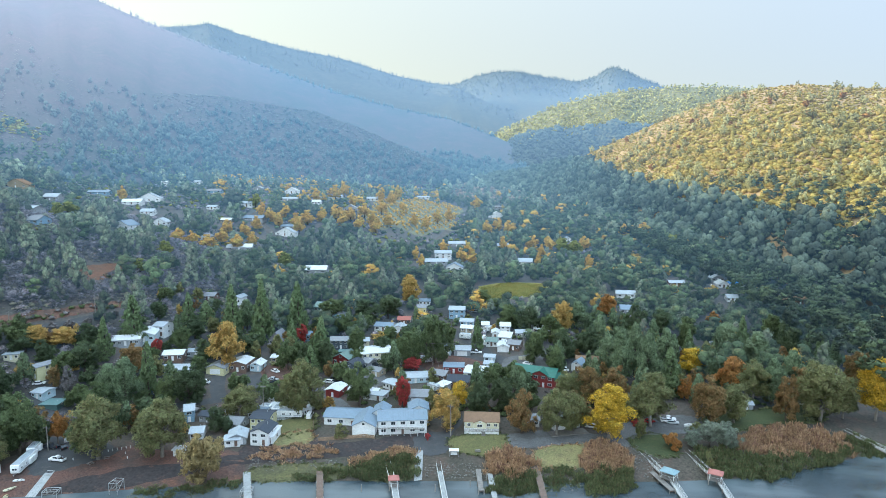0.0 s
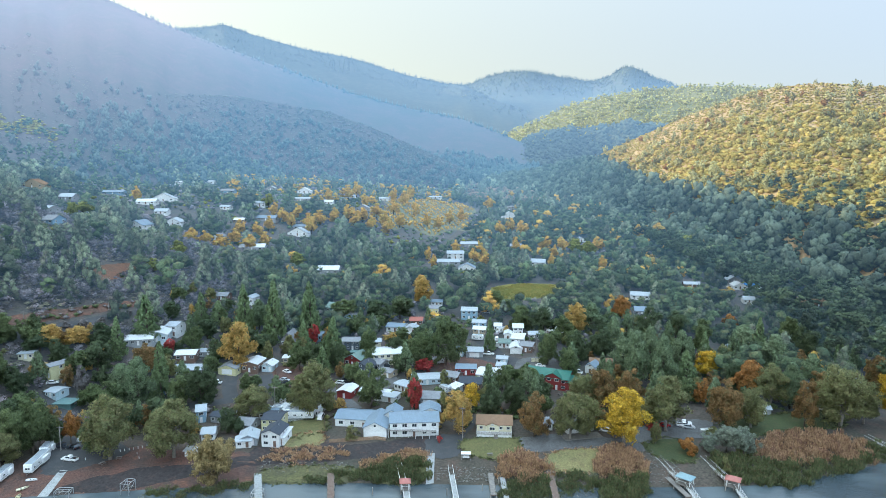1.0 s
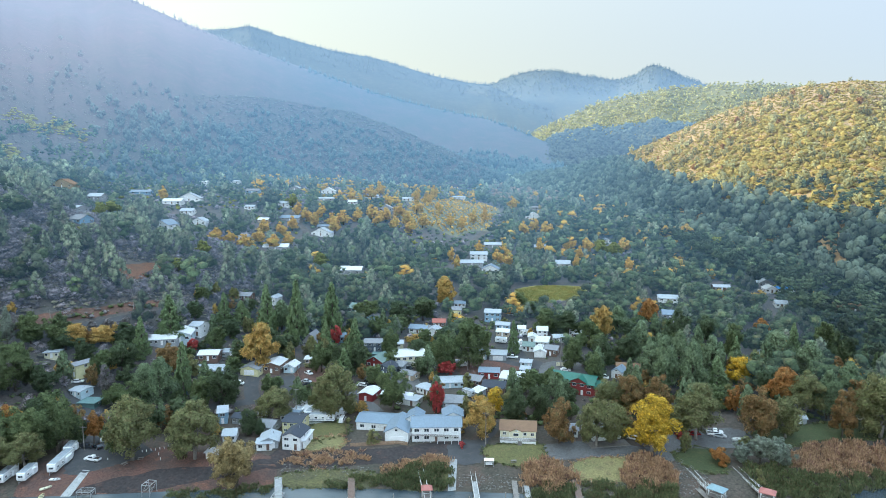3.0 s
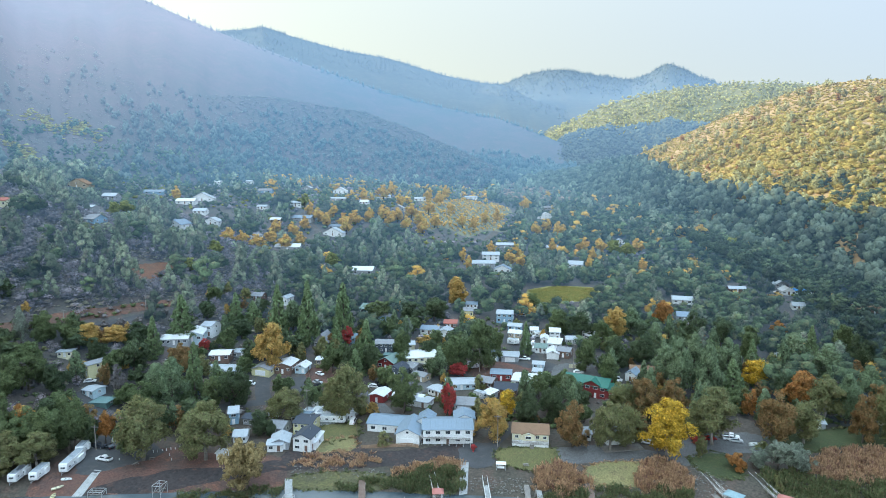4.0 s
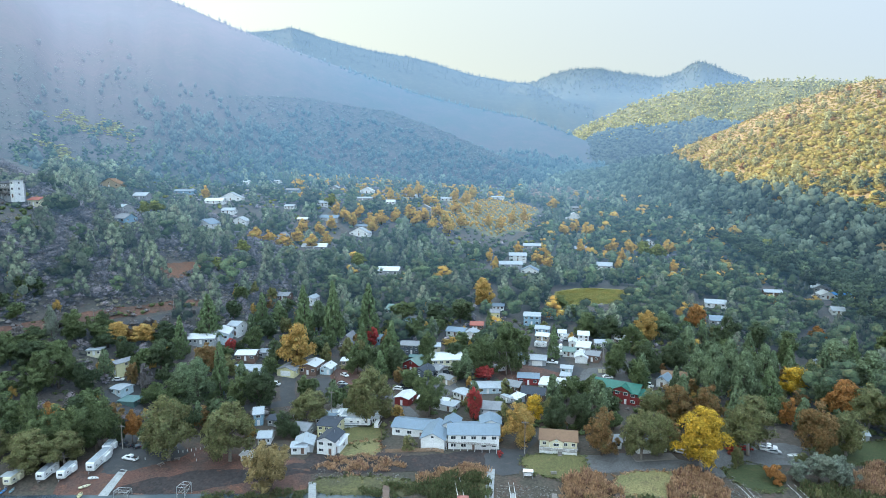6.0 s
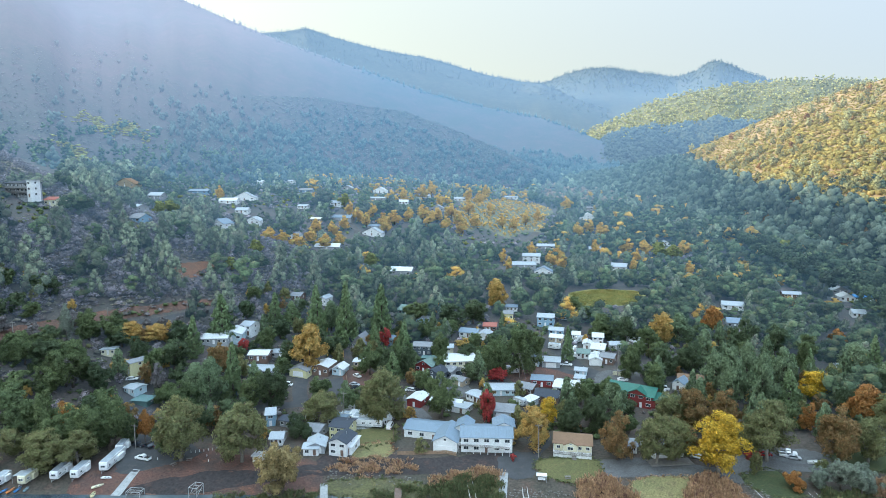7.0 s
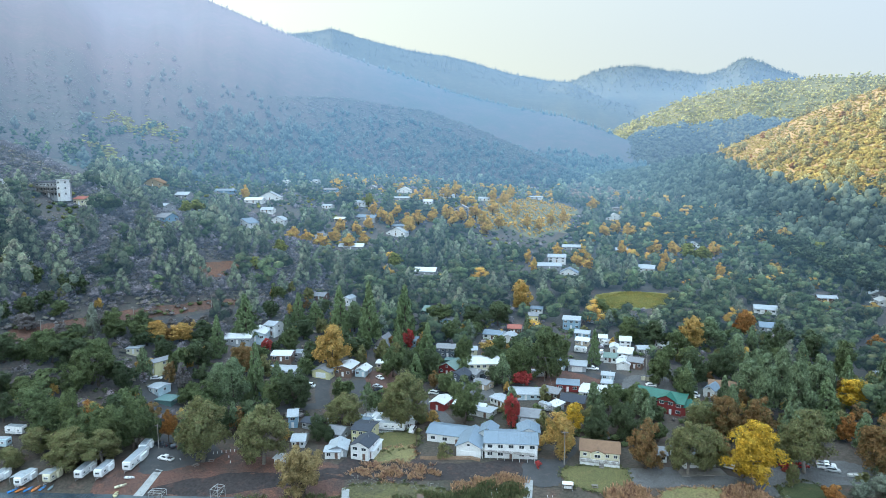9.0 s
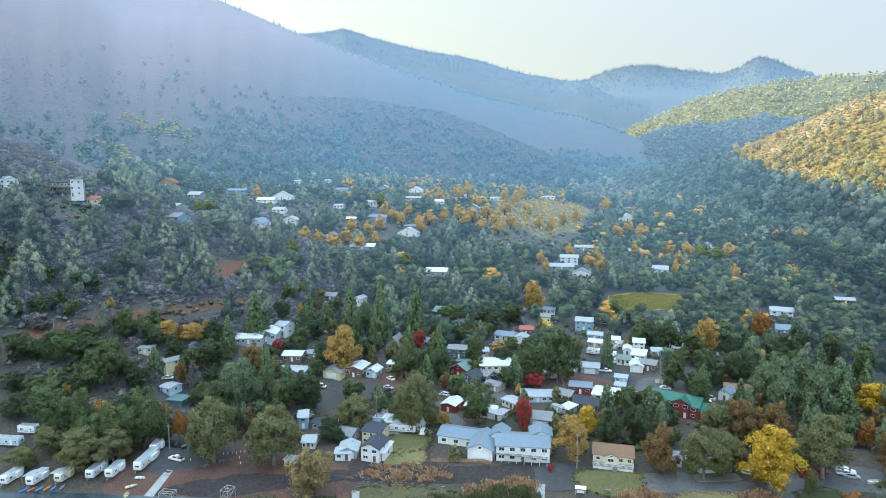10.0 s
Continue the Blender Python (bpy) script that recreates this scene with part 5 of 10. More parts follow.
def tufts(name, mat, places, heights, label, blades=46, spread_=0.8, seed=3, category="reeds"):
    """Clumps of reed or grass blades as one mesh."""
    rng = np.random.default_rng(seed)
    vs, fs, k = [], [], 0
    for p, h in zip(places, heights):
        a, r = rng.uniform(0, 6.283, blades), spread_ * np.sqrt(rng.uniform(0, 1, blades))
        b = np.stack([np.cos(a) * r, np.sin(a) * r, np.zeros(blades)], 1) + p
        hh = h * rng.uniform(0.65, 1.1, blades)
        tip = b + np.stack([np.cos(a) * r * 0.5 + rng.normal(0, 0.25, blades), np.sin(a) * r * 0.5 + rng.normal(0, 0.25, blades), hh], 1)
        t = rng.uniform(0, 6.283, blades)
        w = np.stack([np.cos(t), np.sin(t), 0 * t], 1) * rng.uniform(0.07, 0.16, (blades, 1))
        vs.append(np.stack([b - w * 0.6, b + w * 0.6, tip + w, tip - w], 1).reshape(-1, 3))
        fs.append(np.arange(blades)[:, None] * 4 + k + (0, 1, 2, 3))
        k += 4 * blades
    return tagged(new(name, arrays_mesh(name, np.concatenate(vs), np.concatenate(fs), mat)), label, category, kind="stuff")


def pile_post(x, y):
    ob = new("mooring_pile", Shape().tube((0, 0, -3), (0, 0, 2.2), 0.16, 0.14, 8).mesh("mooring_pile", POLE_WOOD))
    ob.matrix_basis = pose(x, y, 0)
    return tagged(ob, "brown wooden mooring pile standing in the shallows", "pile", "mooring piles")


def shore_bench(x, y, rz):
    ob = thing("swing_bench", x, y, rz, None, "white canopy swing bench on the landing", "bench")
    part("canopy", Shape().add([(-1.6, -0.9, 2.0), (1.6, -0.9, 2.0), (1.6, 0.9, 2.15), (-1.6, 0.9, 2.15), (-1.6, -0.9, 2.08), (1.6, -0.9, 2.08), (1.6, 0.9, 2.23), (-1.6, 0.9, 2.23)],
                               [(3, 2, 1, 0), (4, 5, 6, 7), (0, 1, 5, 4), (1, 2, 6, 5), (2, 3, 7, 6), (3, 0, 4, 7)]), WHITE, ob)
    for sx in (-1.4, 1.4):
        part("leg", Shape().tube((sx, -0.7, 0), (sx, 0, 2.05), 0.05, 0.05, 5).tube((sx, 0.7, 0), (sx, 0, 2.05), 0.05, 0.05, 5), STEEL, ob)
    part("seat", Shape().box(0, 0, 0.5, 2.2, 0.55, 0.08), WHITE, ob)
    part("backrest", Shape().box(0, 0.28, 0.58, 2.2, 0.08, 0.5), WHITE, ob)
    return ob


def reed_bed(ring, count, high, seed, label, mat=None, edge=None, blades=28):
    """Reeds over an outline on the shore: dry ones on the bank, green ones towards the water."""
    rng = np.random.default_rng(seed)
    r = np.array(ring, float)
    p = rng.uniform(r.min(0), r.max(0), (count * 3, 2))
    p = p[inside(p, list(map(tuple, ring)))][:count]
    p = p + rng.normal(0, 1.1, p.shape)
    z = np.maximum(ground_z(p[:, 0], p[:, 1]), -0.5)
    # drifts of tall stems with hollows between
    drift = np.sin(p[:, 0] * 0.55 + p[:, 1] * 0.35 + seed) * np.sin(p[:, 1] * 0.75 - p[:, 0] * 0.25)
    p, z, drift = p[drift > -0.72], z[drift > -0.72], drift[drift > -0.72]
    lump = 0.82 + 0.62 * drift + rng.uniform(-0.1, 0.15, len(p))
    tufts("reed_bed", mat or REED_TAN, np.column_stack([p, z]), high * lump.clip(0.35, 1.5), label, blades, 0.9, seed)


def grass_edges():
    """Unmown grass along the rims of the lawns and banks."""
    rng = np.random.default_rng(12)
    for mat, label in ((REED_GREEN, "unmown green grass round the lawns"), (REED_TAN, "dry grass round the yellow lawns")):
        places = []
        for ground, ring in EDGES:
            if (ground is DRY_GRASS) != (mat is REED_TAN):
                continue
            for a, b in zip(ring, ring[1:] + ring[:1]):
                for _ in range(max(1, int(np.hypot(*(b - a)) / 0.7))):
                    q = a + (b - a) * rng.uniform() + rng.normal(0, 0.5, 2)
                    places.append((q[0], q[1], max(float(ground_z(*q)), -0.2)))
        tufts("rough_grass", mat, np.array(places), rng.uniform(0.25, 0.6, len(places)), label, 14, 0.5, 5, "grass")


def stake(x, y):
    ob = new("marker_post", Shape().box(0, 0, -0.2, 0.14, 0.14, 1.1).mesh("marker_post", WHITE))
    ob.matrix_basis = pose(x, y, float(ground_z(x, y)))
    return tagged(ob, "short white wooden post marking the lot's edge", "post", "marker posts")


def picnic_table(x, y, rz):
    ob = thing("picnic_table", x, y, rz, None, "weathered wooden picnic table on fallen leaves", "table", "picnic tables")
    part("tabletop", Shape().box(0, 0, 0.7, 1.8, 0.75, 0.06), DECKING, ob)
    for sy in (-0.7, 0.7):
        part("bench", Shape().box(0, sy, 0.42, 1.8, 0.28, 0.05), DECKING, ob)
    for sx in (-0.65, 0.65):
        part("leg", Shape().tube((sx, -0.7, 0), (sx, 0.25, 0.72), 0.05, 0.05, 4).tube((sx, 0.7, 0), (sx, -0.25, 0.72), 0.05, 0.05, 4).box(sx, 0, 0.36, 0.08, 1.6, 0.06), DECKING, ob)
    return ob


def shore_stones(ring, count, seed):
    """Loose stones on the bank, as one mesh."""
    rng = np.random.default_rng(seed)
    r = np.array(ring, float)
    p = rng.uniform(r.min(0), r.max(0), (count * 3, 2))
    p = p[inside(p, list(map(tuple, ring)))][:count]
    vs, fs, k = [], [], 0
    for x, y in p:
        v = OCT_V * rng.uniform(0.6, 1.2, (6, 1)) * rng.uniform(0.15, 0.5) * (1, 1, 0.6) + (x, y, max(float(ground_z(x, y)), -0.15) + 0.05)
        vs.append(v), fs.append(OCT_F + k)
        k += 6
    tagged(new("stones", arrays_mesh("stones", np.concatenate(vs), np.concatenate(fs), ROCKS)), "loose grey stones along the bank", "stones", kind="stuff")


# ---------- the place, thing by thing ----------
# ground cover
patch("shore_lot", [(-138.9, 177.8), (-137.6, 201.3), (-113.7, 206.1), (-87.3, 203.0), (-70.4, 203.4), (-64.7, 189.0), (-83.7, 182.2), (-112.8, 179.1)], LEAF_LITTER, "reddish fallen leaves over the lakeside lot", category='lot')
patch("shore_lane", [(-124.3, 180.2), (-103.9, 191.7), (-83.6, 196.0), (-67.2, 202.1), (-45.4, 205.3), (-16.4, 213.3), (-13.8, 208.1), (-43.9, 198.8), (-68.6, 195.7), (-94.9, 185.1), (-113.4, 177.4)], DARK_SHORE, "dark gravel lane along the shore", category='lane', lift=0.1)
patch("shore_lane", [(-69.0, 207.4), (-54.9, 212.6), (-35.1, 210.6), (-12.9, 216.3), (-7.0, 213.0), (-15.7, 204.5), (-44.0, 199.3), (-65.7, 197.8)], DARK_SHORE, "dark earth strip along the shore", category='lane', lift=0.09)
patch("parking_lot", [(-141.0, 209.8), (-128.4, 213.0), (-110.3, 203.2), (-118.1, 193.3), (-129.3, 187.4), (-136.4, 200.2)], ASPHALT, "dark asphalt parking lot by the trailers", category='parking lot', lift=0.12)
patch("boat_ramp", [(-125.7, 190.2), (-123.2, 189.9), (-122.1, 178.3), (-125.1, 178.3)], CONCRETE, "pale concrete boat ramp", category='ramp', lift=0.16, sharp=True)
patch("boat_ramp", [(-11.0, 205.1), (-8.3, 205.1), (-8.0, 190.2), (-10.4, 189.5)], CONCRETE, "concrete boat launch running into the lake", category='ramp', lift=0.16, sharp=True)
patch("lawn", [(1.4, 214.5), (18.4, 217.3), (20.6, 210.1), (17.3, 202.1), (5.9, 203.1), (0.6, 208.3)], LAWN, "mown lawn in front of the cream house", category='lawn', lift=0.12)
patch("lawn", [(30.0, 206.6), (47.3, 210.2), (49.1, 202.8), (44.3, 196.3), (30.3, 196.7)], DRY_GRASS, "dry yellow grass by the shore", category='grass', lift=0.12)
patch("lawn", [(-60.3, 214.1), (-50.7, 219.3), (-46.8, 211.4), (-53.6, 207.8), (-59.0, 207.6)], DRY_GRASS, "dry garden grass", category='grass', lift=0.13)
patch("lawn", [(-66.7, 225.1), (-51.2, 230.1), (-48.7, 219.5), (-60.3, 214.1)], LAWN, "small green garden lawn", category='lawn', lift=0.12)
patch("lawn", [(64.7, 215.3), (73.6, 218.8), (78.4, 209.7), (74.8, 202.1), (67.0, 203.7), (62.5, 211.3)], GREEN_LAWN, "green lawn by the dock", category='lawn', lift=0.12)
patch("lawn", [(94.1, 230.3), (110.4, 238.5), (140.9, 246.7), (144.4, 237.4), (135.5, 229.5), (120.0, 227.5), (100.4, 220.7)], GREEN_LAWN, "wide green lakeside lawn", category='lawn', lift=0.12)
patch("bank", [(-63.2, 192.9), (-49.9, 197.2), (-33.2, 196.3), (-27.2, 192.5), (-41.0, 189.7), (-60.1, 188.4)], MARSH, "green weedy bank at the waterline", category='bank', lift=0.14)
patch("bank", [(-28.1, 199.0), (-13.6, 202.5), (-10.4, 195.3), (-12.7, 190.1), (-25.1, 190.0)], MARSH, "green weedy bank at the waterline", category='bank', lift=0.13)
patch("driveway", [(-11.0, 216.5), (-1.4, 219.6), (3.4, 228.9), (0.3, 240.7), (-3.9, 242.8), (1.4, 243.3), (5.4, 229.1), (0.5, 213.7), (-1.2, 203.1), (-10.5, 203.6)], ASPHALT, "grey asphalt drive down to the shore", category='driveway', lift=0.14)
patch("gravel_yard", [(19.2, 215.4), (36.7, 221.0), (57.9, 217.4), (80.7, 226.1), (77.4, 216.8), (60.9, 208.8), (38.1, 208.0), (20.4, 207.7)], GRAVEL, "grey gravel yard behind the shore", category='yard', lift=0.1)
patch("gravel_yard", [(66.6, 229.6), (87.6, 235.3), (95.7, 228.8), (88.3, 220.5), (67.3, 217.6), (59.9, 219.7)], GRAVEL, "grey gravel parking area", category='yard', lift=0.13)
road("road", [(-58.1, 259.7), (-75.4, 253.3), (-92.3, 247.6), (-107.9, 240.6), (-121.8, 236.1), (-143.1, 233.2), (-155.3, 224.3)], 6, ASPHALT, "grey village road")
road("road", [(-92.3, 247.6), (-98.0, 259.3), (-101.9, 272.9)], 6, ASPHALT, "short asphalt side street")
road("road", [(-78.8, 252.9), (-83.6, 263.8), (-87.9, 273.3)], 8, ASPHALT, "short asphalt court between houses")
road("road", [(-40.3, 239.5), (-53.1, 258.5), (-58.1, 259.7)], 5, GRAVEL, "gravel back lane")
road("road", [(28.3, 295.1), (18.7, 306.7), (11.2, 325.8), (2.7, 337.2), (-3.5, 349.1), (-10.1, 362.5)], 7, ASPHALT, "grey village street")
road("road", [(28.3, 295.1), (20.6, 294.7), (7.9, 302.4), (-0.0, 297.7), (-10.0, 285.3)], 6, ASPHALT, "grey village street bend")
road("road", [(53.2, 308.1), (38.5, 295.7), (28.3, 295.1)], 6, ASPHALT, "grey village street")
patch("gravel_yard", [(28.7, 300.3), (44.6, 303.4), (47.2, 287.4), (36.4, 278.8), (24.9, 285.6)], GRAVEL, "bare gravel yard by the green-roofed barn", category='yard', lift=0.13)
road("road", [(-222.8, 209.5), (-212.4, 225.8), (-204.9, 240.2), (-196.2, 252.0), (-188.0, 262.9), (-175.5, 277.2), (-168.9, 289.6), (-160.9, 307.2)], 3.6, ASPHALT, "highway along the hillside cut")
patch("cutting", [(-221.1, 234.5), (-212.0, 247.5), (-202.8, 259.4), (-194.5, 270.4), (-182.6, 286.4), (-176.0, 299.5), (-167.0, 315.9), (-164.2, 310.7), (-171.9, 292.7), (-178.4, 279.9), (-190.7, 265.2), (-198.8, 254.2), (-207.5, 242.3), (-215.0, 228.1)], CUT_EARTH, "red earth cutting above the road", category='bank', lift=0.2, keep_clear=False)
CLEAR.extend((x, y, 8.0, 4.5, 12.0) for x, y in ((-218, 231), (-209.8, 245), (-200.8, 257), (-192.6, 268), (-180.5, 283), (-174, 296), (-165.6, 313)))
patch("red_clearing", [(-201.5, 327.0), (-197.9, 342.3), (-190.0, 361.4), (-184.9, 348.7), (-184.4, 332.9), (-191.0, 322.4)], RED_EARTH, "bare red earth on the hillside", category='clearing', lift=0.2, cell=4.0)
patch("meadow", [(20.6, 423.6), (40.7, 435.1), (66.1, 430.4), (61.2, 409.0), (40.8, 397.6), (20.3, 401.0)], FIELD, "open yellow-green meadow among the trees", category='meadow', lift=0.15, cell=4.0)
MEADOW = [(20.6, 423.6), (40.7, 435.1), (66.1, 430.4), (61.2, 409.0), (40.8, 397.6), (20.3, 401.0)]
ORCHARD_RING = [(-88.0, 628.0), (-84.0, 690.0), (-92.0, 742.0), (-60.0, 800.0), (-48.0, 876.0), (-18.0, 850.0), (-8.0, 884.0), (16.0, 800.0), (4.0, 735.0), (8.0, 668.0), (-14.1, 640.0), (-28.0, 588.0), (-52.0, 604.0), (-66.0, 590.0)]
patch("orchard", ORCHARD_RING, ORCHARD, "yellow orchard floor on the valley bottom", category='orchard', lift=0.12, cell=8.0)
road("road", [(-163.3, 509.3), (-156.4, 542.5), (-170.2, 563.4), (-182.0, 584.2), (-179.1, 630.8)], 7, GRAVEL, "pale road curving among far houses")
road("road", [(-30.3, 468.0), (-12.3, 581.8), (-2.5, 654.5)], 6, GRAVEL, "pale valley road")
patch("yard", [(-44.7, 286.1), (-33.1, 286.4), (-27.2, 267.9), (-35.8, 260.6), (-45.0, 266.0)], GRAVEL, "gravel yard behind the white house", category='yard', lift=0.13)
patch("yard", [(-85.5, 281.8), (-74.7, 285.7), (-66.0, 271.9), (-70.8, 262.3), (-79.6, 267.1)], LEAF_LITTER, "bare brown yard with a wooden fence", category='yard', lift=0.13)
patch("yard", [(-162.2, 234.3), (-151.7, 247.2), (-143.4, 241.3), (-141.1, 230.0), (-153.3, 224.6)], ASPHALT, "dark paved yard", category='yard', lift=0.14)
patch("yard", [(-70.6, 237.7), (-55.8, 249.5), (-52.2, 238.9), (-59.6, 229.6), (-68.9, 228.9)], CONCRETE, "concrete trailer pads", category='yard', lift=0.14)
patch("yard", [(-16.2, 304.6), (-2.8, 306.1), (15.5, 294.4), (10.0, 284.1), (-9.9, 283.1)], LEAF_LITTER, "bare earth beside the street", category='yard', lift=0.12)

# houses of the waterfront
house(-63.8, 211.6, -6, 6.2, 8.4, 4.5, WHITE, ROOF_DARK, "pale two-storey house with a dark gable roof and teal garage doors", ridge_along='y', pitch=24, storeys=2, panes=2)
house(-60.8, 212.4, -6, 2.6, 7.2, 2.6, WHITE, ROOF_WHITE, "small white lean-to beside the dark-roofed house", style='shed', pitch=6, panes=1)
house(-67.5, 223.5, -4, 6.8, 8.4, 4.32, YELLOW_WALL, ROOF_DARK, "cream-yellow house with a dark low roof", pitch=10, storeys=2, panes=3)
house(-72.8, 211.4, 12, 6.1, 7.2, 2.34, GREY_WALL, ROOF_PALE, "small grey cabin with a pale gable roof", ridge_along='y', pitch=24, panes=2)
house(-77.2, 222.8, -10, 6.0, 7.2, 2.34, GREY_WALL, ROOF_GREY, "low grey cabin under the trees")
house(-71.9, 233.2, -8, 6.3, 7.2, 2.34, WHITE, ROOF_BLUE, "mobile home with a pale blue roof", pitch=9)
house(-67.3, 237.1, -8, 3.8, 6.0, 2.25, WHITE, ROOF_WHITE, "small white mobile home beside the village trees", style='flat')
house(-63.3, 233.8, 6, 5.5, 4.8, 2.25, WHITE, ROOF_WHITE, "white mobile home with a flat roof", style='flat')
house(-57.8, 234.1, 6, 4.2, 4.8, 2.25, WHITE, ROOF_PALE, "pale mobile home in a row", style='flat')
house(-97.0, 229.3, 20, 3.3, 7.2, 4.32, BLUE_WALL, ROOF_PALE, "narrow blue two-storey house behind trees", storeys=2, panes=1)
house(-87.9, 214.5, 10, 4.3, 6.0, 2.34, WHITE, ROOF_PALE, "small white cabin behind the trees")
house(-88.8, 201.4, 0, 3.0, 3.0, 2.07, WHITE, ROOF_WHITE, "small white shed by the shore lane", style='flat', panes=1)

# the lodge: one long building of several wings
lodge = thing("lodge", -29.1, 214.8, -2, None, "long white lakeside lodge with pale blue metal roofs", "house", "houses of the village")
volume(lodge, 17, 9.5, 3.2, WHITE, ROOF_BLUE, "gable", "x", 16, ox=-8.0, oy=13.2, turn=-4, panes=4, seams=True)
volume(lodge, 8, 13, 3.8, WHITE, ROOF_BLUE, "gable", "y", 26, ox=-0.6, oy=6.5, panes=2, garage=True, seams=True)
volume(lodge, 17, 11, 5.2, WHITE, ROOF_BLUE, "gable", "x", 15, ox=12.2, oy=7.9, turn=8, storeys=2, panes=5, seams=True)
volume(lodge, 7, 7, 6.2, WHITE, ROOF_BLUE, "gable", "y", 22, ox=17.5, oy=13.5, turn=8, storeys=2, panes=2, seams=True)
volume(lodge, 5.5, 7, 5.4, WHITE, ROOF_BLUE, "gable", "y", 30, ox=4.2, oy=12, storeys=2, panes=1, seams=True)
deck(lodge, 12.4, 1.4, 2.7, 17, 1.6)

# houses of the waterfront, continued
cottage = thing("house", 12.0, 219.7, -3, None, "cream lakeside cottage with a brown roof and white deck", "house", "houses of the village")
volume(cottage, 12.2, 9, 3.5, CREAM, ROOF_BROWN, "gable", "x", 20, oy=4.5, base=0.0, panes=0, doors=0)
volume(cottage, 4.4, 2.0, 3.3, CREAM, ROOF_BROWN, "gable", "y", 24, ox=-0.6, oy=0.2, panes=0, doors=0, over=0.3)
window(cottage, -4.6, -0.06, 1.75, 1.2, 1.1, 0)
window(cottage, -0.7, -0.88, 1.75, 1.9, 1.1, 0)
window(cottage, 2.4, -0.06, 1.75, 1.2, 1.1, 0)
window(cottage, 4.9, -0.06, 1.75, 1.2, 1.1, 0)
deck(cottage, 0, -1.7, 1.15, 12.2, 2.6)
part("deck_skirt", Shape().box(0, -2.7, -0.4, 12.2, 0.08, 1.4), WHITE, cottage)
part("steps", Shape().box(0.6, -3.2, -0.3, 1.4, 0.4, 1.3).box(0.6, -3.6, -0.3, 1.4, 0.4, 0.9).box(0.6, -4.0, -0.3, 1.4, 0.4, 0.5), DECKING, cottage)
house(29.3, 225.8, 4, 7.0, 6.0, 2.43, WHITE, ROOF_GREY, "small white cottage with a grey roof and porch", pitch=18)
house(41.3, 226.2, 18, 10.3, 9.6, 2.88, WHITE, ROOF_PALE, "white house with a covered porch on a low deck", pitch=20, panes=4)
porch = thing("deck_terrace", 42.6, 218.7, 14, None, "low grey wooden terrace in front of the white house", "deck")
part("platform", Shape().box(0, 0, -0.3, 14, 4.5, 0.55), DECKING, porch)
barn = thing("barn", 35.7, 264.3, -24, None, "dark red barn with a bright green metal roof", "barn")
volume(barn, 19, 11, 4.8, RED_WALL, ROOF_GREEN, "gable", "x", 22, oy=5.5, storeys=2, panes=5)
volume(barn, 12.5, 9.5, 3.8, RED_WALL, ROOF_GREEN, "gable", "x", 20, ox=15.5, oy=4.9, panes=3)
volume(barn, 6.5, 5.5, 5.4, RED_WALL, ROOF_GREEN, "gable", "y", 26, ox=3.2, oy=2.5, storeys=2, panes=2)
house(28.6, 274.4, -30, 7.1, 7.2, 2.34, GREY_WALL, ROOF_DARK, "low dark-roofed shed beside the barn")

# houses of the village
house(-35.8, 298.0, 14, 14.1, 12.6, 5.08, CREAM, ROOF_WHITE, "large cream two-storey house with a white roof and balcony", pitch=10, storeys=2, panes=5)
balcony = thing("balcony", -34.1, 289.9, 14, None, "white wooden balcony on the front of the cream house", "balcony")
deck(balcony, 0, 0, 2.9, 7, 1.6)
house(-49.2, 293.1, -20, 8.3, 9.6, 3.24, RED_WALL, ROOF_MOSS, "red house with white trim and a grey-green roof", ridge_along='y', pitch=28, storeys=1, panes=3)
house(-44.2, 284.4, -18, 8.1, 8.4, 2.7, DARK_WALL, ROOF_DARK, "slate-blue house with a dark gable roof and white trim", ridge_along='y', pitch=26, panes=3)
house(-38.3, 290.0, -30, 6.7, 7.2, 2.52, GREY_WALL, ROOF_GREY, "low grey house behind the cars")
house(-46.5, 254.8, -14, 5.9, 8.4, 2.88, RED_WALL, ROOF_WHITE, "dark red shed with a white roof", ridge_along='y', pitch=14, panes=1)
house(-23.2, 261.8, -38, 7.9, 6.0, 2.52, WHITE, ROOF_PALE, "white mobile home with a pale metal roof", pitch=8, panes=4)
house(-15.0, 271.0, 8, 12.8, 8.4, 2.34, PALE_BLUE, ROOF_PALE, "long low house with a pale blue-grey roof", pitch=9, panes=5)
house(-3.7, 272.9, -22, 6.7, 7.2, 2.34, BROWN_WALL, ROOF_GREY, "small brown cabin with a grey roof", pitch=20)
house(-2.3, 259.3, -40, 4.1, 4.8, 2.07, GREY_WALL, ROOF_WHITE, "small shed with a white roof", style='shed', pitch=8, panes=1)
house(2.2, 281.4, -2, 8.8, 7.2, 2.88, RED_WALL, ROOF_BLUE, "red cottage with a blue-grey flat roof", pitch=6, panes=3)
house(12.7, 277.2, -12, 10.0, 10.8, 2.16, WHITE, ROOF_WHITE, "white low building with a broad white roof", pitch=9, panes=2)
house(18.6, 287.2, -15, 4.0, 4.8, 2.07, PALE_BLUE, ROOF_PALE, "small pale shed beside the village trees")
house(4.5, 265.5, -12, 9.2, 8.4, 2.34, BROWN_WALL, ROOF_DARK, "low brown house under trees")
house(-11.7, 244.7, -4, 7.2, 8.4, 4.14, GREY_WALL, ROOF_GREY, "grey two-storey house with a shallow roof", pitch=14, storeys=2, panes=3)
house(-10.0, 230.6, 0, 4.8, 6.0, 2.34, TAN_WALL, ROOF_BROWN, "small tan cabin behind golden shrubs")
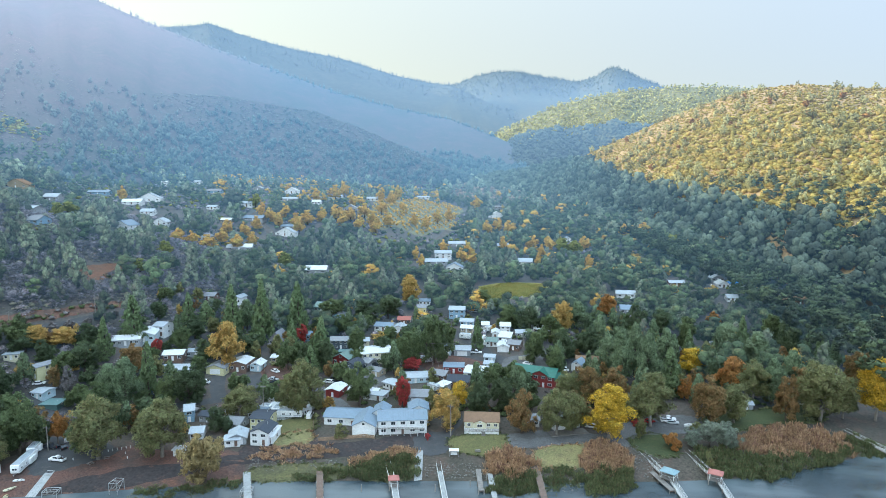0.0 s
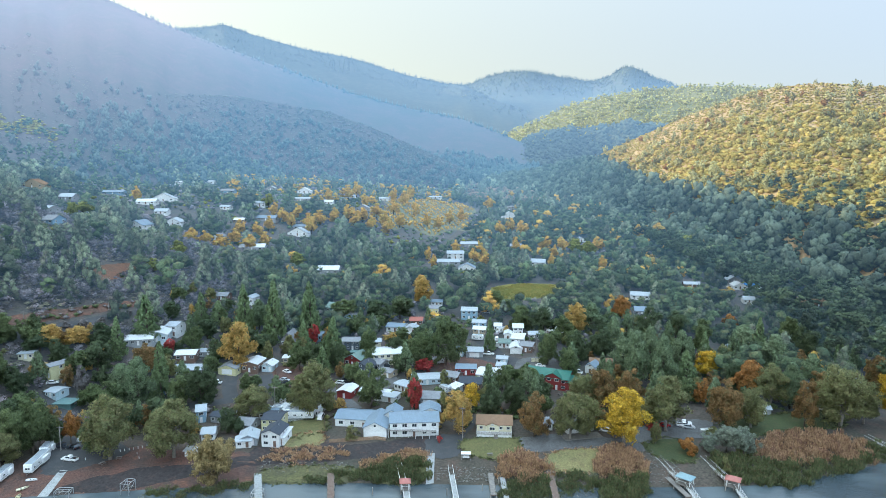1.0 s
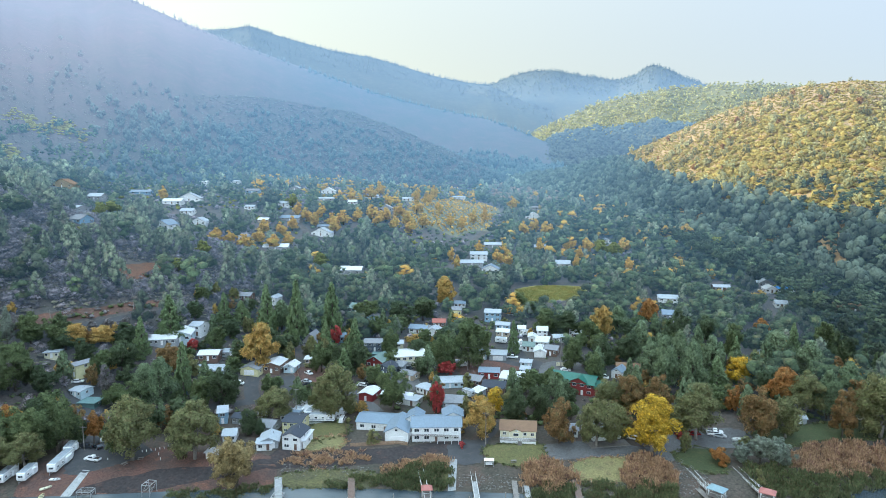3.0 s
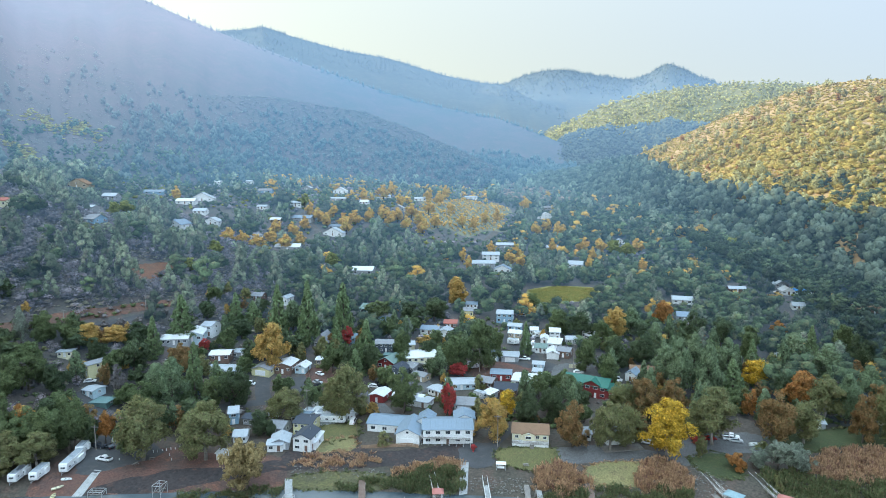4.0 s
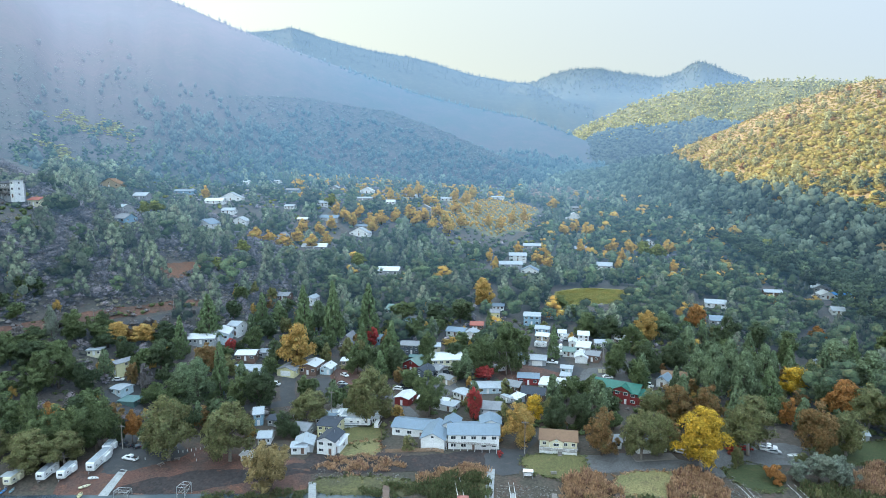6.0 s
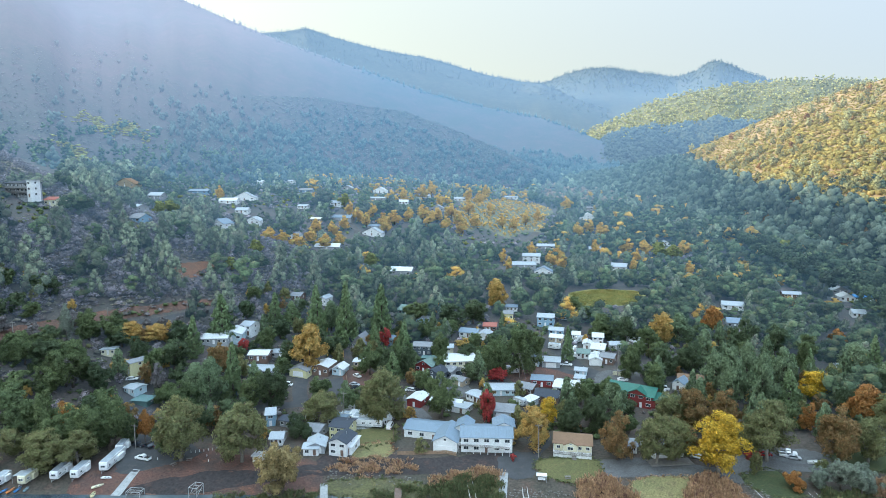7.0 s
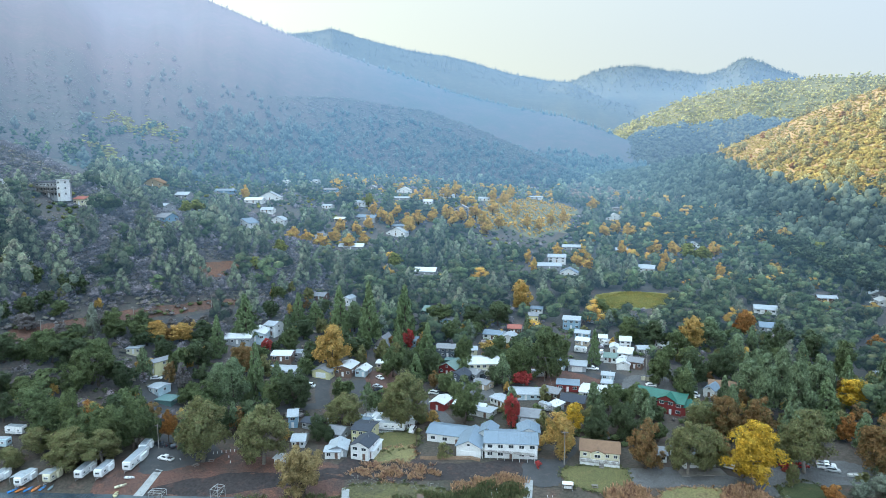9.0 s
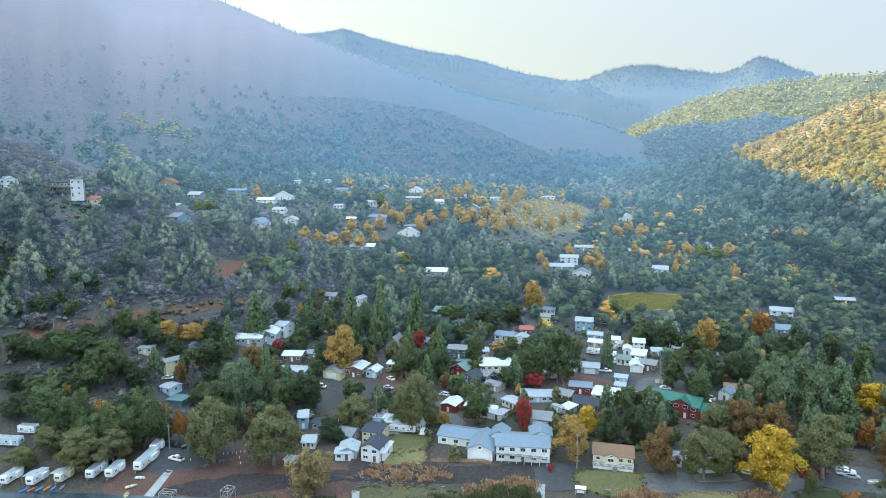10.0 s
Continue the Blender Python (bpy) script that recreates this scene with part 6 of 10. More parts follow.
house(-29.6, 250.3, -18, 8.8, 6.0, 2.16, WHITE, ROOF_PALE, "low pale carport beside the village trees", style='flat', panes=2)
house(-94.3, 279.6, -4, 7.5, 9.6, 3.76, BROWN_WALL, ROOF_WHITE, "brown house with a white gable roof and windows", ridge_along='y', pitch=16, storeys=1, panes=3)
house(-87.1, 280.6, -4, 5.0, 7.2, 2.52, PALE_BLUE, ROOF_WHITE, "small pale blue house with a gable porch", ridge_along='y', pitch=28, panes=2)
house(-78.4, 290.8, 2, 9.9, 6.0, 2.52, TAN_WALL, ROOF_WHITE, "long tan house with a white roof", pitch=8, panes=4)
house(-102.8, 276.2, -8, 8.5, 9.6, 2.7, YELLOW_WALL, ROOF_GREY, "pale yellow house with a broad grey roof", ridge_along='y', pitch=18, panes=2, garage=True)
house(-125.4, 281.7, 8, 8.7, 8.4, 2.7, BROWN_WALL, ROOF_WHITE, "house with a bright white roof among oaks", pitch=14)
house(-119.6, 270.7, 4, 12.3, 8.4, 2.34, GREY_WALL, ROOF_PALE, "long low house with a pale grey roof", pitch=12, panes=5)
house(-117.6, 288.4, 2, 10.5, 6.0, 2.34, GREY_WALL, ROOF_PALE, "low house with white carport", style='flat')
house(-120.9, 252.9, 10, 5.6, 6.0, 2.34, BLUE_WALL, ROOF_BLUE, "small shed with a blue-grey roof")
house(-147.0, 282.0, 14, 11.8, 9.6, 2.7, GREY_WALL, ROOF_WHITE, "long hall with a white metal roof", pitch=14, panes=5)
house(-142.5, 290.3, 14, 9.0, 10.8, 3.24, PALE_BLUE, ROOF_WHITE, "gabled hall with a white metal roof", ridge_along='y', pitch=20, panes=3)
house(-139.4, 301.0, -8, 5.5, 8.4, 4.89, WHITE, ROOF_PALE, "white two-storey house among trees", pitch=16, storeys=2, panes=2)
house(-87.0, 314.8, -4, 7.3, 9.6, 2.34, STONE, ROOF_GREY, "steep A-frame stone cabin with a tall glazed gable", ridge_along='y', pitch=48, panes=3)
house(-74.5, 323.5, -10, 5.8, 7.2, 2.7, BLUE_WALL, ROOF_BLUE, "cottage with a light blue roof")
house(-55.8, 315.0, 0, 9.0, 8.4, 4.32, DARK_WALL, ROOF_GREY, "dark two-storey house with white windows", storeys=2, pitch=12, panes=4)
house(-52.2, 306.7, 0, 4.9, 3.6, 1.08, TEAL, TEAL, "low teal covered boat beside the village trees", style='flat', panes=0)
house(-43.3, 315.3, 10, 4.5, 6.0, 3.95, CREAM, ROOF_PALE, "narrow cream house beside the village trees", storeys=2, panes=1)
house(-35.6, 343.4, -10, 9.7, 9.6, 2.52, WHITE, ROOF_BLUE, "white house with a pale blue metal roof", pitch=14, panes=3)
house(-27.6, 340.6, -6, 6.6, 8.4, 2.52, WHITE, ROOF_PALE, "white gabled cottage beside the village trees", ridge_along='y', pitch=22, panes=2)
house(-25.8, 353.7, 0, 6.9, 7.2, 2.7, BROWN_WALL, ROOF_RED, "brown cottage with a brick-red roof")
house(4.5, 364.0, -6, 8.9, 9.6, 5.08, BLUE_WALL, ROOF_PALE, "blue two-storey house with a deck", storeys=2, pitch=14, panes=3)
house(-16.8, 371.7, 0, 5.2, 7.2, 3.76, YELLOW_WALL, ROOF_GREY, "pale yellow house half hidden by trees")
house(-15.6, 386.8, 0, 6.8, 6.0, 2.52, WHITE, ROOF_BLUE, "cottage with a pale roof")
house(-1.3, 308.9, -6, 4.9, 7.2, 2.88, PALE_BLUE, ROOF_BLUE, "small pale blue cottage beside the village trees", ridge_along='y', pitch=24, panes=2)
house(6.6, 308.2, -4, 8.0, 8.4, 2.7, GREY_WALL, ROOF_PALE, "wide grey garage beside the village trees", style='flat', panes=0, garage=True)
house(9.9, 340.3, -14, 6.5, 6.0, 2.34, TAN_WALL, ROOF_WHITE, "low house with a white roof")
house(9.9, 350.2, -10, 7.3, 6.0, 2.52, BLUE_WALL, ROOF_PALE, "blue-grey cottage beside the village trees")
house(27.3, 313.0, -6, 5.7, 9.6, 2.52, WHITE, ROOF_WHITE, "white gabled garage with a pale door", ridge_along='y', pitch=24, garage=True, panes=0)
house(29.3, 325.1, -14, 6.2, 7.2, 2.52, WHITE, ROOF_WHITE, "white flat-roofed house in a row", style='shed', pitch=8)
house(22.1, 320.1, -10, 5.6, 7.2, 2.34, WHITE, ROOF_MOSS, "small white cabin with a grey-green roof")
house(30.3, 338.2, -4, 5.3, 7.2, 4.14, WHITE, ROOF_WHITE, "tall white house in a row", storeys=2, panes=2)
house(24.5, 331.5, -6, 3.7, 7.2, 2.88, WHITE, ROOF_WHITE, "narrow white house in a row", ridge_along='y', pitch=24, panes=1)
house(19.9, 345.0, -4, 3.9, 6.0, 2.52, WHITE, ROOF_WHITE, "small white cottage behind a dark conifer")
house(33.0, 313.2, -20, 6.5, 7.2, 3.06, BROWN_WALL, ROOF_GREY, "weathered brown shed beside the village trees")
house(37.8, 330.9, 4, 5.2, 6.0, 2.52, GREY_WALL, ROOF_PALE, "grey cottage beside the village trees")
house(51.2, 336.6, -30, 8.7, 7.2, 2.34, BROWN_WALL, ROOF_WHITE, "low cabin with a patched white roof")
house(59.5, 284.4, -30, 4.4, 7.2, 3.06, WHITE, ROOF_BLUE, "house with a steep blue roof among trees", ridge_along='y', pitch=34, panes=1)
house(64.4, 289.8, -8, 9.9, 8.4, 2.88, CREAM, ROOF_BROWN, "cream house with a brown roof among trees", pitch=18, panes=3)
house(-177.8, 250.7, 14, 5.6, 4.2, 2.16, CREAM, ROOF_PALE, "small cream trailer cabin among oaks", style='flat')
house(-163.9, 247.8, -24, 5.0, 8.4, 4.7, YELLOW_WALL, ROOF_GREY, "pale yellow two-storey house with a grey roof", ridge_along='y', pitch=18, storeys=2, panes=2)
house(-157.2, 237.1, -14, 5.3, 6.0, 2.34, PALE_BLUE, ROOF_PALE, "pale metal shed with patched roof sheets", pitch=10)
house(-150.9, 233.0, 0, 6.5, 6.0, 1.4, TEAL, TEAL, "low shelter under a teal canvas", style='flat', panes=0)

# houses farther up the valley
house(-94.9, 443.4, 0, 15.0, 9.6, 3.2, GREY_WALL, ROOF_WHITE, "long hall with a flat white roof", pitch=24, panes=3, storeys=1, group='houses up the valley')
house(-124.0, 469.1, 0, 5.1, 7.2, 3.99, YELLOW_WALL, ROOF_PALE, "pale house among oaks in the valley woods", ridge_along='y', pitch=26, panes=3, storeys=2, group='houses up the valley')
house(113.0, 402.8, -10, 11.6, 9.6, 2.29, WHITE, ROOF_PALE, "pale house among trees beside the village trees", pitch=18, panes=3, storeys=1, group='houses up the valley')
house(105.2, 371.6, -8, 7.6, 8.4, 2.7, GREY_WALL, ROOF_BLUE, "grey-blue cottage among trees beside the village trees", pitch=24, panes=3, storeys=1, group='houses up the valley')
house(187.8, 433.1, -8, 8.0, 9.6, 2.29, WHITE, ROOF_WHITE, "white house among trees beside the village trees", ridge_along='y', pitch=26, panes=3, storeys=1, group='houses up the valley')
house(197.2, 433.7, -6, 10.2, 7.2, 1.99, WHITE, TARP, "shed under a bright blue tarp", pitch=18, panes=3, storeys=1, group='houses up the valley')
house(180.2, 401.0, -10, 6.7, 7.2, 2.34, WHITE, ROOF_PALE, "pale cottage in the wood", pitch=24, panes=3, storeys=1, group='houses up the valley')
house(189.9, 449.0, 0, 9.0, 8.4, 2.14, GREY_WALL, ROOF_PALE, "grey house in the wood", ridge_along='y', pitch=26, panes=3, storeys=1, group='houses up the valley')
house(156.0, 433.1, -6, 10.2, 7.2, 2.14, BROWN_WALL, ROOF_PALE, "low house in the wood", pitch=18, panes=3, storeys=1, group='houses up the valley')
house(227.4, 466.8, -6, 11.7, 8.4, 2.14, GREY_WALL, ROOF_PALE, "grey house in the wood", pitch=24, panes=3, storeys=1, group='houses up the valley')
house(238.3, 462.3, -8, 6.9, 7.2, 2.14, WHITE, ROOF_PALE, "pale cottage in the wood", ridge_along='y', pitch=26, panes=3, storeys=1, group='houses up the valley')
house(-6.1, 521.3, 0, 13.7, 11.1, 4.09, WHITE, ROOF_PALE, "white two-storey house in the valley", pitch=18, panes=3, storeys=2, group='houses up the valley')
house(-11.3, 497.0, 4, 17.5, 8.6, 2.34, GREY_WALL, ROOF_PALE, "low pale-roofed house in the valley", pitch=24, panes=3, storeys=1, group='houses up the valley')
house(3.4, 484.0, -6, 12.8, 8.7, 2.37, WHITE, ROOF_BLUE, "house with a pale blue roof", ridge_along='y', pitch=26, panes=3, storeys=1, group='houses up the valley')
house(5.6, 577.7, 0, 15.2, 9.9, 2.67, GREY_WALL, ROOF_PALE, "grey house in the valley", pitch=18, panes=3, storeys=1, group='houses up the valley')
house(62.9, 524.7, -12, 11.8, 10.3, 2.78, WHITE, ROOF_PALE, "pale house beside golden trees", pitch=24, panes=3, storeys=1, group='houses up the valley')
house(56.6, 782.6, 0, 20.5, 12.0, 3.2, WHITE, ROOF_WHITE, "white hall with a broad roof at the valley head", ridge_along='y', pitch=26, panes=3, storeys=1, group='houses up the valley')
house(61.6, 853.1, 0, 11.9, 9.6, 4.79, GREY_WALL, ROOF_GREY, "grey two-storey house at the valley head", pitch=18, panes=3, storeys=2, group='houses up the valley')
house(49.6, 593.8, 0, 10.4, 9.1, 2.47, GREY_WALL, ROOF_PALE, "cottage in the valley in the valley woods", pitch=24, panes=3, storeys=1, group='houses up the valley')
house(-195.6, 773.9, 0, 16.7, 8.6, 3.19, WHITE, ROOF_WHITE, "white two-storey house at the foot of the mountain", ridge_along='y', pitch=26, panes=3, storeys=2, group='houses up the valley')
house(-176.8, 684.0, 0, 20.9, 8.6, 2.30, GREY_WALL, ROOF_PALE, "long pale house in the valley woods", pitch=18, panes=3, storeys=1, group='houses up the valley')
house(-197.3, 610.5, 0, 11.0, 8.8, 3.23, WHITE, ROOF_PALE, "white gabled house in the valley woods", pitch=24, panes=3, storeys=2, group='houses up the valley')
house(-144.0, 548.6, -4, 17.8, 8.9, 2.42, WHITE, ROOF_PALE, "pale house by the curving road", ridge_along='y', pitch=26, panes=3, storeys=1, group='houses up the valley')
house(-145.6, 567.2, 0, 15.2, 8.7, 2.35, GREY_WALL, ROOF_BLUE, "grey-blue house by the curving road", pitch=18, panes=3, storeys=1, group='houses up the valley')
house(-177.3, 567.9, -8, 18.4, 9.5, 2.30, GREY_WALL, ROOF_BLUE, "blue-grey house by the curving road", pitch=24, panes=3, storeys=1, group='houses up the valley')
house(-238.1, 515.0, 0, 13.1, 9.8, 2.66, WHITE, ROOF_PALE, "pale house among oaks in the valley woods", ridge_along='y', pitch=26, panes=3, storeys=1, group='houses up the valley')
house(-337.5, 603.4, 4, 20.0, 10.5, 2.38, BLUE_WALL, ROOF_BLUE, "blue-roofed house on the slope", pitch=18, panes=3, storeys=1, group='houses up the valley')
house(-282.6, 558.0, 8, 16.3, 10.0, 2.40, WHITE, ROOF_WHITE, "white house on the slope", pitch=24, panes=3, storeys=1, group='houses up the valley')
house(-282.0, 589.0, 10, 21.5, 9.8, 2.35, WHITE, ROOF_PALE, "long pale house on the slope", ridge_along='y', pitch=26, panes=3, storeys=1, group='houses up the valley')
house(-290.5, 436.5, -10, 8.1, 12.3, 4.54, GREY_WALL, ROOF_PALE, "grey two-storey house on the slope", pitch=18, panes=3, storeys=2, group='houses up the valley')
house(-250.1, 378.9, -8, 10.5, 11.0, 2.64, BLUE_WALL, ROOF_GREY, "blue-grey house on the slope", pitch=24, panes=3, storeys=1, group='houses up the valley')
house(-249.4, 480.5, -14, 14.9, 12.1, 2.91, WHITE, ROOF_BLUE, "pale house with a blue roof", ridge_along='y', pitch=26, panes=3, storeys=1, group='houses up the valley')
house(-195.9, 549.0, 0, 8.9, 8.9, 2.40, TAN_WALL, ROOF_WHITE, "tan house with a white roof", pitch=18, panes=3, storeys=1, group='houses up the valley')
house(-162.7, 483.2, 6, 19.2, 9.5, 2.30, GREY_WALL, ROOF_WHITE, "long hall with a white roof", pitch=24, panes=3, storeys=1, group='houses up the valley')
house(-188.6, 482.0, 0, 7.9, 9.5, 3.16, WHITE, ROOF_GREY, "white house behind golden trees", ridge_along='y', pitch=26, panes=3, storeys=1, group='houses up the valley')
house(-140.4, 768.6, 0, 16.5, 8.5, 2.30, WHITE, ROOF_PALE, "pale house at the valley head", pitch=18, panes=3, storeys=1, group='houses up the valley')
house(-145.7, 681.8, 0, 9.7, 8.5, 2.51, WHITE, ROOF_WHITE, "small white gabled house in the valley woods", pitch=24, panes=3, storeys=1, group='houses up the valley')
house(-103.9, 652.1, 0, 15.1, 8.2, 2.30, GREY_WALL, ROOF_PALE, "grey house among golden trees", ridge_along='y', pitch=26, panes=3, storeys=1, group='houses up the valley')
house(-365.0, 894.1, 0, 18.0, 10.6, 2.56, WHITE, ROOF_PALE, "pale house high on the slope", pitch=18, panes=3, storeys=1, group='houses up the valley')
house(-266.5, 709.7, 0, 15.5, 9.2, 2.73, BLUE_WALL, ROOF_GREY, "blue house high on the slope", pitch=24, panes=3, storeys=1, group='houses up the valley')
house(-240.8, 785.9, 0, 11.4, 9.0, 2.30, GREY_WALL, ROOF_PALE, "grey house at the mountain foot", ridge_along='y', pitch=26, panes=3, storeys=1, group='houses up the valley')
house(-40.6, 915.1, 0, 17.8, 9.7, 2.33, WHITE, ROOF_PALE, "pale house at the valley head", pitch=18, panes=3, storeys=1, group='houses up the valley')
house(-334.6, 527.8, 4, 11.7, 11.5, 2.93, GREY_WALL, ROOF_PALE, "pale house on the slope", pitch=24, panes=3, storeys=1, group='houses up the valley')
house(-376.0, 546.3, 6, 20.2, 11.2, 2.68, TAN_WALL, ROOF_BROWN, "brown-roofed house on the slope", ridge_along='y', pitch=26, panes=3, storeys=1, group='houses up the valley')
house(-221.6, 584.9, 0, 9.5, 8.2, 2.30, WHITE, ROOF_PALE, "pale cottage in the valley woods", pitch=18, panes=3, storeys=1, group='houses up the valley')
house(-258.6, 536.1, 6, 10.8, 9.4, 2.30, WHITE, ROOF_PALE, "pale cottage among oaks in the valley woods", pitch=24, panes=3, storeys=1, group='houses up the valley')
house(-413.1, 834.1, 0, 18.4, 10.8, 3.2, TAN_WALL, ROOF_GREY, "tan house high on the slope", ridge_along='y', pitch=26, panes=3, storeys=1, group='houses up the valley')
house(-381.7, 835.1, 0, 10.7, 10.7, 3.96, WHITE, ROOF_WHITE, "small white house high on the slope", pitch=18, panes=3, storeys=2, group='houses up the valley')
house(-91.0, 735.0, 0, 14.4, 8.1, 2.30, WHITE, ROOF_PALE, "pale house at the valley head", pitch=24, panes=3, storeys=1, group='houses up the valley')
house(117.2, 632.0, 0, 8.8, 10.3, 2.45, WHITE, ROOF_PALE, "pale cottage in the valley", ridge_along='y', pitch=26, panes=3, storeys=1, group='houses up the valley')
house(199.0, 595.4, 0, 11.1, 9.6, 2.29, GREY_WALL, ROOF_PALE, "grey cottage under the hill", pitch=18, panes=3, storeys=1, group='houses up the valley')
house(243.4, 518.3, 0, 11.2, 9.6, 2.29, GREY_WALL, ROOF_PALE, "grey house under the hill", pitch=24, panes=3, storeys=1, group='houses up the valley')
house(-122.7, 362.0, -10, 5.2, 8.4, 3.52, WHITE, ROOF_PALE, "white house half hidden by conifers", ridge_along='y', pitch=26, panes=3, storeys=1, group='houses up the valley')
house(-136.9, 356.1, 0, 6.4, 8.4, 2.29, BROWN_WALL, ROOF_GREY, "brown cottage half hidden by trees", pitch=18, panes=3, storeys=1, group='houses up the valley')
house(-73.2, 364.6, -20, 9.7, 9.6, 3.06, TEAL, ROOF_MOSS, "teal-roofed house behind conifers beside the village trees", pitch=24, panes=3, storeys=1, group='houses up the valley')
house(-62.9, 352.8, 0, 6.3, 8.4, 3.06, BLUE_WALL, ROOF_GREY, "blue cottage under trees beside the village trees", ridge_along='y', pitch=26, panes=3, storeys=1, group='houses up the valley')
tower_house = thing("house", -294.0, 339.0, -8, None, "large grey three-storey house with a white end tower on the hillside", "house", "houses up the valley")
volume(tower_house, 17, 9, 8.0, GREY_WALL, ROOF_DARK, "gable", "x", 12, storeys=3, panes=6)
volume(tower_house, 2.8, 6.0, 9.6, WHITE, ROOF_WHITE, "flat", "x", 0, ox=10.0, oy=-2.0, storeys=3, panes=1)
for level in (2.6, 5.3):
    deck(tower_house, -0.5, -5.5, level, 16, 2.0, DECKING)
CLEAR.append((-292, 339, 17, 9, 46))
house(-280.0, 346.0, -6, 8.0, 8.0, 3.4, CREAM, ROOF_RED, "tan house with a red roof on the hillside", panes=3, group='houses up the valley')
house(-309.8, 314.8, 0, 5.0, 9.6, 4.79, WHITE, ROOF_PALE, "white house on the hillside", panes=2, storeys=2, group='houses up the valley')

# trailers, vehicles and boats
trailer(-134.4, 192.2, 280.0, 12.0, "long white travel trailer with blue-grey trim on the lakeside lot", wide=2.6, high=2.8)
trailer(-140.4, 185.3, 280.0, 7.5, "white travel trailer with dark windows")
trailer(-146.1, 184.2, 280.0, 8.5, "white travel trailer with a weathered roof")
trailer(-154.2, 180.0, 276.0, 6.0, "cream camper with an awning", mat=CREAM, awning=True)
trailer(-161.5, 177.5, 276.0, 7.0, "white camper with an awning", awning=True)
trailer(-169.8, 176.3, 276.0, 7.0, "white camper under trees")
trailer(-182.2, 195.2, 4, 6.5, "white trailer among oaks")
trailer(-183.5, 188.8, 6, 9.0, "pale trailer among oaks", mat=PALE_BLUE)
trailer(-136.7, 200.3, 285.0, 6.0, "white camper parked behind the long trailer")
car(-126.2, 195.9, 170, CAR_WHITE, "white pickup truck parked on the lot", "pickup")
car(-133.5, 203.8, 175, CAR_DARK, "dark pickup truck beside a utility pole", "pickup")
car(-131.4, 209.6, 120, CAR_SILVER, "silver car parked under trees")
car(-129.8, 203.8, 150, CAR_DARK, "dark car parked under trees")
car(-78.3, 277.0, -40, CAR_WHITE, "white covered car in a yard")
car(-76.7, 268.0, -20, CAR_SILVER, "grey car in a yard")
car(8.1, 309.3, -8, CAR_WHITE, "white pickup truck at the street", "pickup")
car(-39.5, 286.3, -30, CAR_DARK, "dark car beside the cream house")
car(-35.4, 288.2, -20, CAR_DARK, "dark car beside the cream house", "van")
car(-52.6, 267.4, 25, CAR_WHITE, "white car behind the red shed")
car(-48.1, 270.7, 100, CAR_BLUE, "blue car behind the red shed")
car(-11.6, 298.5, 10, CAR_WHITE, "white van under trees", "van")
car(-52.3, 231.0, 90, CAR_WHITE, "white van in the garden", "van")
car(18.4, 328.1, 80, CAR_WHITE, "white van at the street", "van")
car(19.2, 337.7, 80, CAR_SILVER, "silver car at the street")
car(16.1, 372.4, 0, CAR_WHITE, "white pickup truck up the street", "pickup")
car(36.9, 290.7, 10, CAR_SILVER, "silver car in the gravel yard")
car(48.4, 279.6, -5, CAR_WHITE, "white car beside the barn")
car(45.6, 276.9, -8, CAR_SILVER, "silver car beside the barn", "van")
car(82.1, 230.6, -12, CAR_WHITE, "white pickup truck on the gravel", "pickup")
car(82.7, 227.6, -12, CAR_SILVER, "silver car on the gravel")
car(51.8, 223.1, 160, CAR_WHITE, "white car behind the yellow tree")
car(-127.7, 210.0, 150, CAR_WHITE, "white car under trees")
car(-50.0, 271.6, 30, CAR_DARK, "dark car parked behind the red shed")
car(-105.0, 262.6, 5, CAR_WHITE, "white van beside the yellow house", "van")
car(39.0, 382.7, 10, CAR_WHITE, "white car parked below the meadow")
car(44.7, 380.0, -15, CAR_WHITE, "white pickup truck parked below the meadow", "pickup")
car(50.6, 275.9, -8, CAR_WHITE, "white van parked beside the barn", "van")
car(-162.5, 242.5, 20, CAR_WHITE, "white car beside the pale yellow house")
car(183.5, 347.4, 0, CAR_WHITE, "white car parked among the trees")
car(-6.0, 239.1, 60, CAR_DARK, "dark car in the drive")
car(-62.6, 246.8, 10, CAR_RED, "red car in the trailer yard", "car")
car(-39.7, 287.7, 35, CAR_DARK, "dark car in the drive of the cream house", "car")
car(-35.9, 284.7, 30, CAR_SILVER, "silver car in the drive of the cream house", "car")
car(-51.2, 267.0, -15, CAR_WHITE, "white car behind the red shed", "car")
car(-47.2, 265.1, -10, CAR_DARK, "dark van behind the red shed", "van")
car(36.7, 290.1, 0, CAR_WHITE, "white car in the bare yard", "car")
car(47.7, 278.9, -20, CAR_WHITE, "white car beside the barn", "car")
car(49.8, 277.1, -20, CAR_SILVER, "silver pickup truck beside the barn", "pickup")
car(52.0, 281.7, -15, CAR_WHITE, "white van beside the barn", "van")
car(13.4, 307.7, -8, CAR_WHITE, "white pickup truck at the street bend", "pickup")
car(39.2, 375.2, 0, CAR_WHITE, "white car below the meadow", "car")
car(43.5, 373.3, 10, CAR_SILVER, "silver car below the meadow", "car")
car(15.1, 373.4, 0, CAR_WHITE, "white car up the street", "car")
car(18.3, 371.8, 0, CAR_SILVER, "silver car up the street", "car")
car(18.5, 319.8, 80, CAR_WHITE, "white van at the street", "van")
car(-75.3, 265.3, 30, CAR_DARK, "small dark car in the fenced yard", "car")
car(-50.9, 299.4, 10, CAR_BLUE, "blue car beside the dark house", "car")
car(-106.9, 258.5, 15, CAR_RED, "red car on the side street", "car")
car(182.1, 433.3, 0, CAR_WHITE, "white car among the trees", "car")
